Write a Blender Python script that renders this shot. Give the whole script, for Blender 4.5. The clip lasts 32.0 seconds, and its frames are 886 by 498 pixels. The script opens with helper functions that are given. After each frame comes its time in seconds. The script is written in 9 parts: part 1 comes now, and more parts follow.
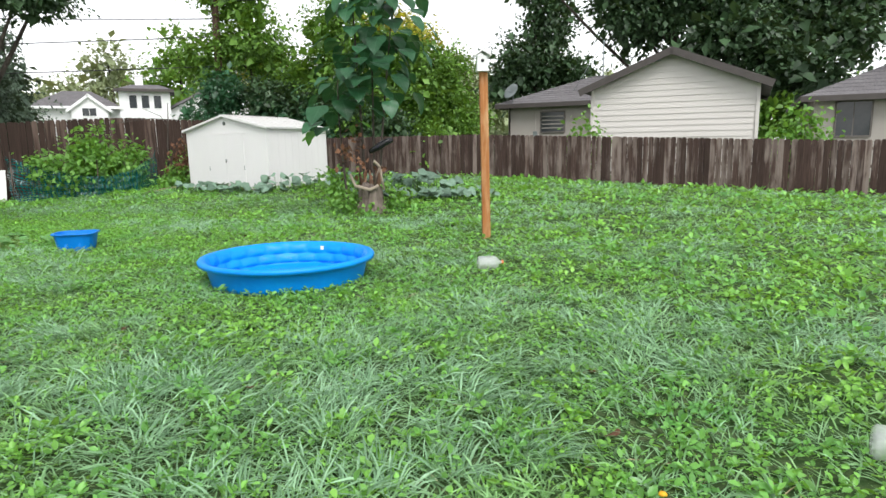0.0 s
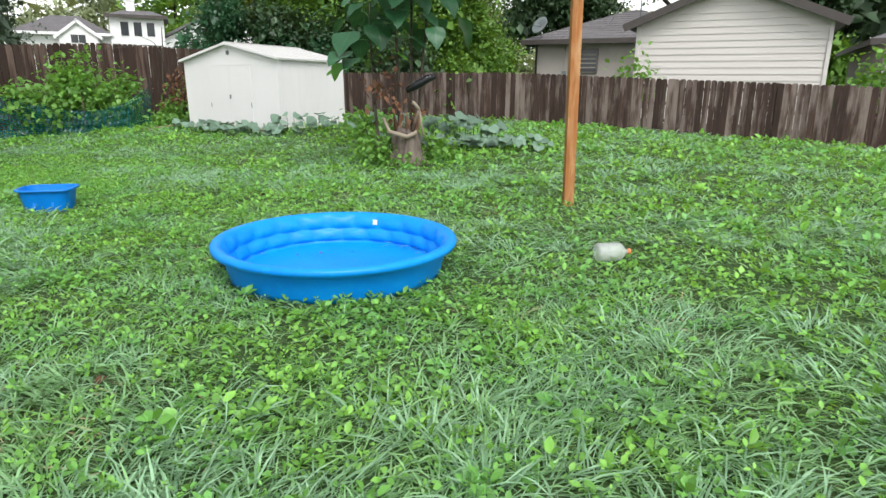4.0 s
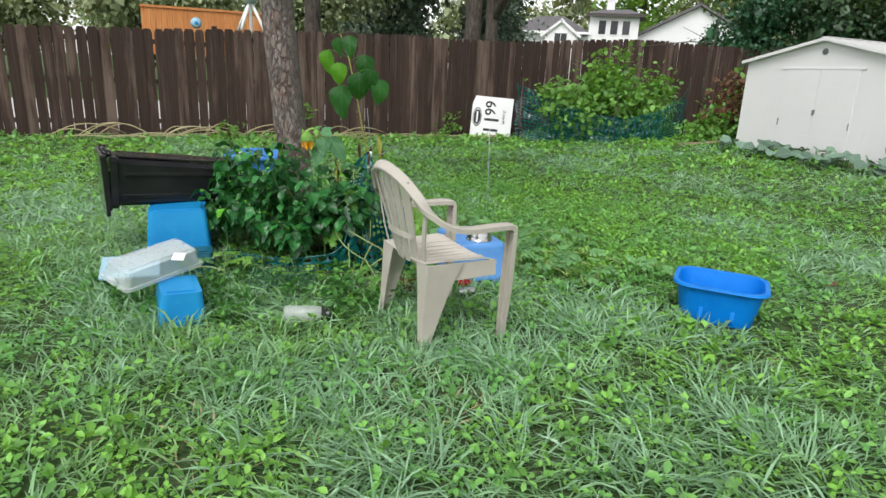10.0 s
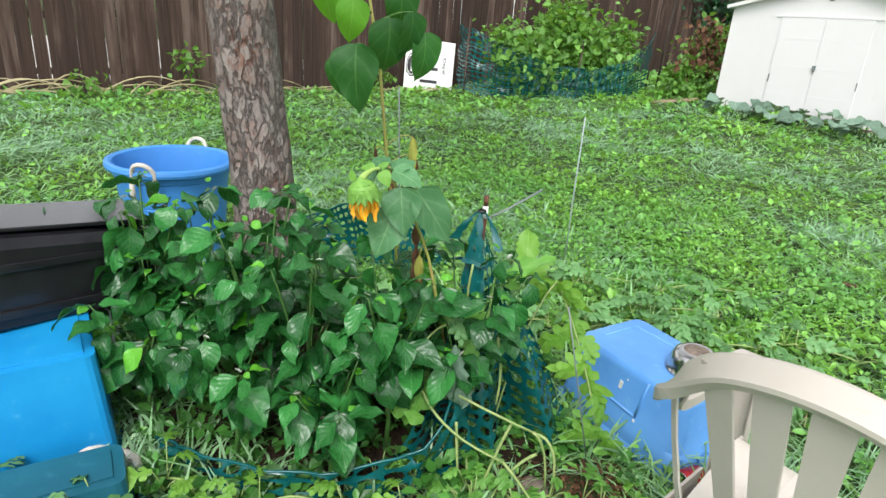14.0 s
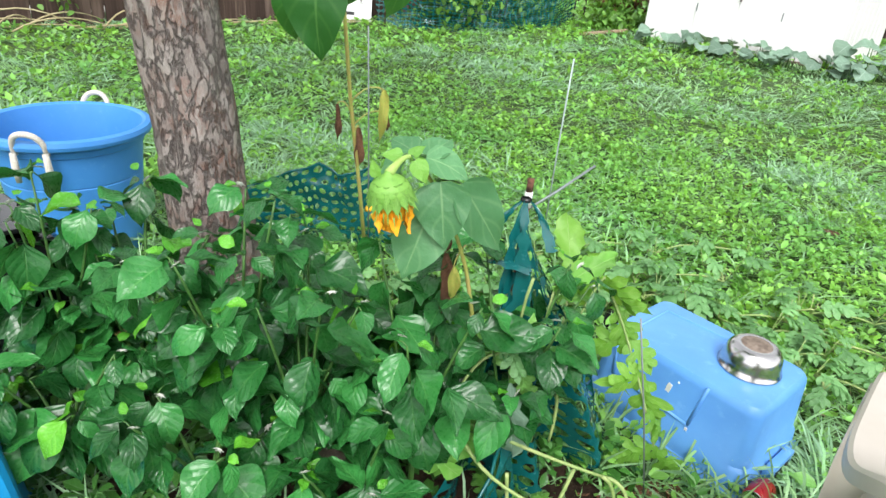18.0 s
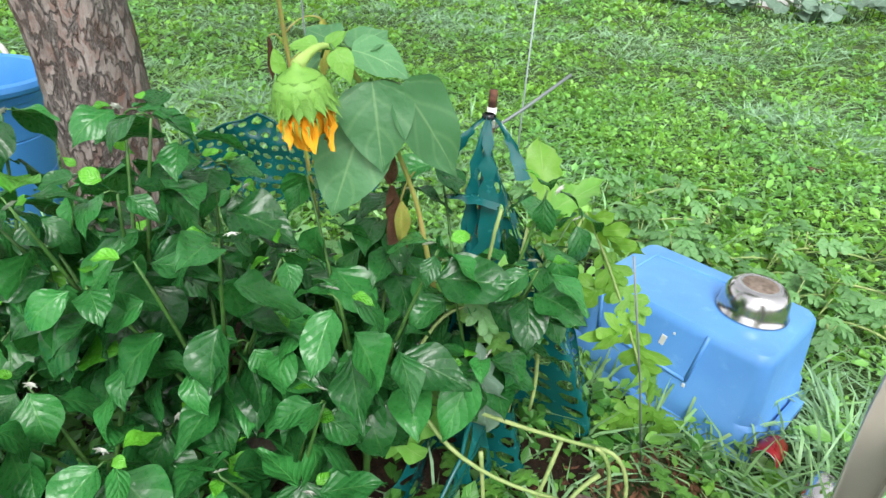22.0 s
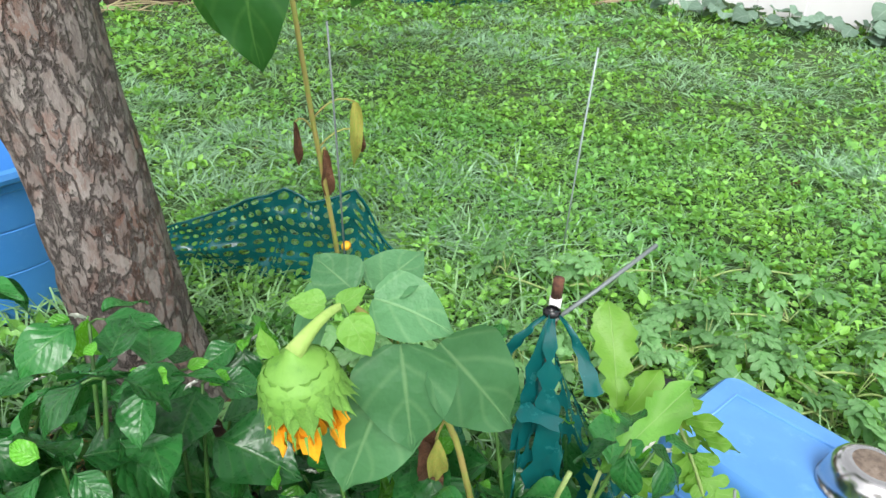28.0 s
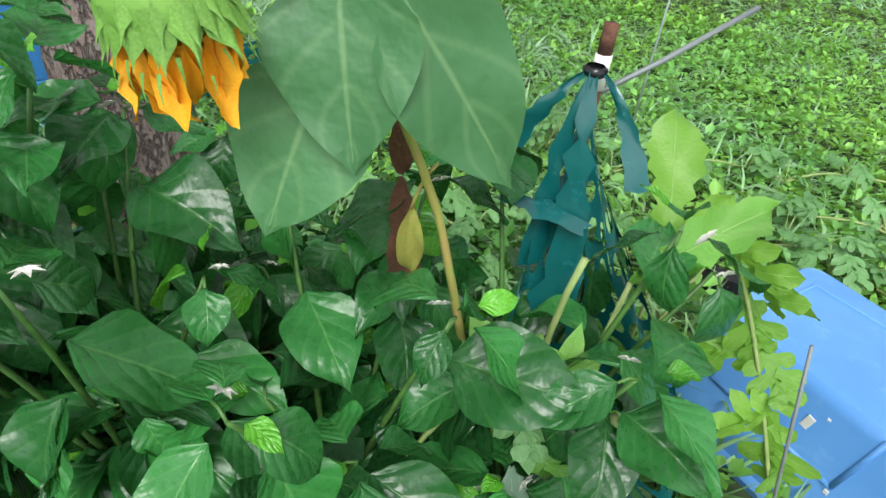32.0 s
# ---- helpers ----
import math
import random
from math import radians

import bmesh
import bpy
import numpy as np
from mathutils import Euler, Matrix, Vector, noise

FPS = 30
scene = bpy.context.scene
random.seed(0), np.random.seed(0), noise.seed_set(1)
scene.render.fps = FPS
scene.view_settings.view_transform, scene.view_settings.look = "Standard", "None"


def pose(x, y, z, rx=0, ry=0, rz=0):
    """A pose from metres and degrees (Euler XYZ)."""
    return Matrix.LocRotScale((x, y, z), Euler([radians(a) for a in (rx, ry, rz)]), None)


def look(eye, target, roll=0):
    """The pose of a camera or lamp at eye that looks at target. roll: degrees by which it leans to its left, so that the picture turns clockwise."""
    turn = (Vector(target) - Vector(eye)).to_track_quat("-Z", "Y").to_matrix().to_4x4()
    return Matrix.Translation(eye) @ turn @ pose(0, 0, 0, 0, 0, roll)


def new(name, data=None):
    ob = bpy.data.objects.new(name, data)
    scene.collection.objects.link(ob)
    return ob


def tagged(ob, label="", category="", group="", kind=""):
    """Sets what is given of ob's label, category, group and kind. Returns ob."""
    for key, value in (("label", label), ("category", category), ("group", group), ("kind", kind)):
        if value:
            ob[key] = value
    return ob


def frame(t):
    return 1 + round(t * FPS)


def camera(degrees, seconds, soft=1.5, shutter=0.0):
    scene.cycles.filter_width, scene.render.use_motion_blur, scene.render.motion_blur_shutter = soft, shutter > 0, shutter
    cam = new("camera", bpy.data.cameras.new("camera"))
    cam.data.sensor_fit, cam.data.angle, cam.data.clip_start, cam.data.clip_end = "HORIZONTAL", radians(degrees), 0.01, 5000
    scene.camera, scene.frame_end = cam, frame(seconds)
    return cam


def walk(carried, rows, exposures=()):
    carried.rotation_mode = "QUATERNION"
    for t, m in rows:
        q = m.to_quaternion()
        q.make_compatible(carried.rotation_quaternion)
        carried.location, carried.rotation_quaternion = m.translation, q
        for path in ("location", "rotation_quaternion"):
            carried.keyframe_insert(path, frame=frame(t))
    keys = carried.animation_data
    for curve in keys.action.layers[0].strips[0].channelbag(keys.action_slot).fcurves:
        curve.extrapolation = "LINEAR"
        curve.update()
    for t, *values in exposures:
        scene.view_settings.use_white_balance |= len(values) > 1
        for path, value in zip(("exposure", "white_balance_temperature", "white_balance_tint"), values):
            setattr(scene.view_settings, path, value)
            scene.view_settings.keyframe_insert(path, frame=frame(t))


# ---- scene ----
cam = camera(72.0, 32.0)
PATH = [
    (0, (0.17, -0.009, 1.364), (0.132, 1.962, 1.03), -0.9),
    (0.5, (0.097, 0.222, 1.364), (0.032, 2.191, 1.019), -0.8),
    (1, (-0.077, 0.516, 1.344), (-0.155, 2.479, 0.97), -0.7),
    (1.5, (-0.248, 0.809, 1.342), (-0.322, 2.765, 0.93), -0.8),
    (2, (-0.376, 1.107, 1.329), (-0.48, 3.051, 0.87), -0.6),
    (2.5, (-0.474, 1.316, 1.363), (-0.596, 3.253, 0.88), -0.1),
    (4.5, (-0.869, 2.091, 1.369), (-0.883, 4.021, 0.842), 0.6),
    (5, (-1.098, 2.375, 1.37), (-1.142, 4.304, 0.842), 0.3),
    (5.5, (-1.336, 2.65, 1.395), (-1.475, 4.575, 0.869), -0.3),
    (6, (-1.59, 2.95, 1.406), (-1.928, 4.853, 0.892), -1.4),
    (6.5, (-1.864, 3.158, 1.391), (-2.318, 5.038, 0.884), -1.7),
    (7, (-2.173, 3.322, 1.394), (-2.744, 5.17, 0.886), -1.6),
    (7.5, (-2.415, 3.554, 1.399), (-3.171, 5.336, 0.895), -0.5),
    (8, (-2.805, 3.733, 1.41), (-3.793, 5.394, 0.895), 1.2),
    (8.5, (-3.163, 3.833, 1.438), (-4.297, 5.393, 0.906), 1.1),
    (9, (-3.524, 4.03, 1.415), (-4.727, 5.536, 0.88), 1.3),
    (9.5, (-3.818, 4.213, 1.42), (-5.028, 5.711, 0.881), 2.2),
    (10, (-4.222, 4.384, 1.439), (-5.42, 5.885, 0.878), 2.8),
    (10.5, (-4.531, 4.521, 1.428), (-5.735, 6.009, 0.848), 2.9),
    (11, (-4.914, 4.725, 1.422), (-6.139, 6.192, 0.833), 3.2),
    (11.5, (-5.26, 4.865, 1.431), (-6.465, 6.342, 0.827), 3.7),
    (12, (-5.586, 5.007, 1.46), (-6.684, 6.563, 0.849), 4.3),
    (12.5, (-5.852, 5.22, 1.464), (-6.894, 6.816, 0.857), 4.7),
    (13, (-6.111, 5.403, 1.456), (-7.066, 7.042, 0.823), 4.9),
    (13.5, (-6.455, 5.586, 1.446), (-7.325, 7.261, 0.785), 4.9),
    (14, (-6.623, 5.696, 1.433), (-7.45, 7.367, 0.709), 4.6),
    (14.5, (-6.743, 5.869, 1.412), (-7.537, 7.539, 0.651), 4.1),
    (16.5, (-7.008, 6.081, 1.4), (-7.571, 7.78, 0.508), 4.3),
    (17, (-7.053, 6.045, 1.399), (-7.602, 7.746, 0.501), 4.6),
    (17.5, (-7.1, 6.024, 1.396), (-7.641, 7.728, 0.499), 5.0),
    (18, (-7.114, 6.034, 1.384), (-7.639, 7.746, 0.492), 5.5),
    (18.5, (-7.087, 6.106, 1.329), (-7.598, 7.825, 0.443), 5.6),
    (19, (-7.007, 6.184, 1.173), (-7.503, 7.904, 0.28), 5.6),
    (19.5, (-6.935, 6.233, 1.041), (-7.418, 7.951, 0.139), 5.2),
    (20, (-6.921, 6.24, 1.039), (-7.398, 7.956, 0.128), 4.6),
    (20.5, (-6.965, 6.233, 1.118), (-7.434, 7.946, 0.198), 4.6),
    (21, (-7.051, 6.225, 1.163), (-7.516, 7.932, 0.229), 4.3),
    (21.5, (-7.107, 6.237, 1.18), (-7.554, 7.938, 0.227), 4.2),
    (22, (-7.126, 6.258, 1.196), (-7.548, 7.957, 0.229), 4.0),
    (22.5, (-7.118, 6.35, 1.207), (-7.538, 8.042, 0.226), 3.7),
    (23, (-7.1, 6.516, 1.213), (-7.552, 8.203, 0.238), 3.4),
    (23.5, (-7.12, 6.571, 1.208), (-7.589, 8.253, 0.233), 3.6),
    (24, (-7.251, 6.652, 1.223), (-7.73, 8.329, 0.244), 3.6),
    (24.5, (-7.365, 6.702, 1.253), (-7.844, 8.377, 0.271), 3.6),
    (25, (-7.436, 6.693, 1.289), (-7.911, 8.369, 0.307), 4.1),
    (25.5, (-7.48, 6.651, 1.331), (-7.971, 8.326, 0.355), 4.5),
    (26, (-7.438, 6.656, 1.338), (-7.931, 8.331, 0.362), 4.6),
    (26.5, (-7.379, 6.663, 1.351), (-7.869, 8.34, 0.379), 4.5),
    (28.5, (-7.239, 6.609, 1.374), (-7.794, 8.266, 0.402), 3.6),
    (29, (-7.215, 6.609, 1.354), (-7.78, 8.246, 0.354), 3.6),
    (29.5, (-7.194, 6.6, 1.331), (-7.771, 8.204, 0.285), 3.6),
    (30, (-7.194, 6.582, 1.305), (-7.807, 8.148, 0.221), 4.4),
    (30.5, (-7.211, 6.579, 1.277), (-7.845, 8.126, 0.18), 6.6),
    (31, (-7.221, 6.596, 1.238), (-7.885, 8.102, 0.101), 7.5),
    (31.5, (-7.224, 6.65, 1.182), (-7.887, 8.127, 0.008), 7.8),
    (32, (-7.2, 6.735, 1.085), (-7.844, 8.199, -0.116), 6.9),
]
walk(cam, [(t, look(eye, target, roll)) for t, eye, target, roll in PATH], [(0.0, 0.85), (6.0, 0.82), (9.0, 0.61), (11.0, 0.62), (13.0, 0.93), (17.0, 1.32), (18.5, 1.39), (20.5, 1.33), (23.0, 1.25), (26.0, 1.24), (31.0, 1.12), (32.0, 1.1)])

# ---- sky and light: a bright overcast day ----
world = bpy.data.worlds.new("sky")
scene.world = world
world.use_nodes = True
wn, wl = world.node_tree.nodes, world.node_tree.links
sky = wn.new("ShaderNodeTexSky")
sky.sky_type, sky.sun_disc = "NISHITA", False
sky.sun_elevation, sky.sun_rotation = radians(52), radians(161)
sky.air_density, sky.dust_density, sky.ozone_density = 1.0, 1.0, 1.0
pale = wn.new("ShaderNodeHueSaturation")
pale.inputs["Saturation"].default_value = 0.12
wl.new(sky.outputs[0], pale.inputs["Color"])
wl.new(pale.outputs[0], wn["Background"].inputs["Color"])
wn["Background"].inputs["Strength"].default_value = 0.15
sun = new("sun", bpy.data.lights.new("sun", "SUN"))
sun.data.energy, sun.data.angle, sun.data.color = 1.5, radians(28), (1.0, 0.98, 0.955)
sun.matrix_world = look((0, 0, 30), (-30 * math.sin(radians(19)) * 0.8, 30 * math.cos(radians(20)) * 0.8, 0))

# ---- materials ----
def nd(nt, kind, **kw):
    n = nt.nodes.new(kind)
    for k, v in kw.items():
        n.inputs[k.replace("_", " ")].default_value = v
    return n


def rgb(c):
    return (*c, 1.0)


def mixc(nt, fac, a, b, mode="MIX"):
    m = nt.nodes.new("ShaderNodeMix")
    m.data_type, m.blend_type = "RGBA", mode
    for sock, val in ((m.inputs[0], fac), (m.inputs[6], a), (m.inputs[7], b)):
        if isinstance(val, bpy.types.NodeSocket):
            nt.links.new(val, sock)
        else:
            sock.default_value = val
    return m.outputs[2]


def mth(nt, op, a, b=None, c=None):
    m = nt.nodes.new("ShaderNodeMath")
    m.operation = op
    for i, val in enumerate((a, b, c)):
        if val is None:
            continue
        if isinstance(val, bpy.types.NodeSocket):
            nt.links.new(val, m.inputs[i])
        else:
            m.inputs[i].default_value = val
    return m.outputs[0]


def ramp(nt, fac, lo, hi):
    r = nt.nodes.new("ShaderNodeMapRange")
    nt.links.new(fac, r.inputs[0])
    r.inputs[1].default_value, r.inputs[2].default_value = lo, hi
    return r.outputs[0]


def begin(name):
    m = bpy.data.materials.new(name)
    m.use_nodes = True
    return m, m.node_tree, m.node_tree.nodes["Principled BSDF"]


def mat(name, c1, c2=None, c3=None, s1=3.0, s2=30.0, rough=0.6, rvar=0.12, bump=0.25, bs=60.0, metal=0.0, stretch=(1, 1, 1),
        rnd=0.0, island=0.0, spec=0.5, cover=0.5, coat=0.0, depth=0.004):
    """A surface of two or three colours at two scales, with fine relief. rnd, island: how much pieces differ."""
    m, nt, p = begin(name)
    tc = nt.nodes.new("ShaderNodeTexCoord")
    mp = nt.nodes.new("ShaderNodeMapping")
    mp.inputs["Scale"].default_value = stretch
    nt.links.new(tc.outputs["Object"], mp.inputs[0])
    info = nt.nodes.new("ShaderNodeObjectInfo")
    if rnd:
        off = nt.nodes.new("ShaderNodeVectorMath")
        off.operation = "ADD"
        nt.links.new(tc.outputs["Object"], off.inputs[0])
        nt.links.new(mth(nt, "MULTIPLY", info.outputs["Random"], 37.0), off.inputs[1])
        nt.links.new(off.outputs[0], mp.inputs[0])
    n1 = nd(nt, "ShaderNodeTexNoise", Scale=s1, Detail=5.0, Roughness=0.6)
    n2 = nd(nt, "ShaderNodeTexNoise", Scale=s2, Detail=4.0, Roughness=0.65)
    for n in (n1, n2):
        nt.links.new(mp.outputs[0], n.inputs["Vector"])
    col = mixc(nt, ramp(nt, n1.outputs[0], 0.35, 0.65), rgb(c1), rgb(c2 or c1))
    if c3:
        col = mixc(nt, ramp(nt, n2.outputs[0], 1 - cover - 0.12, 1 - cover + 0.12), col, rgb(c3))
    else:
        col = mixc(nt, mth(nt, "MULTIPLY", n2.outputs[0], 0.25), col, rgb([v * 0.6 for v in c1]))
    amount = None
    if rnd:
        amount = mth(nt, "MULTIPLY_ADD", info.outputs["Random"], 2 * rnd, 1 - rnd)
    if island:
        geo = nt.nodes.new("ShaderNodeNewGeometry")
        amount = mth(nt, "MULTIPLY_ADD", geo.outputs["Random Per Island"], 2 * island, 1 - island)
    if amount is not None:
        hs = nt.nodes.new("ShaderNodeHueSaturation")
        nt.links.new(amount, hs.inputs["Value"])
        nt.links.new(col, hs.inputs["Color"])
        col = hs.outputs[0]
    nt.links.new(col, p.inputs["Base Color"])
    p.inputs["Metallic"].default_value = metal
    p.inputs["Specular IOR Level"].default_value = spec
    p.inputs["Coat Weight"].default_value = coat
    nt.links.new(mth(nt, "MULTIPLY_ADD", n2.outputs[0], 2 * rvar, rough - rvar), p.inputs["Roughness"])
    if bump:
        n3 = nd(nt, "ShaderNodeTexNoise", Scale=bs, Detail=5.0, Roughness=0.7)
        nt.links.new(mp.outputs[0], n3.inputs["Vector"])
        b = nd(nt, "ShaderNodeBump", Strength=bump, Distance=depth)
        nt.links.new(n3.outputs[0], b.inputs["Height"])
        nt.links.new(b.outputs[0], p.inputs["Normal"])
    return m


def leafmat(name, c1, c2, vein, rough=0.4, veins=6.0, thin=0.3, tip=None, spots=None, spec=0.5, vamount=0.5, vary=0.25, island=True, patch=None, quilt=0.0, grit=1.0):
    """A leaf: colour by piece, a midrib and side veins along the leaf's own map, light through the blade."""
    m, nt, p = begin(name)
    uv = nt.nodes.new("ShaderNodeTexCoord")
    sep = nt.nodes.new("ShaderNodeSeparateXYZ")
    nt.links.new(uv.outputs["UV"], sep.inputs[0])
    side = mth(nt, "ABSOLUTE", mth(nt, "SUBTRACT", sep.outputs[0], 0.5))
    geo = nt.nodes.new("ShaderNodeNewGeometry")
    info = nt.nodes.new("ShaderNodeObjectInfo")
    any_ = mth(nt, "FRACT", mth(nt, "MULTIPLY", info.outputs["Random"], 7.31)) if not island else mth(nt, "FRACT", mth(nt, "ADD", geo.outputs["Random Per Island"], mth(nt, "MULTIPLY", info.outputs["Random"], 7.31)))
    noise_ = nd(nt, "ShaderNodeTexNoise", Scale=14.0, Detail=3.0)
    nt.links.new(uv.outputs["Object"], noise_.inputs["Vector"])
    col = mixc(nt, mth(nt, "MULTIPLY_ADD", noise_.outputs[0], 0.5, mth(nt, "MULTIPLY", any_, 0.55)), rgb(c1), rgb(c2))
    if patch:
        n6 = nd(nt, "ShaderNodeTexNoise", Scale=1.1, Detail=4.0, Roughness=0.6)
        nt.links.new(uv.outputs["Object"], n6.inputs["Vector"])
        col = mixc(nt, mth(nt, "MULTIPLY", ramp(nt, n6.outputs[0], 0.42, 0.62), 0.75), col, rgb(patch))
    rib = mth(nt, "SUBTRACT", 1.0, ramp(nt, side, 0.008, 0.03))
    wave = mth(nt, "FRACT", mth(nt, "SUBTRACT", mth(nt, "MULTIPLY", sep.outputs[1], veins), mth(nt, "MULTIPLY", side, veins * 0.75)))
    line = mth(nt, "SUBTRACT", 1.0, ramp(nt, mth(nt, "ABSOLUTE", mth(nt, "SUBTRACT", wave, 0.5)), 0.03, 0.14))
    lines = mth(nt, "MAXIMUM", rib, mth(nt, "MULTIPLY", line, 0.38))
    col = mixc(nt, mth(nt, "MULTIPLY", lines, vamount), col, rgb(vein))
    if spots:
        n2 = nd(nt, "ShaderNodeTexNoise", Scale=9.0, Detail=4.0)
        nt.links.new(uv.outputs["Object"], n2.inputs["Vector"])
        col = mixc(nt, ramp(nt, n2.outputs[0], 0.58, 0.66), col, rgb(spots))
    hs = nt.nodes.new("ShaderNodeHueSaturation")
    nt.links.new(mth(nt, "MULTIPLY_ADD", any_, 2 * vary, 1 - vary), hs.inputs["Value"])
    nt.links.new(col, hs.inputs["Color"])
    col = hs.outputs[0]
    nt.links.new(col, p.inputs["Base Color"])
    p.inputs["Specular IOR Level"].default_value = spec
    nt.links.new(mth(nt, "MULTIPLY_ADD", noise_.outputs[0], 0.2, rough - 0.1), p.inputs["Roughness"])
    b = nd(nt, "ShaderNodeBump", Strength=0.5 + 0.2 * (quilt > 0), Distance=0.012 if quilt else 0.003)
    n4 = nd(nt, "ShaderNodeTexNoise", Scale=9.0 if quilt else 45.0, Detail=2.0)
    nt.links.new(uv.outputs["Object"], n4.inputs["Vector"])
    nt.links.new(mth(nt, "SUBTRACT", mth(nt, "MULTIPLY_ADD", mth(nt, "COSINE", mth(nt, "MULTIPLY", mth(nt, "SUBTRACT", wave, 0.5), 6.283)), -quilt, mth(nt, "MULTIPLY", n4.outputs[0], grit)), mth(nt, "MULTIPLY", lines, 0.05 if quilt else 0.8)), b.inputs["Height"])
    nt.links.new(b.outputs[0], p.inputs["Normal"])
    tr = nt.nodes.new("ShaderNodeBsdfTranslucent")
    warm = mixc(nt, 0.5, col, rgb((min(1, c2[0] * 2.2 + 0.02), min(1, c2[1] * 1.9), c2[2] * 0.6)))
    nt.links.new(warm, tr.inputs["Color"])
    mx = nt.nodes.new("ShaderNodeMixShader")
    mx.inputs[0].default_value = thin
    nt.links.new(p.outputs[0], mx.inputs[1])
    nt.links.new(tr.outputs[0], mx.inputs[2])
    nt.links.new(mx.outputs[0], nt.nodes["Material Output"].inputs["Surface"])
    return m


def wood(name, dark, mid, pale, grain=9.0, worn=0.4, rough=0.85, rnd=0.25):
    """Weathered boards: long grain, grey worn streaks that differ from board to board."""
    m, nt, p = begin(name)
    tc = nt.nodes.new("ShaderNodeTexCoord")
    info = nt.nodes.new("ShaderNodeObjectInfo")
    off = nt.nodes.new("ShaderNodeVectorMath")
    off.operation = "ADD"
    nt.links.new(tc.outputs["Object"], off.inputs[0])
    nt.links.new(mth(nt, "MULTIPLY", info.outputs["Random"], 53.0), off.inputs[1])

    def noise_at(scale, detail, stretch):
        mp = nt.nodes.new("ShaderNodeMapping")
        mp.inputs["Scale"].default_value = stretch
        nt.links.new(off.outputs[0], mp.inputs[0])
        n = nd(nt, "ShaderNodeTexNoise", Scale=scale, Detail=detail, Roughness=0.65)
        nt.links.new(mp.outputs[0], n.inputs["Vector"])
        return n.outputs[0]
    g = noise_at(grain * 4, 5.0, (1, 1, 0.06))
    w = noise_at(grain, 5.0, (1, 1, 0.12))
    big = noise_at(1.7, 3.0, (1, 1, 0.7))
    col = mixc(nt, ramp(nt, g, 0.3, 0.7), rgb(dark), rgb(mid))
    amount = mth(nt, "ADD", mth(nt, "MULTIPLY", w, 0.7), mth(nt, "MULTIPLY", mth(nt, "ADD", big, mth(nt, "MULTIPLY", info.outputs["Random"], 0.35)), 0.5))
    col = mixc(nt, mth(nt, "MULTIPLY", ramp(nt, amount, 0.98 - worn, 1.13 - worn), 0.85), col, rgb(pale))
    hs = nt.nodes.new("ShaderNodeHueSaturation")
    nt.links.new(mth(nt, "MULTIPLY_ADD", info.outputs["Random"], 2 * rnd, 1 - rnd), hs.inputs["Value"])
    nt.links.new(col, hs.inputs["Color"])
    nt.links.new(hs.outputs[0], p.inputs["Base Color"])
    p.inputs["Roughness"].default_value = rough
    p.inputs["Specular IOR Level"].default_value = 0.25
    b = nd(nt, "ShaderNodeBump", Strength=0.6, Distance=0.004)
    nt.links.new(g, b.inputs["Height"])
    nt.links.new(b.outputs[0], p.inputs["Normal"])
    return m


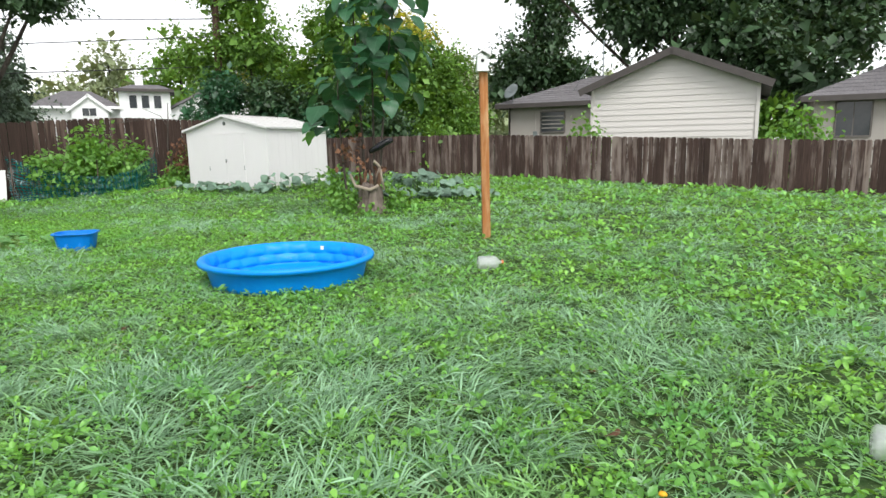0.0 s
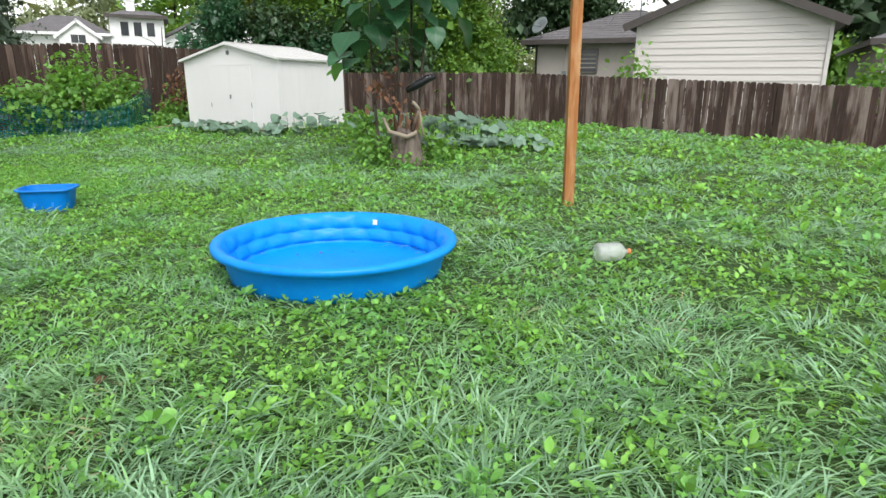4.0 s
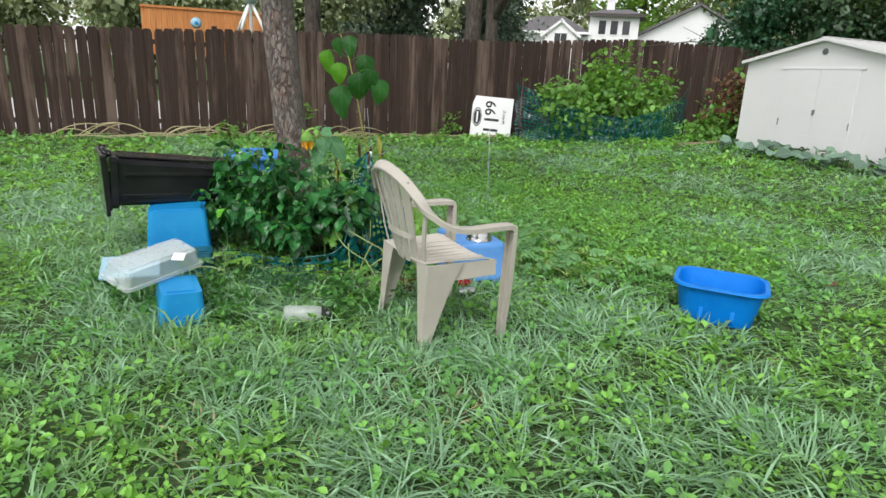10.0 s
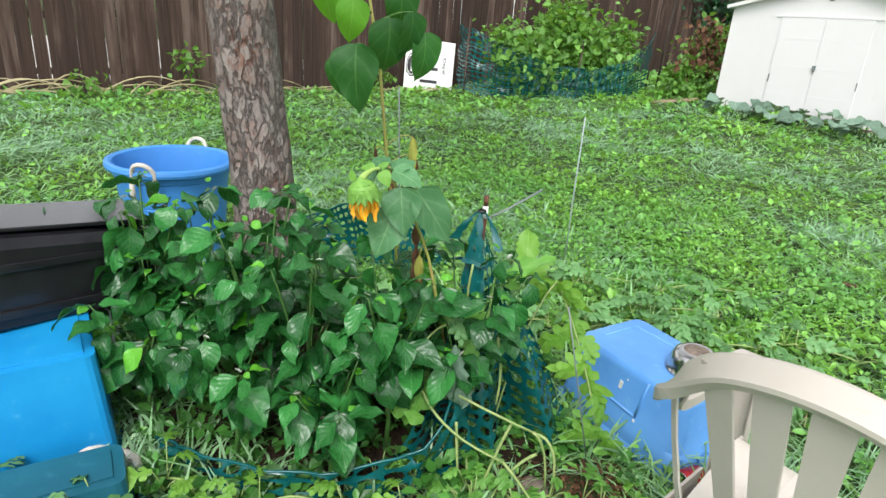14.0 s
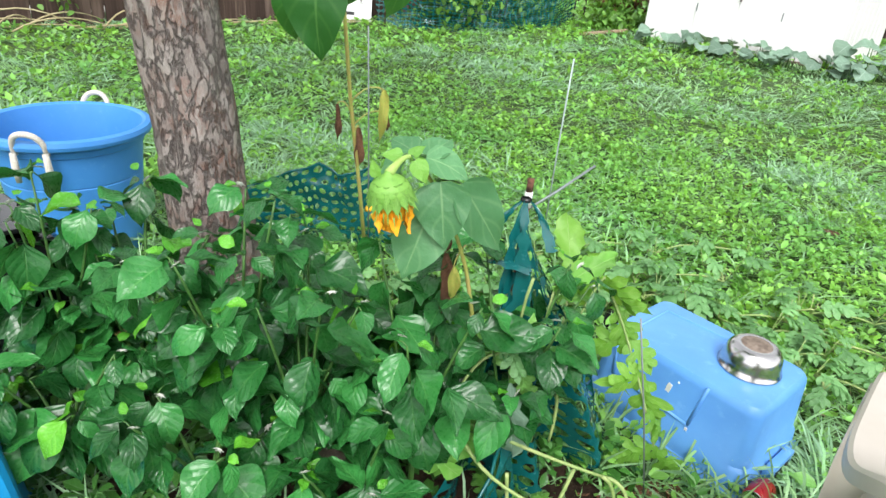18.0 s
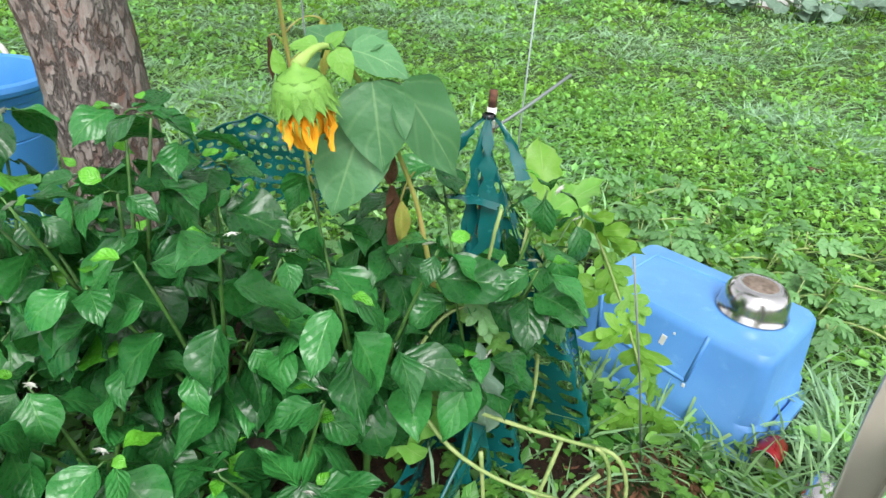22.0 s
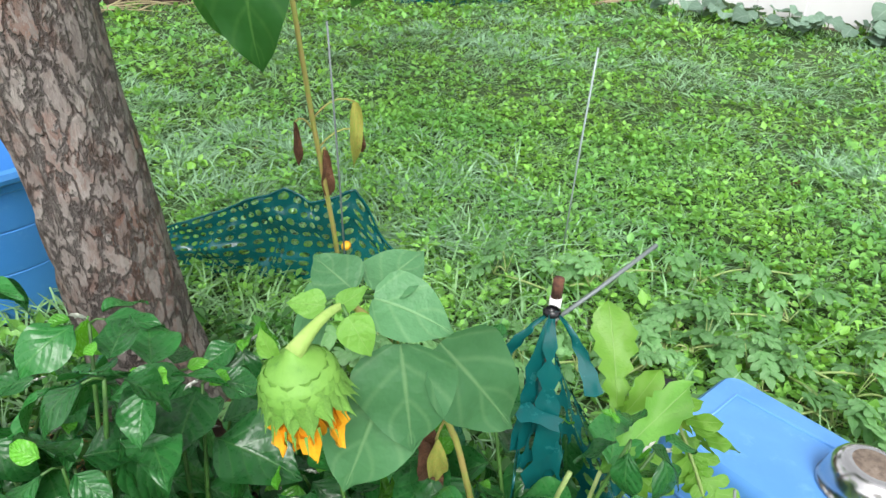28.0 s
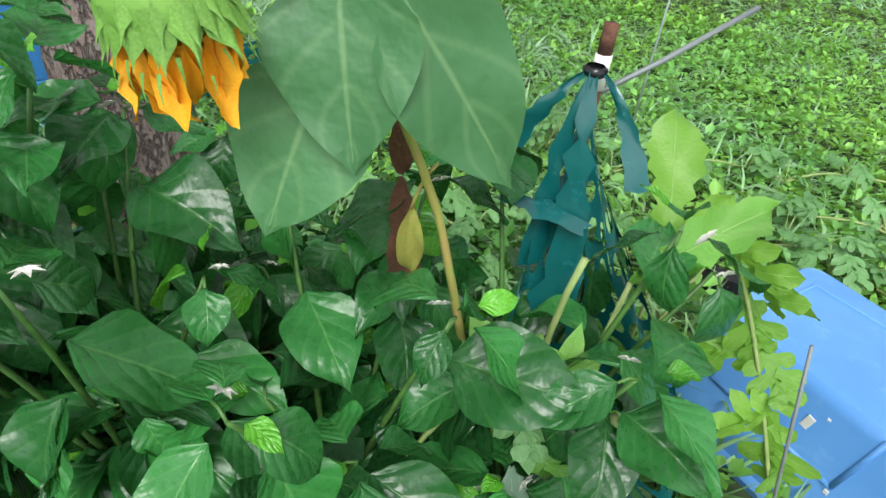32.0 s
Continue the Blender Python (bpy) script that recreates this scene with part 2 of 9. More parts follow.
def bark(name, dark, mid, pale, red, scale=27.0):
    """Flaking plates of bark, tall and uneven, between narrow dark cracks; rusty where plates have come off."""
    m, nt, p = begin(name)
    tc = nt.nodes.new("ShaderNodeTexCoord")
    mp = nt.nodes.new("ShaderNodeMapping")
    mp.inputs["Scale"].default_value = (1, 1, 0.42)
    nt.links.new(tc.outputs["Object"], mp.inputs[0])

    def noise_at(sc, detail, src, rough=0.65):
        n = nd(nt, "ShaderNodeTexNoise", Scale=sc, Detail=detail, Roughness=rough)
        nt.links.new(src, n.inputs["Vector"])
        return n
    wob = noise_at(26.0, 5.0, mp.outputs[0], 0.7)
    add = nt.nodes.new("ShaderNodeVectorMath")
    add.operation = "MULTIPLY_ADD"
    nt.links.new(wob.outputs["Color"], add.inputs[0])
    add.inputs[1].default_value = (0.09, 0.09, 0.09)
    nt.links.new(mp.outputs[0], add.inputs[2])
    edge = nd(nt, "ShaderNodeTexVoronoi", Scale=scale)
    edge.feature = "DISTANCE_TO_EDGE"
    cell = nd(nt, "ShaderNodeTexVoronoi", Scale=scale)
    flake = nd(nt, "ShaderNodeTexVoronoi", Scale=scale * 3.1)
    for n in (edge, cell, flake):
        nt.links.new(add.outputs[0], n.inputs["Vector"])
    fine = noise_at(90.0, 6.0, mp.outputs[0])
    big = noise_at(4.0, 4.0, tc.outputs["Object"])
    sepc = nt.nodes.new("ShaderNodeSeparateColor")
    nt.links.new(cell.outputs["Color"], sepc.inputs[0])
    sepf = nt.nodes.new("ShaderNodeSeparateColor")
    nt.links.new(flake.outputs["Color"], sepf.inputs[0])
    tone = mth(nt, "ADD", mth(nt, "MULTIPLY", sepc.outputs[0], 0.25), mth(nt, "ADD", mth(nt, "MULTIPLY", sepf.outputs[0], 0.3), mth(nt, "MULTIPLY", fine.outputs[0], 0.65)))
    col = mixc(nt, ramp(nt, tone, 0.3, 0.85), rgb(mid), rgb(pale))
    rust = mth(nt, "MULTIPLY", ramp(nt, big.outputs[0], 0.43, 0.62), ramp(nt, sepf.outputs[1], 0.35, 0.7))
    col = mixc(nt, mth(nt, "MULTIPLY", rust, 0.8), col, rgb(red))
    crack = mth(nt, "SUBTRACT", 1.0, ramp(nt, edge.outputs["Distance"], 0.0, 0.05))
    col = mixc(nt, mth(nt, "MULTIPLY", crack, 0.42), col, rgb(dark))
    speck = ramp(nt, fine.outputs[0], 0.56, 0.7)
    col = mixc(nt, mth(nt, "MULTIPLY", speck, 0.35), col, rgb(dark))
    nt.links.new(col, p.inputs["Base Color"])
    p.inputs["Roughness"].default_value = 0.8
    p.inputs["Specular IOR Level"].default_value = 0.3
    b = nd(nt, "ShaderNodeBump", Strength=1.0, Distance=0.02)
    h = mth(nt, "ADD", ramp(nt, edge.outputs["Distance"], 0.0, 0.12), mth(nt, "ADD", mth(nt, "MULTIPLY", fine.outputs[0], 0.3), mth(nt, "ADD", mth(nt, "MULTIPLY", sepc.outputs[0], 0.35), mth(nt, "MULTIPLY", sepf.outputs[0], 0.3))))
    nt.links.new(h, b.inputs["Height"])
    nt.links.new(b.outputs[0], p.inputs["Normal"])
    return m


def clear_plastic(name, tint=(0.9, 0.93, 0.93), rough=0.25, milky=0.35):
    m, nt, p = begin(name)
    p.inputs["Base Color"].default_value = rgb(tint)
    p.inputs["Alpha"].default_value = milky
    n = nd(nt, "ShaderNodeTexNoise", Scale=12.0, Detail=4.0)
    nt.links.new(mth(nt, "MULTIPLY_ADD", n.outputs[0], 0.3, rough - 0.1), p.inputs["Roughness"])
    return m


M = {
    "soil": mat("soil", (0.075, 0.135, 0.048), (0.125, 0.155, 0.080), (0.045, 0.090, 0.030), s1=1.2, s2=22, rough=0.95, bump=0.8, bs=90, depth=0.02, spec=0.1),
    "bed": mat("bed", (0.045, 0.028, 0.018), (0.075, 0.045, 0.028), (0.025, 0.016, 0.011), s1=6, s2=40, rough=0.95, bump=1.0, bs=120, depth=0.02, spec=0.15),
    "grass": leafmat("grass", (0.090, 0.235, 0.065), (0.29, 0.51, 0.215), (0.28, 0.46, 0.23), rough=0.34, veins=1.0, thin=0.25, vamount=0.25, vary=0.38, patch=(0.25, 0.44, 0.27)),
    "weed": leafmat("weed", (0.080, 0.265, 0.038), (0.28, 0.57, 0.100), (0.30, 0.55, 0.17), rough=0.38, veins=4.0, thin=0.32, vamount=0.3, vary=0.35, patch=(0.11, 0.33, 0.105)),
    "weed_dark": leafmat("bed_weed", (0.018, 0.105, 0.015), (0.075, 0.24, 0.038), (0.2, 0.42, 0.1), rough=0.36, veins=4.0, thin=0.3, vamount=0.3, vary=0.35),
    "straw": mat("straw", (0.46, 0.40, 0.24), (0.34, 0.28, 0.15), rough=0.8, bump=0, island=0.3),
    "fence_l": wood("fence_brown", (0.030, 0.019, 0.015), (0.072, 0.045, 0.036), (0.14, 0.10, 0.082), worn=0.28, rnd=0.2),
    "fence_r": wood("fence_grey", (0.026, 0.016, 0.013), (0.080, 0.050, 0.041), (0.19, 0.155, 0.138), worn=0.31, rnd=0.28),
    "rail": wood("fence_rail", (0.030, 0.020, 0.016), (0.070, 0.045, 0.035), (0.16, 0.12, 0.10), worn=0.35),
    "post": wood("cedar", (0.26, 0.095, 0.030), (0.42, 0.18, 0.062), (0.50, 0.30, 0.15), worn=0.22, rough=0.7, rnd=0.05),
    "deck": wood("deck_panel", (0.40, 0.15, 0.05), (0.55, 0.24, 0.08), (0.60, 0.33, 0.14), worn=0.2, rnd=0.12),
    "plank": wood("old_plank", (0.14, 0.08, 0.04), (0.24, 0.15, 0.09), (0.33, 0.26, 0.18), worn=0.4, rnd=0.1),
    "stump_bark": wood("stump_bark", (0.030, 0.023, 0.019), (0.095, 0.072, 0.060), (0.21, 0.175, 0.15), worn=0.35, rnd=0.1),
    "splinter": wood("split_heartwood", (0.045, 0.025, 0.015), (0.14, 0.075, 0.045), (0.24, 0.15, 0.10), worn=0.3, rnd=0.3),
    "stump": wood("stump_wood", (0.06, 0.045, 0.035), (0.16, 0.12, 0.09), (0.33, 0.28, 0.22), worn=0.45, rnd=0.1),
    "metal_white": mat("painted_metal", (0.68, 0.665, 0.67), (0.72, 0.705, 0.71), (0.63, 0.61, 0.605), s1=0.9, s2=3.5, cover=0.25, rough=0.5, bump=0.06, bs=30, stretch=(1, 1, 0.35)),
    "roof_white": mat("painted_roof", (0.54, 0.535, 0.52), (0.60, 0.595, 0.58), (0.40, 0.39, 0.37), s1=1.5, s2=6, cover=0.3, rough=0.55, bump=0.1, bs=30),
    # near-black colour standing in for the shade inside openings
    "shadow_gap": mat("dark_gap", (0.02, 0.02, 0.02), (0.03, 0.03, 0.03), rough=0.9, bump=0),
    "pool": mat("pool_blue", (0.0, 0.23, 0.76), (0.0, 0.27, 0.82), (0.002, 0.31, 0.84), s1=2, s2=14, cover=0.35, rough=0.42, rvar=0.06, bump=0.05, bs=25, spec=0.3),
    "tub": mat("tub_blue", (0.0, 0.17, 0.62), (0.0, 0.20, 0.68), (0.003, 0.23, 0.70), s1=4, s2=25, cover=0.35, rough=0.42, bump=0.1, bs=50, spec=0.3),
    "tote": mat("tote_blue", (0.085, 0.26, 0.62), (0.11, 0.31, 0.67), (0.16, 0.37, 0.70), s1=4, s2=18, cover=0.3, rough=0.38, bump=0.08, bs=70),
    "bucket": mat("bucket_blue", (0.042, 0.215, 0.56), (0.055, 0.24, 0.60), (0.09, 0.29, 0.62), s1=4, s2=25, cover=0.3, rough=0.42, bump=0.1, bs=60),
    "azure": mat("azure_plastic", (0.008, 0.235, 0.56), (0.012, 0.29, 0.62), (0.08, 0.38, 0.66), s1=4, s2=16, cover=0.25, rough=0.35, bump=0.08, bs=60),
    "lid_pale": mat("pale_blue_lid", (0.30, 0.50, 0.62), (0.36, 0.56, 0.66), rough=0.4, bump=0.05),
    "teal": mat("teal_plastic", (0.008, 0.085, 0.13), (0.012, 0.11, 0.16), (0.03, 0.15, 0.2), s1=5, s2=20, cover=0.3, rough=0.4, bump=0.1),
    "bin": mat("bin_black", (0.010, 0.010, 0.012), (0.016, 0.016, 0.018), (0.03, 0.03, 0.032), s1=4, s2=30, cover=0.25, rough=0.13, bump=0.04, bs=120, spec=0.35),
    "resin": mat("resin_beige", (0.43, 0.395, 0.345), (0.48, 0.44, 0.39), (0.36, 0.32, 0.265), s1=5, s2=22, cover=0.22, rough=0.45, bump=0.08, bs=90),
    # seat: paler base than the other resin, with brown dirt over it
    "resin_seat": mat("resin_pale_dirty", (0.64, 0.60, 0.54), (0.56, 0.51, 0.44), (0.44, 0.36, 0.28), s1=5, s2=16, cover=0.28, rough=0.5, bump=0.08, bs=90),
    "steel": mat("steel", (0.62, 0.61, 0.60), (0.55, 0.54, 0.53), rough=0.2, rvar=0.06, metal=1.0, bump=0.04, bs=40),
    "dirt": mat("dry_dirt", (0.17, 0.13, 0.10), (0.26, 0.21, 0.17), (0.12, 0.09, 0.07), s1=18, s2=60, rough=0.9, bump=0.5),
    "can_red": mat("can_red", (0.42, 0.010, 0.018), (0.48, 0.015, 0.022), rough=0.3, bump=0.02, metal=0.3),
    "white": mat("white_paint", (0.78, 0.78, 0.76), (0.82, 0.82, 0.80), rough=0.5, bump=0.05),
    "board": mat("sign_white", (0.80, 0.80, 0.80), (0.84, 0.84, 0.84), rough=0.55, bump=0.04),
    "ink": mat("sign_black", (0.018, 0.018, 0.020), (0.025, 0.025, 0.027), rough=0.6, bump=0),
    "rope": mat("white_rope", (0.70, 0.68, 0.63), (0.6, 0.57, 0.5), (0.5, 0.46, 0.4), s1=30, s2=200, rough=0.9, bump=0.8, bs=300),
    "net": mat("green_mesh", (0.002, 0.075, 0.076), (0.004, 0.10, 0.10), (0.010, 0.14, 0.14), s1=9, s2=40, cover=0.3, rough=0.24, bump=0.1),
    "cage": mat("green_wire", (0.020, 0.085, 0.055), (0.03, 0.11, 0.07), rough=0.45, bump=0.05),
    "bark": bark("pine_bark", (0.055, 0.040, 0.034), (0.160, 0.130, 0.118), (0.35, 0.31, 0.285), (0.21, 0.095, 0.062)),
    "bark_far": mat("bark_far", (0.055, 0.045, 0.036), (0.11, 0.09, 0.075), (0.035, 0.028, 0.022), s1=4, s2=14, stretch=(1, 1, 0.25), rough=0.9, bump=0.8, bs=20, depth=0.03),
    "pole": mat("utility_pole", (0.085, 0.045, 0.032), (0.12, 0.065, 0.045), (0.06, 0.035, 0.025), s1=3, s2=18, stretch=(1, 1, 0.1), rough=0.85, bump=0.4),
    "wire": mat("black_wire", (0.02, 0.02, 0.02), (0.03, 0.03, 0.03), rough=0.6, bump=0),
    "rod": mat("grey_rod", (0.16, 0.19, 0.19), (0.22, 0.25, 0.25), rough=0.5, bump=0.1, metal=0.2),
    "rod_pale": mat("pale_rod", (0.33, 0.40, 0.40), (0.42, 0.48, 0.47), rough=0.5, bump=0.1),
    "rust": mat("rusty_iron", (0.11, 0.042, 0.022), (0.16, 0.07, 0.04), (0.07, 0.03, 0.02), s1=20, s2=80, rough=0.9, bump=0.6),
    "siding": mat("cream_siding", (0.57, 0.54, 0.51), (0.61, 0.58, 0.55), (0.53, 0.50, 0.465), s1=0.6, s2=4, cover=0.3, rough=0.55, bump=0.08, bs=25, stretch=(0.3, 0.3, 3)),
    "stucco": mat("house_wall", (0.36, 0.33, 0.30), (0.39, 0.36, 0.33), (0.32, 0.29, 0.265), s1=1.2, s2=9, cover=0.3, rough=0.9, bump=0.4, bs=60),
    "fascia": mat("dark_trim", (0.055, 0.046, 0.042), (0.07, 0.06, 0.055), rough=0.6, bump=0.1),
    "shingle": mat("grey_shingle", (0.15, 0.14, 0.145), (0.20, 0.19, 0.195), (0.10, 0.095, 0.10), s1=1.5, s2=14, rough=0.9, bump=0.6, bs=50, rnd=0.15),
    "house_white": mat("house_white", (0.74, 0.74, 0.74), (0.8, 0.8, 0.8), (0.66, 0.66, 0.67), s1=0.5, s2=3, cover=0.3, rough=0.6, bump=0.05),
    "pane": mat("window_glass", (0.035, 0.040, 0.045), (0.05, 0.055, 0.06), rough=0.12, rvar=0.03, bump=0),
    "frame": mat("window_frame", (0.12, 0.105, 0.095), (0.15, 0.13, 0.12), rough=0.6, bump=0.05),
    "pepper": leafmat("pepper_leaf", (0.009, 0.076, 0.018), (0.031, 0.176, 0.036), (0.14, 0.33, 0.09), rough=0.29, veins=5.5, thin=0.14, spec=0.45, vamount=0.26, island=False, vary=0.36, quilt=0.03, grit=0.2),
    "pepper_young": leafmat("pepper_leaf_young", (0.05, 0.28, 0.018), (0.13, 0.42, 0.035), (0.26, 0.52, 0.12), rough=0.26, veins=5.5, thin=0.3, spec=0.5, vamount=0.3, island=False, vary=0.2, quilt=0.03, grit=0.25),
    "stem": mat("green_stem", (0.055, 0.16, 0.03), (0.085, 0.21, 0.04), (0.05, 0.12, 0.03), s1=12, s2=50, rough=0.5, bump=0.1),
    "stem_y": mat("yellow_stem", (0.34, 0.36, 0.08), (0.28, 0.34, 0.08), (0.38, 0.30, 0.10), s1=12, s2=40, rough=0.55, bump=0.15),
    "vine": mat("pale_vine", (0.26, 0.36, 0.12), (0.34, 0.38, 0.15), (0.20, 0.30, 0.09), s1=10, s2=40, rough=0.6, bump=0.15),
    "bud": mat("white_flower", (0.74, 0.74, 0.66), (0.8, 0.8, 0.74), rough=0.6, bump=0.05),
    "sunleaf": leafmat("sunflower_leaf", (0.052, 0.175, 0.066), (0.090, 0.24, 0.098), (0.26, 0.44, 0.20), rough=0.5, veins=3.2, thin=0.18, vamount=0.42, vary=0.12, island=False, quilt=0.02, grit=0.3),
    # lit and dark copies of the sunflower leaf, brightness carried by the base colour
    "sunleaf_lit": leafmat("sunflower_leaf_lit", (0.12, 0.34, 0.05), (0.22, 0.46, 0.08), (0.36, 0.55, 0.18), rough=0.5, veins=3.2, thin=0.4, vamount=0.4, vary=0.1, island=False, quilt=0.02, grit=0.3),
    "sunleaf_dark": leafmat("sunflower_leaf_dark", (0.018, 0.100, 0.020), (0.036, 0.150, 0.032), (0.15, 0.33, 0.08), rough=0.4, veins=3.6, thin=0.38, vamount=0.4, vary=0.15, island=False, quilt=0.02, grit=0.3),
    "sepal": mat("sunflower_sepal", (0.10, 0.25, 0.032), (0.165, 0.34, 0.055), (0.06, 0.18, 0.024), s1=14, s2=50, cover=0.35, rough=0.6, bump=0.3, bs=120, rnd=0.12),
    "neck": mat("sunflower_neck", (0.27, 0.42, 0.09), (0.36, 0.50, 0.15), (0.20, 0.36, 0.06), s1=14, s2=60, cover=0.3, rough=0.7, bump=0.4, bs=200),
    "petal": mat("sunflower_petal", (0.82, 0.34, 0.008), (0.86, 0.44, 0.015), (0.60, 0.17, 0.006), s1=22, s2=70, cover=0.3, rough=0.6, bump=0.2, rnd=0.15),
    "dead": mat("dead_leaf", (0.13, 0.052, 0.024), (0.20, 0.095, 0.045), (0.075, 0.034, 0.018), s1=12, s2=60, rough=0.85, bump=0.6, bs=90, rnd=0.2),
    "dead_y": mat("withered_leaf", (0.40, 0.36, 0.08), (0.26, 0.34, 0.06), (0.30, 0.16, 0.05), s1=14, s2=30, cover=0.35, rough=0.7, bump=0.4, rnd=0.15),
    "melon": leafmat("melon_leaf", (0.10, 0.27, 0.085), (0.18, 0.38, 0.14), (0.30, 0.45, 0.24), rough=0.45, veins=1, thin=0.28, vamount=0.5, vary=0.2, island=False),
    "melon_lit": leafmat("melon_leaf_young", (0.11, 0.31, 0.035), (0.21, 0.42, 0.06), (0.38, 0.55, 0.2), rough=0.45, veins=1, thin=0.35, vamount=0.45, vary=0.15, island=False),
    "melon_mid": leafmat("melon_leaf_mid", (0.085, 0.27, 0.035), (0.16, 0.38, 0.065), (0.34, 0.52, 0.2), rough=0.42, veins=1, thin=0.3, vamount=0.5, vary=0.2, island=False),
    "squash": leafmat("squash_leaf", (0.095, 0.18, 0.12), (0.165, 0.26, 0.19), (0.30, 0.40, 0.32), rough=0.6, veins=4, thin=0.15, vamount=0.6, vary=0.25),
    "bush": leafmat("bush_leaf", (0.075, 0.22, 0.035), (0.18, 0.36, 0.07), (0.2, 0.36, 0.1), rough=0.5, veins=4, thin=0.35, vamount=0.25, vary=0.3),
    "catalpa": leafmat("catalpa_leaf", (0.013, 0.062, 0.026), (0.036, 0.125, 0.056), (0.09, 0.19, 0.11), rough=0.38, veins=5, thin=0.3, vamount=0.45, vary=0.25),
    # lit copy of the catalpa green: sunlight through the leaf put into the colour
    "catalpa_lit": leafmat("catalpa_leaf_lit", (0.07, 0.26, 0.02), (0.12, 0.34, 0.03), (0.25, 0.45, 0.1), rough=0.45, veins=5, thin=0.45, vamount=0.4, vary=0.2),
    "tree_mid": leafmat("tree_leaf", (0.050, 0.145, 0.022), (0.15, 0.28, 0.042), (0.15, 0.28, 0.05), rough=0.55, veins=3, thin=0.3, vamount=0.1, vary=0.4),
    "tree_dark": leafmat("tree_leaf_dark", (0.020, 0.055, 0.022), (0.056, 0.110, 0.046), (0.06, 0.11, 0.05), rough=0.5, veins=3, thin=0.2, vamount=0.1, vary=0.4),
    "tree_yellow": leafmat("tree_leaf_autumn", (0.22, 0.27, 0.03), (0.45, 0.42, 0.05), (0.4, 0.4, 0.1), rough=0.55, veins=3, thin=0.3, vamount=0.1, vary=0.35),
    # distance haze is mixed into this leaf colour, paler and greyer
    "tree_far": leafmat("tree_leaf_hazed", (0.17, 0.22, 0.12), (0.29, 0.34, 0.19), (0.25, 0.3, 0.1), rough=0.7, veins=3, thin=0.2, vamount=0.1, vary=0.35),
    "spruce": leafmat("spruce_needle", (0.050, 0.085, 0.055), (0.10, 0.15, 0.10), (0.12, 0.16, 0.12), rough=0.7, veins=1, thin=0.1, vamount=0.1, vary=0.35),
    "clear": clear_plastic("clear_plastic", (0.68, 0.75, 0.76), 0.24, 0.34),
    "clear_dirty": clear_plastic("clear_bottle", (0.66, 0.69, 0.69), 0.22, 0.42),
    "concrete": mat("concrete", (0.50, 0.49, 0.47), (0.58, 0.57, 0.55), (0.42, 0.41, 0.39), s1=0.8, s2=9, cover=0.35, rough=0.9, bump=0.3),
    "tuft": leafmat("tuft", (0.105, 0.25, 0.12), (0.31, 0.50, 0.31), (0.34, 0.50, 0.33), rough=0.34, veins=1.0, thin=0.18, vamount=0.25, vary=0.35),
    "corn": mat("cracked_corn", (0.62, 0.36, 0.10), (0.74, 0.56, 0.30), (0.5, 0.24, 0.06), s1=90, s2=220, rough=0.8, bump=0.8, bs=260, depth=0.006),
    "cap_orange": mat("orange_cap", (0.75, 0.22, 0.08), (0.8, 0.26, 0.1), rough=0.4, bump=0),
}

# ---- helpers for shapes ----
rng = random.Random(7)
YAW = -25.46
VX, VY = math.cos(radians(YAW)), math.sin(radians(YAW))


def yard(s, r, z=0.0):
    """A place from yard axes: s along the right-hand fence, r along the left-hand fence."""
    return Vector((s * VX - r * VY, s * VY + r * VX, z))


def to_yard(x, y):
    return x * VX + y * VY, -x * VY + y * VX


def smooth01(t):
    t = min(1.0, max(0.0, t))
    return t * t * (3 - 2 * t)


def gz(x, y):
    """Height of the lawn."""
    s, r = to_yard(x, y)
    return smooth01((r - 8.5) / 6) * (0.07 + min(0.25, max(-0.12, (-s - 1) * 0.035)))


def mesh_of(name, verts, faces, smooth=False):
    me = bpy.data.meshes.new(name)
    me.from_pydata([tuple(v) for v in verts], [], faces)
    if smooth:
        me.polygons.foreach_set("use_smooth", [True] * len(me.polygons))
    me.update()
    return me


def of_bm(name, bm, smooth=False):
    me = bpy.data.meshes.new(name)
    bm.normal_update()
    bm.to_mesh(me)
    bm.free()
    if smooth:
        me.polygons.foreach_set("use_smooth", [True] * len(me.polygons))
    return me


def part(name, me, material, parent, label="", m=None):
    """Links a mesh as one part under a thing or a part."""
    if isinstance(me, bmesh.types.BMesh):
        me = of_bm(name, me)
    ob = new(name, me)
    if material is not None and not me.materials:
        me.materials.append(M[material])
    ob.parent = parent
    if m is not None:
        ob.matrix_basis = m
    if label:
        tagged(ob, label)
    return ob


def thing(name, label, category, m=None, group="", kind=""):
    ob = new(name)
    ob.empty_display_size = 0.05
    if m is not None:
        ob.matrix_basis = m
    return tagged(ob, label, category, group, kind)


def single(name, me, material, label, category, m=None, group="", kind=""):
    ob = part(name, me, material, None, "", m)
    return tagged(ob, label, category, group, kind)


def bx(sx, sy, sz, c=(0, 0, 0), bevel=0.0, m=None, bm=None):
    """A box with rounded edges."""
    bm = bm or bmesh.new()
    r = bmesh.ops.create_cube(bm, size=1.0)
    vs = r["verts"]
    bmesh.ops.scale(bm, vec=(sx, sy, sz), verts=vs)
    if bevel:
        es = list({e for v in vs for e in v.link_edges})
        out = bmesh.ops.bevel(bm, geom=es, offset=bevel, segments=2, affect="EDGES", profile=0.7)
        vs = list({v for f in out["faces"] for v in f.verts} | {v for v in vs if v.is_valid})
    if m is not None:
        bmesh.ops.transform(bm, matrix=m, verts=vs)
    bmesh.ops.translate(bm, vec=c, verts=vs)
    return bm


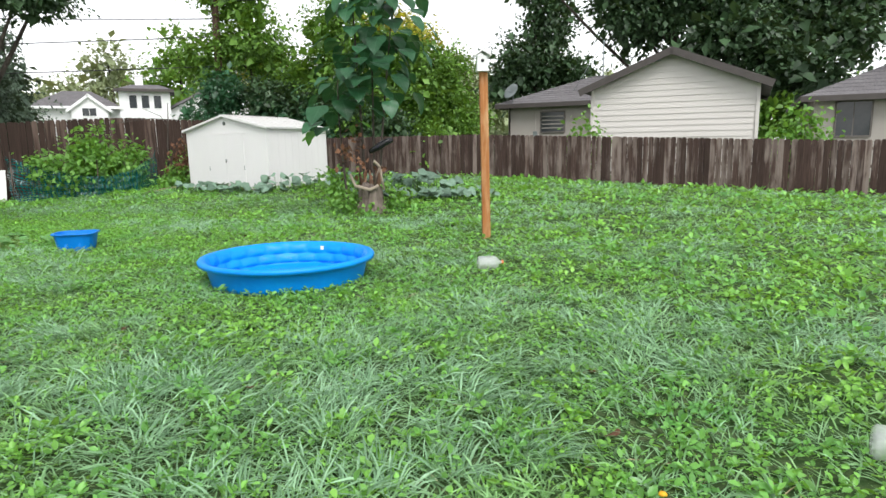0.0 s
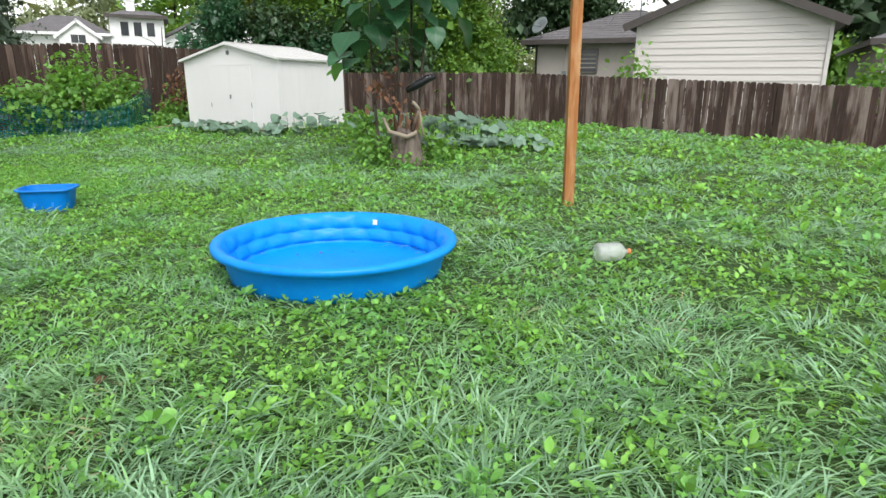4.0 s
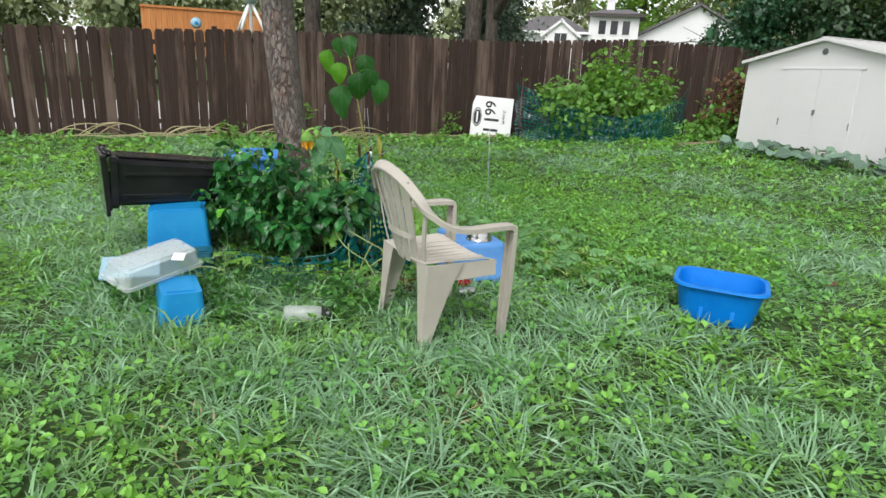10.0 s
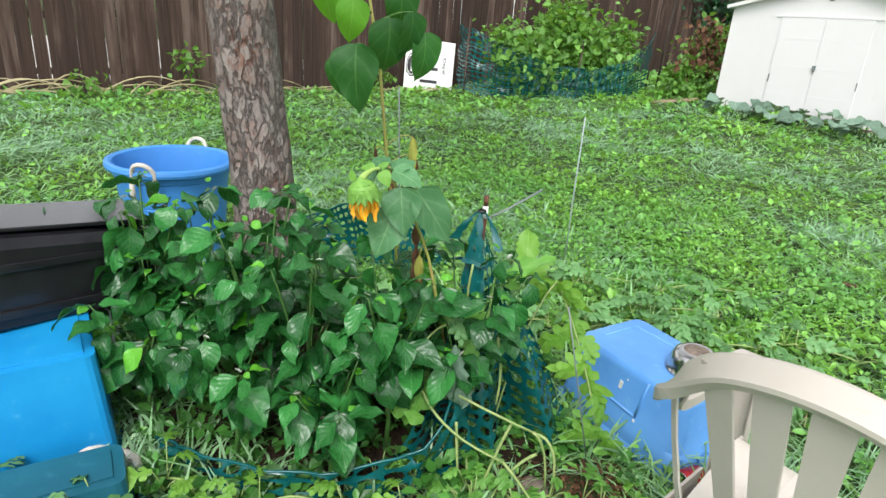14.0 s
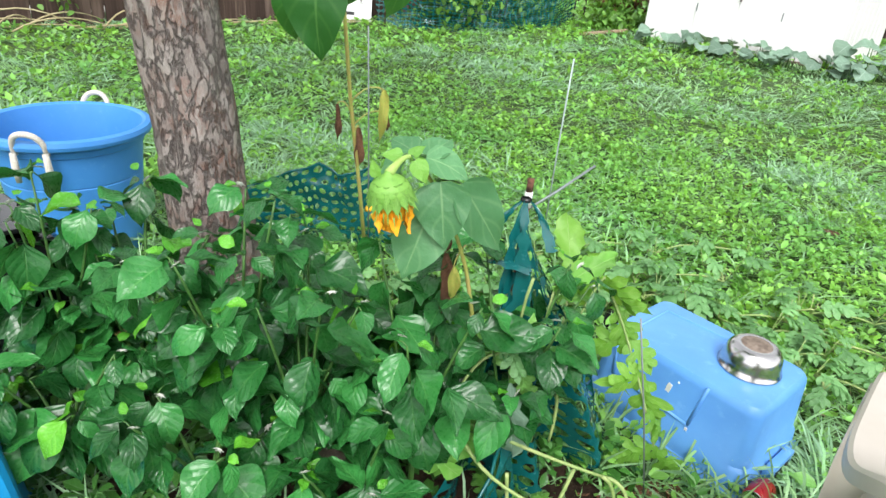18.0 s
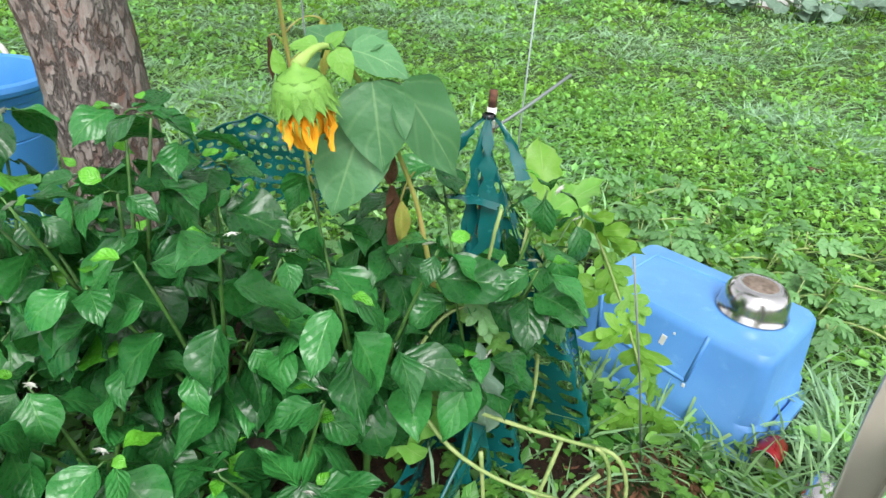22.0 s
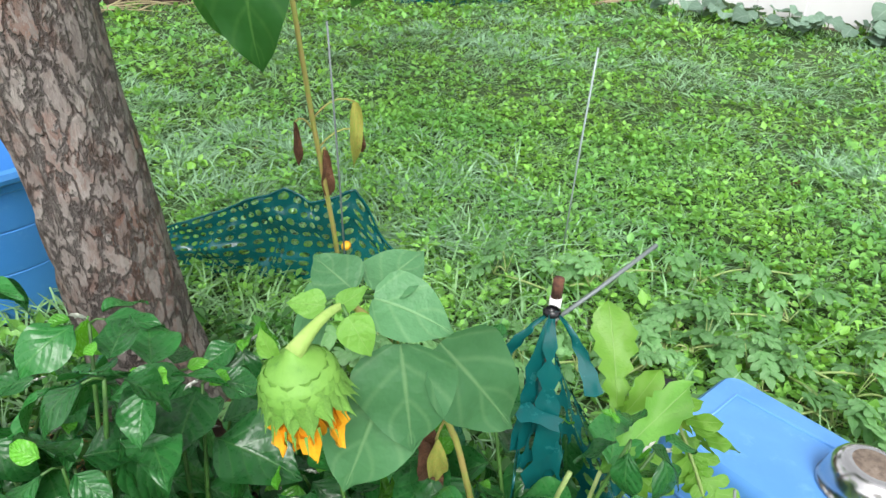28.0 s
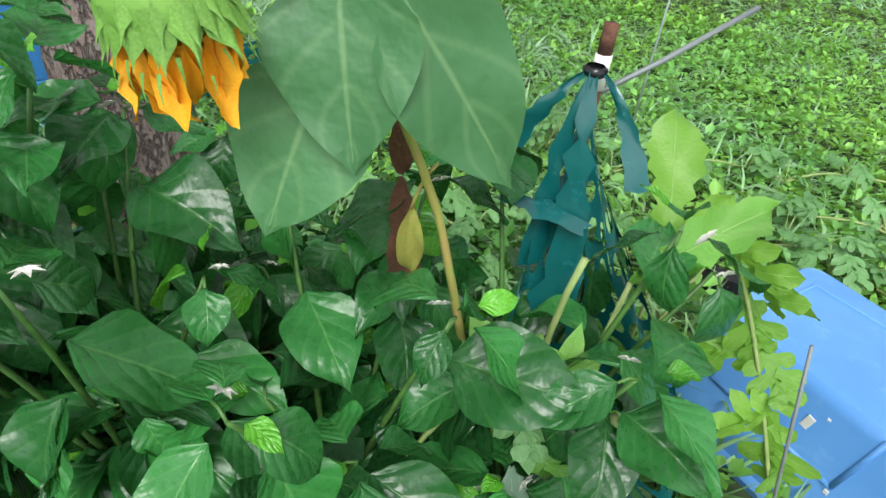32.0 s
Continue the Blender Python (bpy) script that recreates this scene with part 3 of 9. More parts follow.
def tube_data(points, radii, n=8, cap=True):
    pts = [Vector(p) for p in points]
    if not hasattr(radii, "__len__"):
        radii = [radii] * len(pts)
    verts, faces = [], []
    side = None
    for i, p in enumerate(pts):
        d = (pts[min(i + 1, len(pts) - 1)] - pts[max(i - 1, 0)]).normalized()
        if side is None:
            side = d.orthogonal().normalized()
        side = (side - d * side.dot(d)).normalized()
        up = d.cross(side)
        for k in range(n):
            a = 2 * math.pi * k / n
            verts.append(p + (side * math.cos(a) + up * math.sin(a)) * radii[i])
    for i in range(len(pts) - 1):
        for k in range(n):
            a, b = i * n + k, i * n + (k + 1) % n
            faces.append((a, b, b + n, a + n))
    if cap:
        faces.append(tuple(range(n - 1, -1, -1)))
        faces.append(tuple((len(pts) - 1) * n + k for k in range(n)))
    return verts, faces


def join_data(items):
    verts, faces = [], []
    for v, f in items:
        o = len(verts)
        verts += v
        faces += [tuple(i + o for i in q) for q in f]
    return verts, faces


def tube(name, points, radii, n=8, cap=True):
    return mesh_of(name, *tube_data(points, radii, n, cap), smooth=True)


def bez(a, b, c, n=8):
    a, b, c = Vector(a), Vector(b), Vector(c)
    return [a * (1 - t) ** 2 + b * 2 * t * (1 - t) + c * t * t for t in [i / n for i in range(n + 1)]]


def lathe_data(profile, n=32, arc=1.0):
    verts, faces = [], []
    m = n if arc == 1.0 else n + 1
    for r, z in profile:
        for k in range(m):
            a = 2 * math.pi * arc * k / n
            verts.append(Vector((r * math.cos(a), r * math.sin(a), z)))
    for i in range(len(profile) - 1):
        for k in range(n):
            b = (k + 1) % m
            faces.append((i * m + k, i * m + b, (i + 1) * m + b, (i + 1) * m + k))
    return verts, faces


def lathe(name, profile, n=32, smooth=True):
    return mesh_of(name, *lathe_data(profile, n), smooth=smooth)


def sweep_data(points, section, ups=None):
    """A flat section (list of (a, b)) carried along points: a sideways, b along up."""
    pts = [Vector(p) for p in points]
    verts, faces, n = [], [], len(section)
    for i, p in enumerate(pts):
        d = (pts[min(i + 1, len(pts) - 1)] - pts[max(i - 1, 0)]).normalized()
        up = Vector(ups[i]) if ups else Vector((0, 0, 1))
        sd = d.cross(up).normalized()
        up = sd.cross(d).normalized()
        verts += [p + sd * a + up * b for a, b in section]
    for i in range(len(pts) - 1):
        for k in range(n):
            a, b = i * n + k, i * n + (k + 1) % n
            faces.append((a, b, b + n, a + n))
    faces.append(tuple(range(n - 1, -1, -1)))
    faces.append(tuple((len(pts) - 1) * n + k for k in range(n)))
    return verts, faces


def crisp(me, degrees=35):
    """Smooth faces with the folds kept sharp."""
    me.set_sharp_from_angle(angle=radians(degrees))
    return me


def tapered(line, halves, deep):
    """A moulded leg of channel section: front plate and two returns, narrowing along the line; its front faces +y."""
    v, f = [], []
    for p, w in zip(line, halves):
        t = 0.005
        v += [p + Vector(q) for q in ((-w, -deep, 0), (-w, -0.004, 0), (-w + 0.005, 0, 0), (w - 0.005, 0, 0), (w, -0.004, 0), (w, -deep, 0), (w - t, -deep, 0), (w - t, -t, 0), (-w + t, -t, 0), (-w + t, -deep, 0))]
    n = 10
    for i in range(len(line) - 1):
        f += [(i * n + k, i * n + (k + 1) % n, (i + 1) * n + (k + 1) % n, (i + 1) * n + k) for k in range(n)]
    f += [tuple(range(n - 1, -1, -1)), tuple((len(line) - 1) * n + k for k in range(n))]
    return v, f


# leaves: outline as half-widths along the blade; the blade lies along +y, its face to +z
def leaf_grid(half, length, width, fold=0.25, droop=0.25, wave=0.0, cols=2, seed=0):
    rr = random.Random(seed)
    n = len(half) - 1
    verts, uvs, faces = [], [], []
    w = 2 * cols + 1
    ph = rr.uniform(0, 6)
    for i, h in enumerate(half):
        t = i / n
        ang = droop * t * 1.6
        y = length * (math.sin(ang) / (droop * 1.6) if droop else t)
        z = -length * ((1 - math.cos(ang)) / (droop * 1.6) if droop else 0)
        for j in range(w):
            u = (j - cols) / cols
            x = u * h * width
            lift = (0.3 * abs(u) + 0.7 * u * u) * h * width * fold + wave * width * abs(u) * math.sin(t * 11 + ph + u * 2)
            verts.append((x, y, z + lift))
            uvs.append((0.5 + 0.5 * u, t))
    for i in range(n):
        for j in range(w - 1):
            a = i * w + j
            faces.append((a, a + 1, a + w + 1, a + w))
    return verts, faces, uvs


def put_uv(me, uvs):
    lay = me.uv_layers.new(name="UVMap")
    idx = np.zeros(len(me.loops), dtype=np.int32)
    me.loops.foreach_get("vertex_index", idx)
    lay.data.foreach_set("uv", np.asarray(uvs, dtype=np.float32)[idx].ravel())


def leaf_mesh(name, half, length, width, **kw):
    v, f, uv = leaf_grid(half, length, width, **kw)
    me = mesh_of(name, v, f, smooth=True)
    put_uv(me, uv)
    return me


def leaf_turn(direction, face):
    """Turns of leaves, as an array: +y to direction, +z near face."""
    y = direction / np.linalg.norm(direction, axis=1, keepdims=True)
    x = np.cross(y, face)
    x /= np.linalg.norm(x, axis=1, keepdims=True) + 1e-9
    return np.stack([x, y, np.cross(x, y)], axis=2)


def cloud(name, leaf, places, turns, sizes):
    """Many copies of one small leaf in one mesh."""
    v, f, uv = leaf
    v, uv = np.array(v, dtype=np.float32), np.array(uv, dtype=np.float32)
    n, k = len(places), len(v)
    out = np.einsum("nij,kj->nki", turns, v) * np.asarray(sizes)[:, None, None] + np.asarray(places)[:, None, :]
    fl = np.array([i for q in f for i in q], dtype=np.int64)
    counts = np.array([len(q) for q in f], dtype=np.int64)
    me = bpy.data.meshes.new(name)
    me.vertices.add(n * k)
    me.vertices.foreach_set("co", out.astype(np.float32).ravel())
    loops = (fl[None, :] + (np.arange(n) * k)[:, None]).ravel()
    me.loops.add(len(loops))
    me.loops.foreach_set("vertex_index", loops.astype(np.int32))
    total = np.tile(counts, n)
    starts = np.concatenate([[0], np.cumsum(total)[:-1]])
    me.polygons.add(len(total))
    me.polygons.foreach_set("loop_start", starts.astype(np.int32))
    me.polygons.foreach_set("use_smooth", np.ones(len(total), dtype=bool))
    lay = me.uv_layers.new(name="UVMap")
    lay.data.foreach_set("uv", uv[np.tile(fl, n)].ravel())
    me.update(calc_edges=True)
    me.validate()
    return me


nr = np.random.RandomState(11)
OVAL = (0.02, 0.5, 0.95, 1.0, 0.75, 0.4, 0.0)
SMALL = leaf_grid((0.05, 0.9, 0.8, 0.0), 1.0, 0.36, fold=0.3, droop=0.3, cols=1)


KITE = ([(0, 0, 0), (0.34, 0.45, 0.07), (0, 1, -0.1), (-0.34, 0.45, 0.07)], [(0, 1, 2), (0, 2, 3)], [(0.5, 0), (1, 0.45), (0.5, 1), (0, 0.45)])


def unit(a):
    return a / (np.linalg.norm(a, axis=1, keepdims=True) + 1e-9)


def crown_mesh(name, blobs, n, size, per=16, spread=0.9, shell=0.55, hang=0.35, leaf=KITE):
    """Leaves in clumps through and over ellipsoids: (centre, radii)."""
    vols = np.array([b[1][0] * b[1][1] * b[1][2] for b in blobs]) ** 0.7
    which = nr.choice(len(blobs), size=max(1, n // per), p=vols / vols.sum())
    c = np.array([blobs[i][0] for i in which], dtype=float)
    rad = np.array([blobs[i][1] for i in which], dtype=float)
    d = unit(nr.normal(size=(len(which), 3)))
    dist = (shell + (1 - shell) * nr.rand(len(which), 1)) * (1 + 0.16 * nr.normal(size=(len(which), 1)))
    heart = c + d * rad * dist
    k = np.repeat(np.arange(len(which)), per)
    p = heart[k] + nr.normal(size=(len(k), 3)) * size * spread * np.array([1.6, 1.6, 1.1])
    out = unit(d[k] * 0.7 + nr.normal(size=(len(k), 3)) * 0.7 + np.array([0, 0, -hang]))
    face = unit(nr.normal(size=(len(k), 3)) * 0.55 + np.array([0, 0, 1.0]) + d[k] * 0.3)
    return cloud(name, leaf, p, leaf_turn(out, face), size * (0.6 + 0.8 * nr.rand(len(k))))


def limb_path(a, b, sag=0.15, n=6):
    a, b = Vector(a), Vector(b)
    mid = (a + b) / 2 + Vector((rng.uniform(-1, 1), rng.uniform(-1, 1), rng.uniform(0.2, 1))) * (b - a).length * sag
    return bez(a, mid, b, n)


def tree(label, base, trunk, blobs, n, size, leaf, group="", name="tree", barkm="bark_far", per=16, trunk_top=None, shell=0.55, limbs=True, hang=0.35):
    """A tapered trunk with limbs into a crown of many leaves."""
    x, y, z0 = base
    o = thing(name, label, "tree", pose(x, y, z0), group)
    bl = [(np.array(c) - np.array(base), r) for c, r in blobs]
    top = trunk_top or max(b[0][2] for b in bl)
    path = [Vector((0, 0, -0.1))] + [Vector((0.04 * top * rng.uniform(-0.5, 0.5) * t, 0.04 * top * rng.uniform(-0.5, 0.5) * t, top * t)) for t in (0.15, 0.35, 0.6, 0.8, 1.0)]
    part("trunk", tube("trunk", path, [trunk * 1.35, trunk * 1.05, trunk * 0.9, trunk * 0.7, trunk * 0.5, trunk * 0.25], 12), barkm, o)
    if limbs:
        for c, r in bl:
            t0 = rng.uniform(0.3, 0.75)
            k = min(len(path) - 2, int(t0 * (len(path) - 1)))
            part("limb", tube("limb", limb_path(path[k], Vector(c)), [trunk * 0.45, trunk * 0.4, trunk * 0.33, trunk * 0.26, trunk * 0.2, trunk * 0.13, trunk * 0.06], 7), barkm, o)
    part("crown", crown_mesh("crown", bl, n, size * 0.8, per=per, shell=shell, hang=hang), leaf, o)
    part("inner_crown", crown_mesh("inner_crown", [(c, (r[0] * 0.74, r[1] * 0.74, r[2] * 0.74)) for c, r in bl], int(n * 0.14), size * 2.0, per=6, spread=0.5, shell=0.3, hang=hang), leaf, o)
    return o

# ---- ground ----
def ground_mesh():
    """One sheet: fine in the yard, coarse out to the horizon."""
    xs = sorted({round(-28 + 0.5 * i, 3) for i in range(101)} | {-1500, -600, -250, -110, -60, -40, 32, 45, 70, 130, 300, 700, 1500})
    ys = sorted({round(-14 + 0.5 * i, 3) for i in range(91)} | {-1500, -600, -250, -110, -60, -30, 40, 55, 80, 130, 300, 700, 1500})
    verts = [(x, y, gz(x, y) + (0.012 * noise.noise((x * 0.9, y * 0.9, 0)) if abs(x) < 30 and abs(y) < 35 else 0)) for y in ys for x in xs]
    w = len(xs)
    faces = [(j * w + i, j * w + i + 1, (j + 1) * w + i + 1, (j + 1) * w + i) for j in range(len(ys) - 1) for i in range(w - 1)]
    return mesh_of("ground", verts, faces, smooth=True)


single("ground", ground_mesh(), "soil", "green lawn ground with bare soil showing through", "ground", kind="structure")


single("driveway", bx(9.0, 13.0, 0.06, (0, 0, 0.0)), "concrete", "pale concrete driveway beyond the brown fence", "pavement", pose(*yard(-24.2, 2.6), 0, 0, YAW), kind="structure")


# ---- fences: boards, rails and posts, each its own piece ----
def picket(w, h, t, cut):
    """A board with clipped top corners."""
    prof = [(-w / 2, 0), (w / 2, 0), (w / 2, h - cut), (w / 2 - cut, h), (-w / 2 + cut, h), (-w / 2, h - cut)]
    v = [(x, -t / 2, z) for x, z in prof] + [(x, t / 2, z) for x, z in prof]
    f = [(5, 4, 3, 2, 1, 0), (6, 7, 8, 9, 10, 11)] + [(i, (i + 1) % 6, (i + 1) % 6 + 6, i + 6) for i in range(6)]
    return mesh_of("board", v, f)


def fence(name, label, a, b, height, material, width, gap, seed, back=1):
    """Boards along the line a-b (yard axes); height(f) gives the board's height at the fraction f."""
    rr = random.Random(seed)
    o = thing(name, label, "fence", kind="structure")
    A, B = yard(*a), yard(*b)
    L = (B - A).length
    d = (B - A) / L
    ang = math.degrees(math.atan2(d.y, d.x))
    nrm = Vector((-d.y, d.x, 0)) * back
    shapes = [picket(width * k, 1.0, 0.018, 0.03) for k in (0.94, 1.0, 1.05)]
    for s in shapes:
        s.materials.append(M[material])
    x, n = 0.0, 0
    step = width + gap
    while x < L:
        p = A + d * (x + rr.uniform(-0.006, 0.006))
        h = height(x / L) * rr.uniform(0.992, 1.006)
        ob = new("board", rr.choice(shapes))
        ob.parent = o
        g = gz(p.x, p.y)
        ob.matrix_basis = pose(p.x, p.y, g - 0.02, rr.uniform(-0.5, 0.5), rr.uniform(-0.4, 0.4), ang + rr.uniform(-1.2, 1.2)) @ Matrix.Diagonal((1, 1, h + 0.02, 1))
        x += step
        n += 1
    k = max(2, int(L / 2.4))
    for i in range(k):
        p, q = A + d * (L * i / k), A + d * (L * (i + 1) / k)
        h = height((i + 0.5) / k)
        for z in (0.28, h * 0.52, h - 0.22):
            c = (p + q) / 2 + nrm * 0.035
            part("rail", bx(L / k - 0.004, 0.04, 0.085), "rail", o, m=pose(c.x, c.y, z + gz(c.x, c.y), 0, 0, ang))
        c = p + nrm * 0.11
        part("post", bx(0.09, 0.09, h + 0.02, (0, 0, (h + 0.02) / 2), 0.006), "rail", o, m=pose(c.x, c.y, gz(c.x, c.y) - 0.02, 0, 0, ang))
    return o


fence("fence_left", "tall dark brown wooden board fence with thin gaps", (-18.5, -7), (-18.5, 19.0), lambda f: 1.84 + 0.29 * smooth01((f * 26 - 6) / 9), "fence_l", 0.168, 0.0065, 3)
fence("fence_back", "weathered grey-brown wooden fence with worn boards", (-18.4, 19.0), (9.0, 19.0), lambda f: 1.40, "fence_r", 0.150, 0.002, 4)
# plain fence that closes the yard behind the walk
fence("fence_right", "plain brown wooden fence closing the yard", (9.0, 19.0), (9.0, -7), lambda f: 1.5, "fence_r", 0.5, 0.01, 5)
fence("fence_near", "plain brown wooden fence closing the yard", (9.0, -7), (-18.5, -7), lambda f: 1.5, "fence_r", 0.5, 0.01, 6)


# ---- metal garden shed ----
def shed():
    W, D, H, R, z0 = 3.0, 2.55, 1.63, 0.36, 0.27
    o = thing("garden_shed", "off-white metal garden shed with double doors and low gable roof", "shed", pose(*yard(-12.82, 12.72, z0), 0, -0.8, YAW))
    w = W / 2
    # walls with thickness, the gable ends as one sheet each
    def gable(y, t):
        prof = [(-w, 0), (w, 0), (w, H), (0, H + R), (-w, H)]
        v = [(x, y, z) for x, z in prof] + [(x, y + t, z) for x, z in prof]
        f = [(0, 1, 2, 3, 4), (9, 8, 7, 6, 5)] + [(i, i + 5, (i + 1) % 5 + 5, (i + 1) % 5) for i in range(5)]
        return mesh_of("wall", v, f)
    part("front_wall", gable(0, 0.03), "metal_white", o)
    part("rear_wall", gable(D - 0.03, 0.03), "metal_white", o)
    for sgn in (-1, 1):
        sw = part("side_wall", bx(0.03, D - 0.062, H, (0, 0, H / 2), 0.004), "metal_white", o, m=pose(sgn * (w - 0.015), D / 2, 0))
        for i in range(9):
            part("wall_rib", bx(0.005, 0.05, H - 0.06, bevel=0.002), "metal_white", sw, m=pose(sgn * 0.0165, -D / 2 + 0.16 + i * 0.28, H / 2))
    # roof: two thin sheets with standing ribs, and an edge trim
    L = math.hypot(w + 0.07, R * (w + 0.07) / w)
    a = math.degrees(math.atan2(R, w))
    for sgn in (-1, 1):
        bm = bx(L, D + 0.16, 0.02, (0, 0, 0), 0.004)
        c = (w + 0.07) / 2
        slab = part("roof_sheet", bm, "roof_white", o, m=pose(sgn * c, D / 2, H + R - R * c / w + 0.02, 0, sgn * a, 0))
        for i in range(10):
            part("roof_rib", bx(L - 0.03, 0.022, 0.012, bevel=0.003), "roof_white", slab, m=pose(0, -D / 2 + i * D / 9, 0.0155))
        part("roof_trim", bx(L, 0.022, 0.055, bevel=0.004), "metal_white", slab, m=pose(0, -D / 2 - 0.092, -0.014))
        part("eave_trim", bx(0.022, D + 0.16, 0.05, bevel=0.004), "metal_white", slab, m=pose(sgn * (L / 2 + 0.012), 0, -0.014))
    part("ridge_cap", bx(0.12, D + 0.18, 0.014, bevel=0.004), "roof_white", o, m=pose(0, D / 2, H + R + 0.034))
    # doors on the front: two sheets with raised edges, track above and a latch
    for sgn in (-1, 1):
        d = part("door", bx(0.66, 0.02, 1.44, (0, 0, 0.72), 0.005), "metal_white", o, m=pose(sgn * 0.332, -0.006, 0.05))
        for z in (0.3, 0.72, 1.14):
            part("stiffener", bx(0.6, 0.004, 0.03, bevel=0.0015), "metal_white", d, m=pose(0, -0.0105, z))
        part("pull", bx(0.016, 0.012, 0.12, bevel=0.003), "rod", d, "small grey door pull", m=pose(sgn * 0.32, -0.017, 0.52))
    part("door_track", bx(1.5, 0.016, 0.03, bevel=0.003), "metal_white", o, m=pose(0, -0.009, 1.51))
    lk = part("latch", bx(0.05, 0.012, 0.07, bevel=0.003), "rod", o, "small grey metal latch", m=pose(0.0, -0.028, 0.78))
    part("padlock", bx(0.03, 0.016, 0.035, bevel=0.005), "frame", lk, m=pose(0.004, -0.013, -0.045))
    vt = part("gable_vent", lathe("vent", [(0.0, 0), (0.045, 0), (0.055, 0.006), (0.055, 0.012), (0.0, 0.012)], 16), "rod", o, m=pose(0, -0.001, H + R - 0.2, 90))
    for i in range(3):
        part("slat", bx(0.07, 0.008, 0.004), "frame", vt, m=pose(0, -0.02 + 0.02 * i, 0.013))
    part("base_rail", bx(W + 0.02, D + 0.02, 0.2, bevel=0.01), "rail", o, m=pose(0, D / 2, -0.1))
    return o


shed()


# ---- neighbouring houses ----
def window(o, w, h, m, bars=1, frame="frame", slats=0):
    wdw = part("window", bx(w, 0.05, h, bevel=0.004), "pane", o, "dark glass window", m=m)
    for sx in (-1, 1):
        part("jamb", bx(0.06, 0.09, h + 0.1, bevel=0.005), frame, wdw, m=pose(sx * (w / 2 + 0.03), 0, 0))
    for sz in (-1, 1):
        part("sill" if sz < 0 else "lintel", bx(w, 0.1, 0.06, bevel=0.005), frame, wdw, m=pose(0, 0, sz * (h / 2 + 0.03)))
    for i in range(bars):
        part("glazing_bar", bx(0.035, 0.075, h), frame, wdw, m=pose(-w / 2 + w * (i + 1) / (bars + 1), 0, 0))
    for i in range(slats):
        part("slat", bx(w - 0.06, 0.07, 0.05), "stucco", wdw, m=pose(0, -0.005, -h / 2 + h * (i + 1) / (slats + 1), 18))
    return wdw


def gable_slopes(o, w, d, rise, over, z, roof="shingle", trim="fascia", rows=14):
    """Two roof slopes with courses of shingles and bargeboards; the ridge runs along y."""
    L = math.hypot(w + over, rise * (w + over) / w)
    a = math.degrees(math.atan2(rise, w))
    for sgn in (-1, 1):
        c = (w + over) / 2
        slab = part("roof", bx(L, d + 2 * over, 0.06), trim, o, m=pose(sgn * c, d / 2, z + rise - rise * c / w + 0.09, 0, sgn * a, 0))
        for i in range(rows):
            part("shingle_course", bx(L / rows * 1.06, d + 2 * over - 0.02, 0.022, m=pose(0, 0, 0, 0, sgn * 1.6, 0)), roof, slab, m=pose(sgn * (-L / 2 + L * (i + 0.5) / rows), 0, 0.044))
        for y in (-d / 2 - over - 0.022, d / 2 + over + 0.022):
            part("bargeboard", bx(L + 0.03, 0.04, 0.24, bevel=0.005), trim, slab, m=pose(0, y, -0.06))


def garage_house():
    # garage gable clad in lapped boards
    r0 = 23.4
    s0, s1 = -5.22, 0.34
    w, z0, H, R = (s1 - s0) / 2, -0.1, 3.42, 1.12
    o = thing("garage", "cream lap-sided garage gable with dark brown bargeboards", "garage", pose(*yard((s0 + s1) / 2, r0, z0), 0, 0, YAW))
    prof = [(-w, 0), (w, 0), (w, H), (0, H + R), (-w, H)]
    D = 7.0
    v = [(x, 0, z) for x, z in prof] + [(x, D, z) for x, z in prof]
    f = [(0, 1, 2, 3, 4), (9, 8, 7, 6, 5)] + [(i, i + 5, (i + 1) % 5 + 5, (i + 1) % 5) for i in range(5)]
    part("wall", mesh_of("wall", v, f), "siding", o)
    lap = 0.205
    for i in range(int((H + R) / lap)):
        z = lap * i
        half = w if z + lap < H else max(0.05, w * (H + R - z - lap * 0.8) / R)
        part("siding_board", mesh_of("siding_board", [(-half, -0.026, z), (half, -0.026, z), (half, -0.004, z + lap), (-half, -0.004, z + lap), (-half, -0.002, z), (half, -0.002, z)], [(0, 1, 2, 3), (0, 4, 5, 1)]), "siding", o)
    for sx in (-1, 1):
        part("corner_board", bx(0.11, 0.06, H, (0, 0, H / 2), 0.006), "siding", o, m=pose(sx * (w - 0.03), -0.03, 0))
    gable_slopes(o, w, D, R, 0.4, H)
    return o


garage_house()


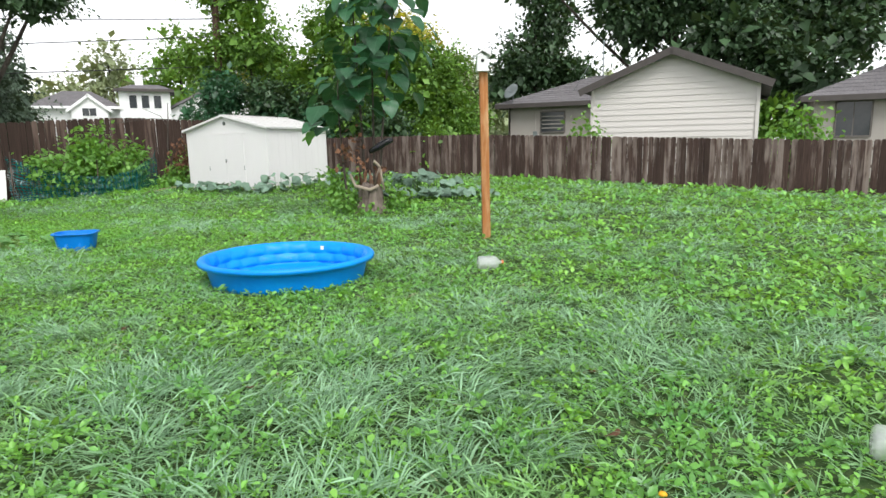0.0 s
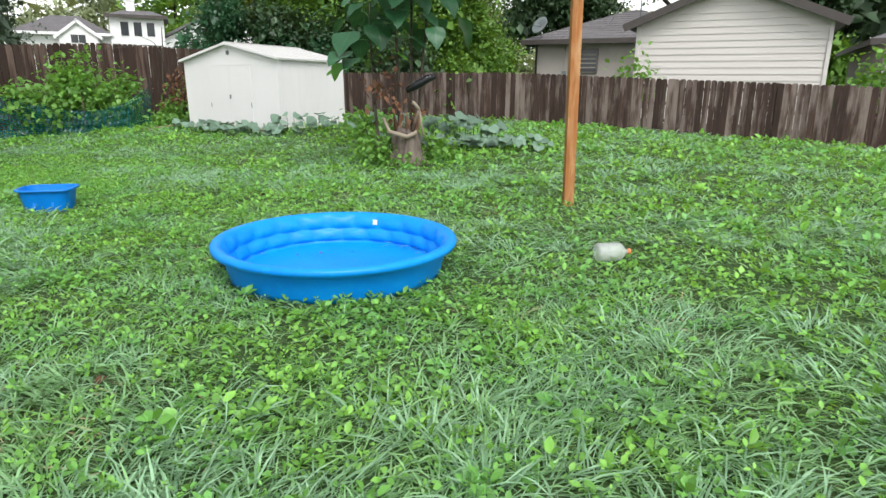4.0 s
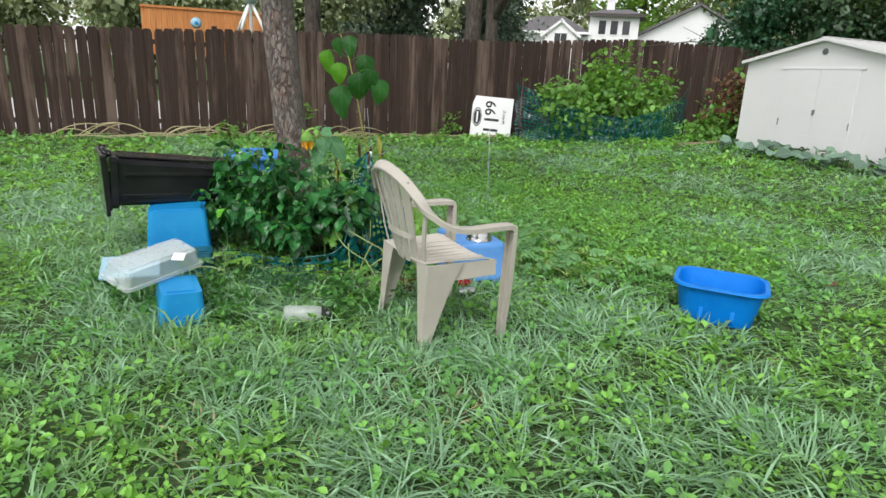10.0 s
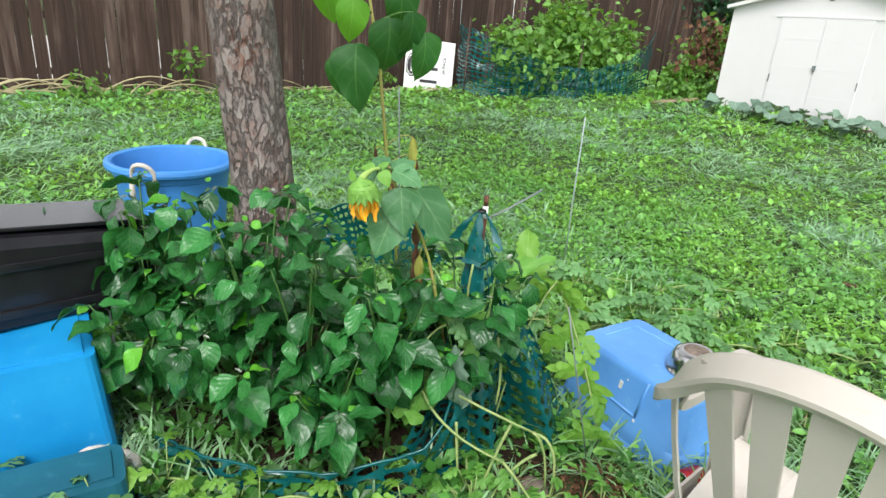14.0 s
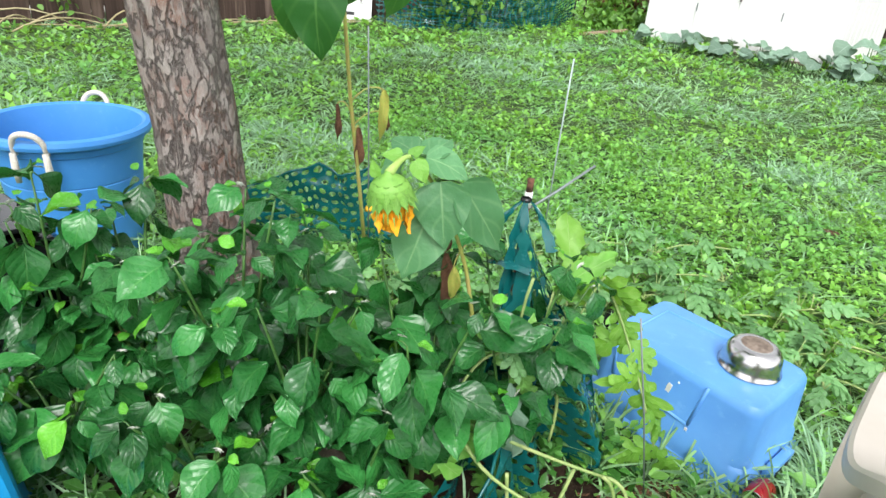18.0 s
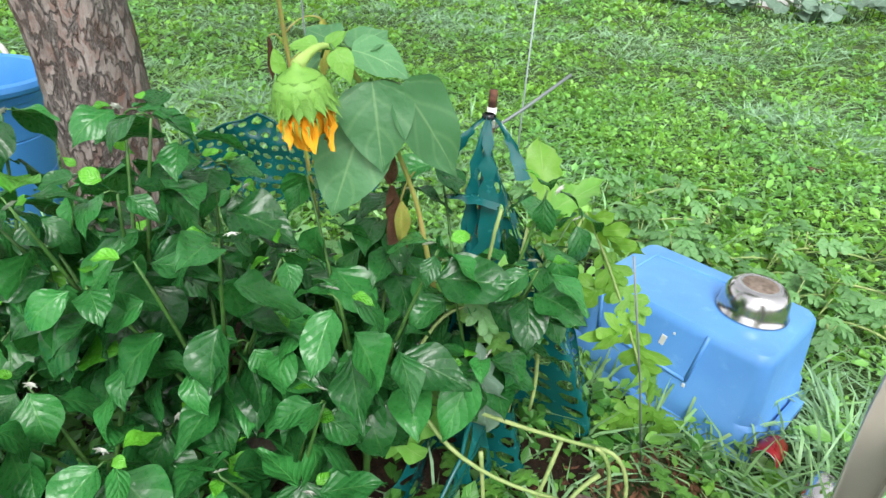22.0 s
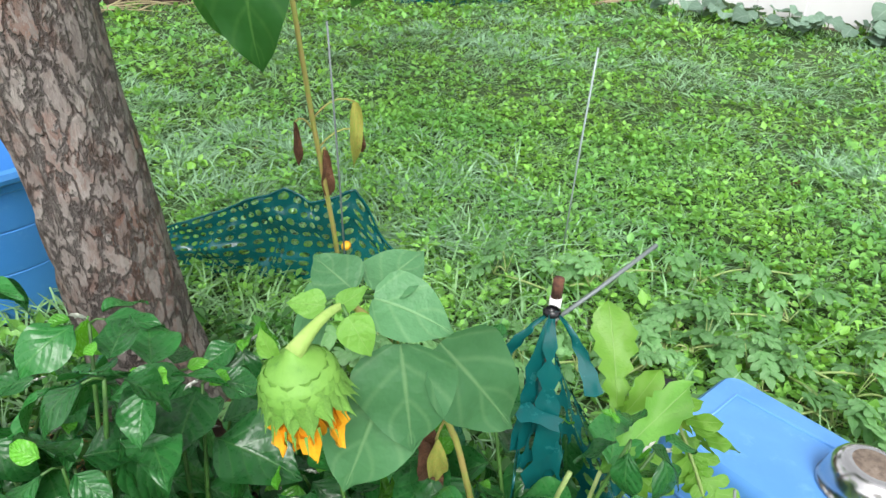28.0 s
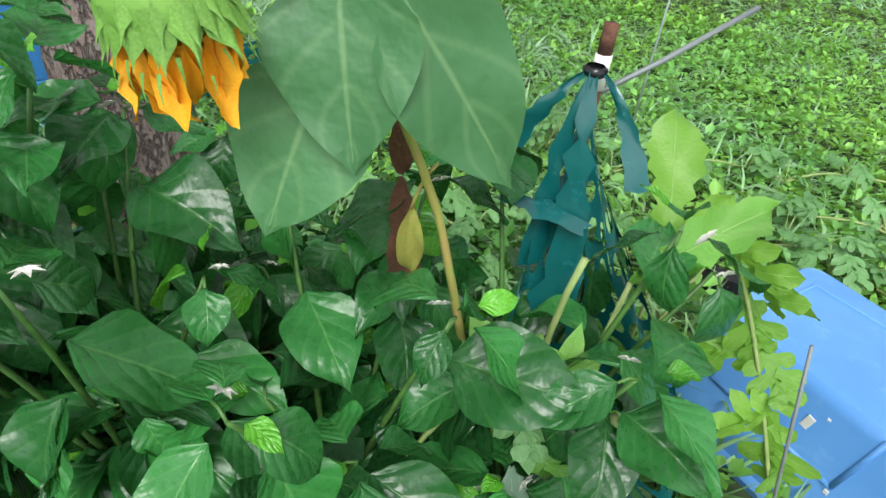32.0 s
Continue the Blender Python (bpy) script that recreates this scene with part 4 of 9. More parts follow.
def hip_house(label, a, b, r0, depth, wall_h, rise, z0, windows, over=0.5, wall="stucco", cut=2.5):
    """A low house with a hipped roof: front along s from a to b."""
    w = (b - a) / 2
    o = thing("house", label, "house", pose(*yard((a + b) / 2, r0, z0), 0, 0, YAW))
    part("wall", bx(2 * w, depth, wall_h, (0, depth / 2, wall_h / 2)), wall, o)
    e, q = w + over, min(cut, w)
    y0, y1, ym = -over, depth + over, depth / 2
    v = [(-e, y0, wall_h), (e, y0, wall_h), (e, y1, wall_h), (-e, y1, wall_h), (-e + q + over, ym, wall_h + rise), (e - q - over, ym, wall_h + rise)]
    part("roof", mesh_of("roof", v, [(0, 1, 5, 4), (1, 2, 5), (2, 3, 4, 5), (3, 0, 4), (3, 2, 1, 0)]), "shingle", o)
    n = 12
    for i in range(n):
        f0, f1 = i / n, (i + 1.08) / n
        pts = []
        for fr in (f0, f1):
            fr = min(fr, 1.0)
            yy, zz = y0 + (ym - y0) * fr, wall_h + rise * fr
            ex = e - (q + over) * fr
            pts.append((ex, yy, zz))
        lift0, lift1 = 0.05, 0.03
        part("shingle_course", mesh_of("course", [(-pts[0][0], pts[0][1] - 0.01, pts[0][2] + lift0), (pts[0][0], pts[0][1] - 0.01, pts[0][2] + lift0), (pts[1][0], pts[1][1], pts[1][2] + lift1), (-pts[1][0], pts[1][1], pts[1][2] + lift1), (-pts[0][0], pts[0][1] - 0.01, pts[0][2]), (pts[0][0], pts[0][1] - 0.01, pts[0][2])], [(0, 1, 2, 3), (4, 5, 1, 0)]), "shingle", o)
    part("fascia", bx(2 * e, 0.04, 0.2), "fascia", o, m=pose(0, y0 - 0.01, wall_h - 0.06))
    part("soffit", bx(2 * e - 0.1, over, 0.03), "fascia", o, m=pose(0, y0 / 2, wall_h - 0.03))
    for sx in (-1, 1):
        part("fascia", bx(0.04, depth + 2 * over, 0.2), "fascia", o, m=pose(sx * e, depth / 2, wall_h - 0.06))
    for x, z, ww, hh, bars, slats in windows:
        window(o, ww, hh, pose(x, -0.02, z), bars, slats=slats)
    return o, w


ho, hw = hip_house("low grey-roofed house with pale wall behind the fence", -10.6, -3.6, 29.0, 9, 3.35, 1.6, -0.1, [(-1.25, 2.5, 1.1, 0.9, 0, 4)], over=0.5, cut=3.2)
part("downpipe", tube("downpipe", [(0, 0, 0), (0, 0, 3.2), (0, -0.3, 3.34)], 0.05, 8), "fascia", ho, m=pose(-hw + 0.1, -0.08, 0))
part("meter_box", bx(0.2, 0.12, 0.35, bevel=0.01), "rod", ho, m=pose(-hw + 1.4, -0.06, 1.9))
part("conduit", tube("conduit", [(0, 0, 0), (0, 0, 3.1)], 0.025, 8), "stucco", ho, m=pose(-hw + 1.4, -0.04, 0))
dish = part("satellite_dish", lathe("dish", [(0.0, 0.0), (0.15, 0.012), (0.28, 0.05), (0.4, 0.11), (0.39, 0.125), (0.27, 0.065), (0.0, 0.015)], 24), "rod", ho, "grey satellite dish on the roof edge", m=pose(-hw + 0.35, -0.4, 3.95, 60, 0, -25))
part("dish_arm", tube("arm", [(0, 0, 0), (0, -0.1, 0.2), (0, -0.2, 0.45)], 0.02, 6), "rod", dish)
part("dish_mast", tube("mast", [(-hw + 0.35, -0.3, 3.4), (-hw + 0.35, -0.3, 3.95)], 0.025, 8), "rod", ho)
part("antenna_mast", tube("mast", [(0.6, 2.2, 4.0), (0.6, 2.2, 6.4)], 0.03, 6), "rod", ho)
part("antenna_stay", tube("stay", [(-0.7, 1.4, 3.9), (0.45, 2.1, 6.1)], 0.015, 5), "rod", ho)
ho2, hw2 = hip_house("house wing with grey shingle roof and dark windows", 2.2, 14.5, 27.0, 9, 3.0, 1.9, -0.1, [(-4.9, 2.2, 1.05, 1.2, 1, 0), (-4.9, 1.05, 1.05, 0.6, 0, 0), (-2.0, 2.0, 1.0, 1.6, 1, 0)], over=0.5, cut=4.0)


def white_house():
    c = Vector((-39, 68, 0.0))
    o = thing("house", "distant white two-storey house with grey roofs and chimney", "house", pose(c.x, c.y, 0.0, 0, 0, 24))

    def hip(a, b, y0, y1, z, rise, q):
        ym = (y0 + y1) / 2
        return mesh_of("roof", [(a, y0, z), (b, y0, z), (b, y1, z), (a, y1, z), (a + q, ym, z + rise), (b - q, ym, z + rise)], [(0, 1, 5, 4), (1, 2, 5), (2, 3, 4, 5), (3, 0, 4), (3, 2, 1, 0)])

    def gable(x0, x1, xp, z0, zp, y0, y1):
        v = [(x0, y0, 0), (x1, y0, 0), (x1, y0, z0), (xp, y0, zp), (x0, y0, z0)]
        v += [(x, y1, z) for x, y, z in v]
        return mesh_of("gable", v, [(0, 1, 2, 3, 4), (9, 8, 7, 6, 5)] + [(i, i + 5, (i + 1) % 5 + 5, (i + 1) % 5) for i in range(5)])

    def slope(owner, xa, za, xb, zb, y0, y1, mt, thick=0.18):
        L, a = math.hypot(xb - xa, zb - za), math.degrees(math.atan2(zb - za, xb - xa))
        part("roof_slope", bx(L + 0.3, y1 - y0, thick), mt, owner, m=pose((xa + xb) / 2, (y0 + y1) / 2, (za + zb) / 2 + thick * 0.6, 0, -a, 0))
    part("main_wall", bx(5.2, 7, 7.95, (4.9, 3.5, 3.975)), "house_white", o)
    part("main_roof", hip(1.9, 8.0, -0.6, 7.6, 8.05, 0.9, 1.6), "shingle", o)
    part("main_fascia", bx(6.1, 0.08, 0.34), "fascia", o, m=pose(4.95, -0.62, 7.98))
    for x in (3.7, 4.95, 6.2):
        window(o, 0.75, 1.4, pose(x, -0.02, 6.75), 0, "house_white")
    ch = part("chimney", bx(0.85, 0.8, 1.9), "house_white", o, m=pose(4.3, 3.4, 9.0))
    part("chimney_cap", bx(1.0, 0.95, 0.14), "house_white", ch, m=pose(0, 0, 0.96))
    # lower wing with its hipped roof
    part("low_wall", bx(8.6, 6, 6.1, (-2.0, 3.6, 3.05)), "house_white", o)
    part("low_roof", hip(-6.9, 2.6, -0.2, 7.4, 6.15, 1.95, 3.4), "shingle", o)
    part("low_fascia", bx(9.5, 0.08, 0.26), "house_white", o, m=pose(-2.15, -0.22, 6.08))
    # porch gable in front
    p = part("porch_gable", gable(-2.2, 1.2, -0.5, 5.75, 7.05, -1.8, 0.4), "house_white", o)
    slope(p, -2.5, 5.5, -0.5, 7.05, -2.1, 1.6, "house_white", 0.26)
    slope(p, 1.5, 5.5, -0.5, 7.05, -2.1, 1.6, "house_white", 0.26)
    window(o, 1.3, 0.8, pose(-0.5, -1.83, 5.5), 1, "house_white")
    # carport roof at the end
    sw = part("side_wall", bx(5.6, 5, 5.2, (-9.4, 2.4, 2.6)), "house_white", o)
    slope(sw, -12.4, 5.3, -9.4, 6.3, -0.6, 5.4, "house_white")
    slope(sw, -6.4, 5.5, -9.4, 6.3, -0.6, 5.4, "house_white")
    # large white gable at the other end
    g = part("end_gable", gable(7.5, 19.5, 13.5, 6.0, 9.2, 1.5, 9.0), "house_white", o)
    slope(g, 6.9, 5.75, 13.5, 9.25, 0.9, 9.4, "shingle", 0.26)
    slope(g, 20.1, 5.75, 13.5, 9.25, 0.9, 9.4, "shingle", 0.26)
    return o


white_house()

# utility pole and wires
pole = thing("utility_pole", "tall brown wooden utility pole behind the shed", "pole", pose(-9.7, 26.4, 0))
part("shaft", tube("shaft", [(0, 0, 0), (0.05, 0, 5), (0.1, 0, 11)], [0.17, 0.15, 0.12], 12), "pole", pole)
part("crossarm", bx(2.2, 0.1, 0.12, (0.1, 0, 10.3)), "pole", pole)
for i, (a, b, sag) in enumerate((((-9.6, 26.4, 6.0), (-60, 30, 7.2), 0.8), ((-9.6, 26.4, 4.8), (-60, 24, 4.6), 0.5), ((-9.6, 26.4, 6.7), (-62, 34, 10.5), 0.8))):
    mid = (Vector(a) + Vector(b)) / 2 - Vector((0, 0, sag))
    single("overhead_wire", tube("wire", bez(a, mid, b, 16), 0.022, 5), "wire", "black overhead cable strung from the utility pole", "cable", group="overhead wires")
single("overhead_wire", tube("wire", bez((-9.6, 26.4, 7.4), (6, 24, 6.9), (24, 18, 8.1), 20), 0.022, 5), "wire", "black overhead cable strung across the yard's end", "cable", group="overhead wires")

# ---- things on the lawn ----
PC = (-1.58, 6.28)


def wading_pool():
    R, H, rb = 0.875, 0.27, 0.765
    o = thing("wading_pool", "round bright blue plastic wading pool, empty but for a puddle", "pool", pose(PC[0], PC[1], gz(*PC)))
    n = 132
    prof = [(0.0, 0.012), (rb * 0.55, 0.012), (rb - 0.03, 0.014), (rb, 0.03)]
    k = 20
    for i in range(1, k + 1):
        t = i / k
        prof.append((rb + (R - 0.055 - rb) * t, 0.03 + (H - 0.05) * t))
    prof += [(R - 0.045, H - 0.008), (R - 0.02, H), (R + 0.012, H - 0.004), (R + 0.026, H - 0.022), (R + 0.02, H - 0.05), (R - 0.002, H - 0.058), (R - 0.03, H - 0.05)]
    for i in range(6):
        t = i / 5
        prof.append((R - 0.05 + (rb + 0.014 - R + 0.05) * t, (H - 0.06) * (1 - t) + 0.006 * t))
    prof.append((0.0, 0.002))
    v, f = lathe_data(prof, n)
    # moulded scallops: two rows of bulges round the inner wall
    for i, q in enumerate(v):
        r = math.hypot(q.x, q.y)
        if 0.045 < q.z < H - 0.02 and r < R - 0.03 and i < n * (k + 4):
            a = math.atan2(q.y, q.x)
            t = (q.z - 0.03) / (H - 0.05)
            b = -0.03 * abs(math.sin(a * 11 + (0 if t < 0.5 else math.pi / 2))) ** 0.7 * abs(math.sin(t * 2 * math.pi)) ** 0.6
            q.x *= (r + b) / r
            q.y *= (r + b) / r
    part("shell", mesh_of("shell", v, f, smooth=True), "pool", o)
    bm = bx(0.1, 0.003, 0.042, bevel=0.001)
    part("label", bm, "white", o, "small white paper label", m=pose(0.16, 0.772, 0.2, -15, 0, -12))
    for x, y, s, mt in ((-0.2, 0.42, 0.012, "can_red"), (0.05, 0.45, 0.012, "dead"), (-0.45, -0.05, 0.01, "dead"), (0.1, 0.2, 0.014, "dead_y"), (-0.4, 0.36, 0.01, "dead")):
        part("debris", leaf_mesh("debris", OVAL, s * 3, s, droop=0.3), mt, o, m=pose(x, y, 0.017, 0, 0, rng.uniform(0, 360)))
    return o


wading_pool()


def blue_tub():
    """A planter-like tub with clipped corners, widening upward, with a rolled rim."""
    o = thing("plastic_tub", "deep blue plastic tub with clipped corners on the grass", "tub", pose(-5.13, 8.36, 0, 0, 0, 14))
    def ring(w, d, c, z):
        out = []
        for cx, cy, a0 in ((w - c, d - c, 0), (-w + c, d - c, 90), (-w + c, -d + c, 180), (w - c, -d + c, 270)):
            out += [Vector((cx + c * math.cos(radians(a0 + 22.5 * k)), cy + c * math.sin(radians(a0 + 22.5 * k)), z)) for k in range(5)]
        return out
    rows = [ring(0.205, 0.155, 0.1, 0.0), ring(0.215, 0.165, 0.1, 0.01), ring(0.25, 0.195, 0.11, 0.215), ring(0.254, 0.199, 0.11, 0.23), ring(0.272, 0.217, 0.12, 0.228), ring(0.28, 0.225, 0.12, 0.238), ring(0.276, 0.221, 0.12, 0.252), ring(0.25, 0.195, 0.11, 0.25), ring(0.24, 0.185, 0.105, 0.2), ring(0.2, 0.148, 0.095, 0.012)]
    v = [p for r in rows for p in r]
    f = [tuple(range(19, -1, -1))]
    for i in range(len(rows) - 1):
        f += [(i * 20 + k, i * 20 + (k + 1) % 20, (i + 1) * 20 + (k + 1) % 20, (i + 1) * 20 + k) for k in range(20)]
    f.append(tuple((len(rows) - 1) * 20 + k for k in range(20)))
    part("shell", crisp(mesh_of("shell", v, f, smooth=True)), "tub", o)
    for a in range(2):
        part("rib", bx(0.024, 0.006, 0.13, bevel=0.002), "tub", o, m=pose(-0.09 + 0.18 * a, -0.178, 0.11, -9.5))
    return o


blue_tub()


def birdhouse_post():
    x, y = 0.645, 8.97
    o = thing("birdhouse_post", "tall reddish cedar post with a weathered white birdhouse on top", "post", pose(x, y, 0, 0, -0.9, 4))
    part("post", bx(0.115, 0.115, 2.42, (0, 0, 1.2), 0.01), "post", o)
    h = part("birdhouse", bx(0.15, 0.15, 0.2, (0, 0, 0), 0.006), "white", o, "weathered white wooden birdhouse", m=pose(-0.02, -0.05, 2.5))
    for sgn in (-1, 1):
        part("roof", bx(0.15, 0.24, 0.02, bevel=0.003), "white", h, m=pose(sgn * 0.06, 0, 0.135, 0, sgn * 32, 0))
    # no real opening: a dark disc paints the shaded hole
    part("entrance", lathe("hole", [(0, 0), (0.024, 0), (0.024, 0.004), (0, 0.004)], 16), "shadow_gap", h, m=pose(0, -0.077, 0.03, 90))
    part("floor", bx(0.17, 0.19, 0.018, bevel=0.003), "white", h, m=pose(0, -0.01, -0.105))
    return o


birdhouse_post()


def bottle_body(r, L, neck):
    return [(0.0, 0.004), (r * 0.8, 0.0), (r, 0.015), (r, L * 0.3), (r * 0.95, L * 0.34), (r, L * 0.38), (r, L * 0.68), (r * 0.85, L * 0.78), (neck, L * 0.9), (neck, L)]


def milk_jug(x, y, rz, label, cap):
    o = thing("plastic_jug", label, "jug", pose(x, y, gz(x, y) + 0.10, 90, 0, rz))
    part("body", lathe("body", bottle_body(0.075, 0.27, 0.02), 20), "clear_dirty", o)
    part("cap", lathe("cap", [(0, 0.0), (0.023, 0.0), (0.023, 0.022), (0, 0.022)], 16), cap, o, m=pose(0, 0, 0.262))
    return o


milk_jug(0.42, 6.5, 100, "empty clear plastic jug lying in the grass", "cap_orange")
milk_jug(1.93, 2.44, 60, "crumpled clear plastic bottle lying in the grass", "white")


def resin_chair():
    o = thing("lawn_chair", "beige moulded resin armchair with slatted back, seat stained", "chair", pose(-6.31, 6.94, 0.0, 0, 0, -21) @ Matrix.Diagonal((1.13, 1.0, 1.10, 1)))
    # one moulded rim: arms and the curved top of the back
    half = [(0.281, 0.298, 0.565), (0.281, 0.292, 0.592), (0.282, 0.266, 0.609), (0.286, 0.21, 0.613), (0.29, 0.11, 0.613), (0.293, -0.02, 0.613), (0.285, -0.13, 0.64), (0.262, -0.215, 0.70), (0.225, -0.268, 0.765), (0.165, -0.308, 0.825), (0.085, -0.333, 0.862)]
    pts = [Vector(p) for p in half] + [Vector((0, -0.34, 0.874))] + [Vector((-p[0], p[1], p[2])) for p in reversed(half)]
    # smooth the line
    fine = []
    for i in range(len(pts) - 1):
        p0, p1, p2, p3 = pts[max(i - 1, 0)], pts[i], pts[i + 1], pts[min(i + 2, len(pts) - 1)]
        for k in range(4):
            t = k / 4
            fine.append(0.5 * ((2 * p1) + (p2 - p0) * t + (2 * p0 - 5 * p1 + 4 * p2 - p3) * t * t + (3 * p1 - p0 - 3 * p2 + p3) * t ** 3))
    fine.append(pts[-1])
    ups = []
    for p in fine:
        b = smooth01((p.z - 0.62) / 0.2)
        c = smooth01((p.y - 0.23) / 0.065)
        ups.append(Vector((0, 0, 1)) * (1 - b * 0.85) * (1 - c * 0.9) + Vector((p.x * 0.6, -0.8, 0.5)) * b * 0.85 + Vector((0, 1, 0)) * c)
    w = 0.026
    sec = [(-w, -0.022), (-w, 0.0), (-w + 0.006, 0.006), (w - 0.006, 0.006), (w, 0.0), (w, -0.022), (w - 0.006, -0.022), (w - 0.007, -0.003), (-w + 0.007, -0.003), (-w + 0.006, -0.022)]
    part("arm_rim", crisp(mesh_of("arm_rim", *sweep_data(fine, sec, ups), smooth=True)), "resin", o)
    # slats fan out from the seat to the rim
    for i in range(5):
        u = (i - 2) / 2
        xt, xb = u * 0.165, u * 0.10
        zt = 0.868 - 0.045 * abs(u) ** 2.2
        yt, yb = -0.332 + 0.026 * abs(u) ** 2, -0.205 + 0.02 * u * u
        mid = Vector(((xt + xb) / 2, (yt + yb) / 2 - 0.004, (zt + 0.42) / 2))
        line = bez((xb, yb, 0.405), mid, (xt, yt, zt), 6)
        tw, n = [], len(line)
        v, f = [], []
        for k, p in enumerate(line):
            hw = 0.017 + 0.012 * k / (n - 1)
            sd = Vector((1, u * 0.35, 0)).normalized()
            dn = Vector((0, 1, 0.25)).normalized() * 0.004
            v += [p - sd * hw - dn, p + sd * hw - dn, p + sd * hw + dn, p - sd * hw + dn]
        for k in range(n - 1):
            f += [(k * 4 + a, k * 4 + (a + 1) % 4, (k + 1) * 4 + (a + 1) % 4, (k + 1) * 4 + a) for a in range(4)]
        part("back_slat", mesh_of("back_slat", v, f), "resin", o)
    # lower band between slats
    band = [Vector((u * 0.125, -0.222 + 0.02 * u * u - 0.03, 0.545)) for u in (-1, -0.66, -0.33, 0, 0.33, 0.66, 1)]
    part("back_band", mesh_of("band", *sweep_data(band, [(-0.003, -0.014), (0.003, -0.014), (0.003, 0.014), (-0.003, 0.014)])), "resin", o)
    # side panels of the back that sweep into the arms
    for sx in (-1, 1):
        v, f = [], []
        prof = [((0.178, -0.19, 0.41), (0.196, -0.18, 0.41)), ((0.203, -0.215, 0.52), (0.218, -0.206, 0.52)), ((0.224, -0.228, 0.62), (0.238, -0.218, 0.62)), ((0.24, -0.236, 0.715), (0.256, -0.224, 0.712))]
        for a, b in prof:
            for q in (a, b):
                v += [(sx * q[0], q[1] - 0.004, q[2]), (sx * q[0], q[1] + 0.004, q[2])]
        for k in range(len(prof) - 1):
            b = k * 4
            f += [(b, b + 2, b + 6, b + 4), (b + 1, b + 5, b + 7, b + 3), (b, b + 4, b + 5, b + 1), (b + 2, b + 3, b + 7, b + 6)]
        part("back_side", mesh_of("back_side", v, f), "resin", o)
    # dished seat with a rolled front and ribs
    n, m_ = 14, 12
    def zseat(a, b):
        return 0.428 - 0.022 * (1 - (2 * a - 1) ** 2) * (1 - (2 * b - 1) ** 4) - 0.05 * max(0, b - 0.88) / 0.12 * 0.6 + 0.012 * (2 * a - 1) ** 2
    v, f = [], []
    for lay in (0, 0.007):
        for j in range(m_ + 1):
            for i in range(n + 1):
                a, b = i / n, j / m_
                hw = 0.205 + 0.035 * b
                v.append(((2 * a - 1) * hw, -0.205 + 0.435 * b, zseat(a, b) - lay))
    w_ = n + 1
    tot = w_ * (m_ + 1)
    for j in range(m_):
        for i in range(n):
            q = j * w_ + i
            f += [(q, q + 1, q + w_ + 1, q + w_), (tot + q, tot + q + w_, tot + q + w_ + 1, tot + q + 1)]
    rim = [i for i in range(w_)] + [j * w_ + n for j in range(1, m_ + 1)] + [m_ * w_ + i for i in range(n - 1, -1, -1)] + [j * w_ for j in range(m_ - 1, 0, -1)]
    f += [(rim[(k + 1) % len(rim)], rim[k], tot + rim[k], tot + rim[(k + 1) % len(rim)]) for k in range(len(rim))]
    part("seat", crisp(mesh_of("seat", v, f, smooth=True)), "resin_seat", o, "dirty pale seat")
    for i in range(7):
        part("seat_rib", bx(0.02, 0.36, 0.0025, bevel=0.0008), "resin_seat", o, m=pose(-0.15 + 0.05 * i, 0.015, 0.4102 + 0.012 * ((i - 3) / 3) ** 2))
    # apron under the seat
    for sx in (-1, 1):
        part("apron", mesh_of("apron", [(sx * 0.206, -0.2, 0.42), (sx * 0.24, 0.22, 0.425), (sx * 0.25, 0.22, 0.35), (sx * 0.216, -0.2, 0.33), (sx * 0.199, -0.2, 0.42), (sx * 0.233, 0.22, 0.425), (sx * 0.243, 0.22, 0.35), (sx * 0.209, -0.2, 0.33)], [(0, 1, 2, 3), (7, 6, 5, 4), (0, 4, 5, 1), (3, 2, 6, 7), (1, 5, 6, 2), (0, 3, 7, 4)]), "resin", o)
    # legs: angled shells, wide at the top
    def leg(top_out, top_in, foot, w0, w1, outward):
        t = 0.006
        v, f = [], []
        for fr in (0, 0.3, 0.65, 1.0):
            c = Vector(top_out).lerp(Vector(foot), fr)
            ww = w0 + (w1 - w0) * fr ** 0.8
            fx, fy = outward
            # an L of two plates
            p = [c, c - Vector((0, fy * ww, 0)), c - Vector((fx * t, fy * ww, 0)), c - Vector((fx * t, fy * t, 0)), c - Vector((fx * ww * 0.55, fy * t, 0)), c - Vector((fx * ww * 0.55, 0, 0))]
            v += p
        for k in range(3):
            f += [(k * 6 + a, k * 6 + (a + 1) % 6, (k + 1) * 6 + (a + 1) % 6, (k + 1) * 6 + a) for a in range(6)]
        f += [(5, 4, 3, 2, 1, 0), tuple(18 + a for a in range(6))]
        return mesh_of("leg", v, f)
    for sx in (-1, 1):
        line = [Vector((sx * (0.281 - 0.003 * k), 0.298 - 0.002 * k, 0.57 - 0.57 * k / 6)) for k in range(7)]
        part("leg", crisp(mesh_of("leg", *tapered(line, [0.031, 0.034, 0.036, 0.034, 0.030, 0.026, 0.022], 0.03), smooth=True)), "resin", o)
        part("leg", leg((sx * 0.243, -0.20, 0.43), None, (sx * 0.235, -0.225, 0.0), 0.21, 0.05, (sx, -1)), "resin", o)
    return o


resin_chair()


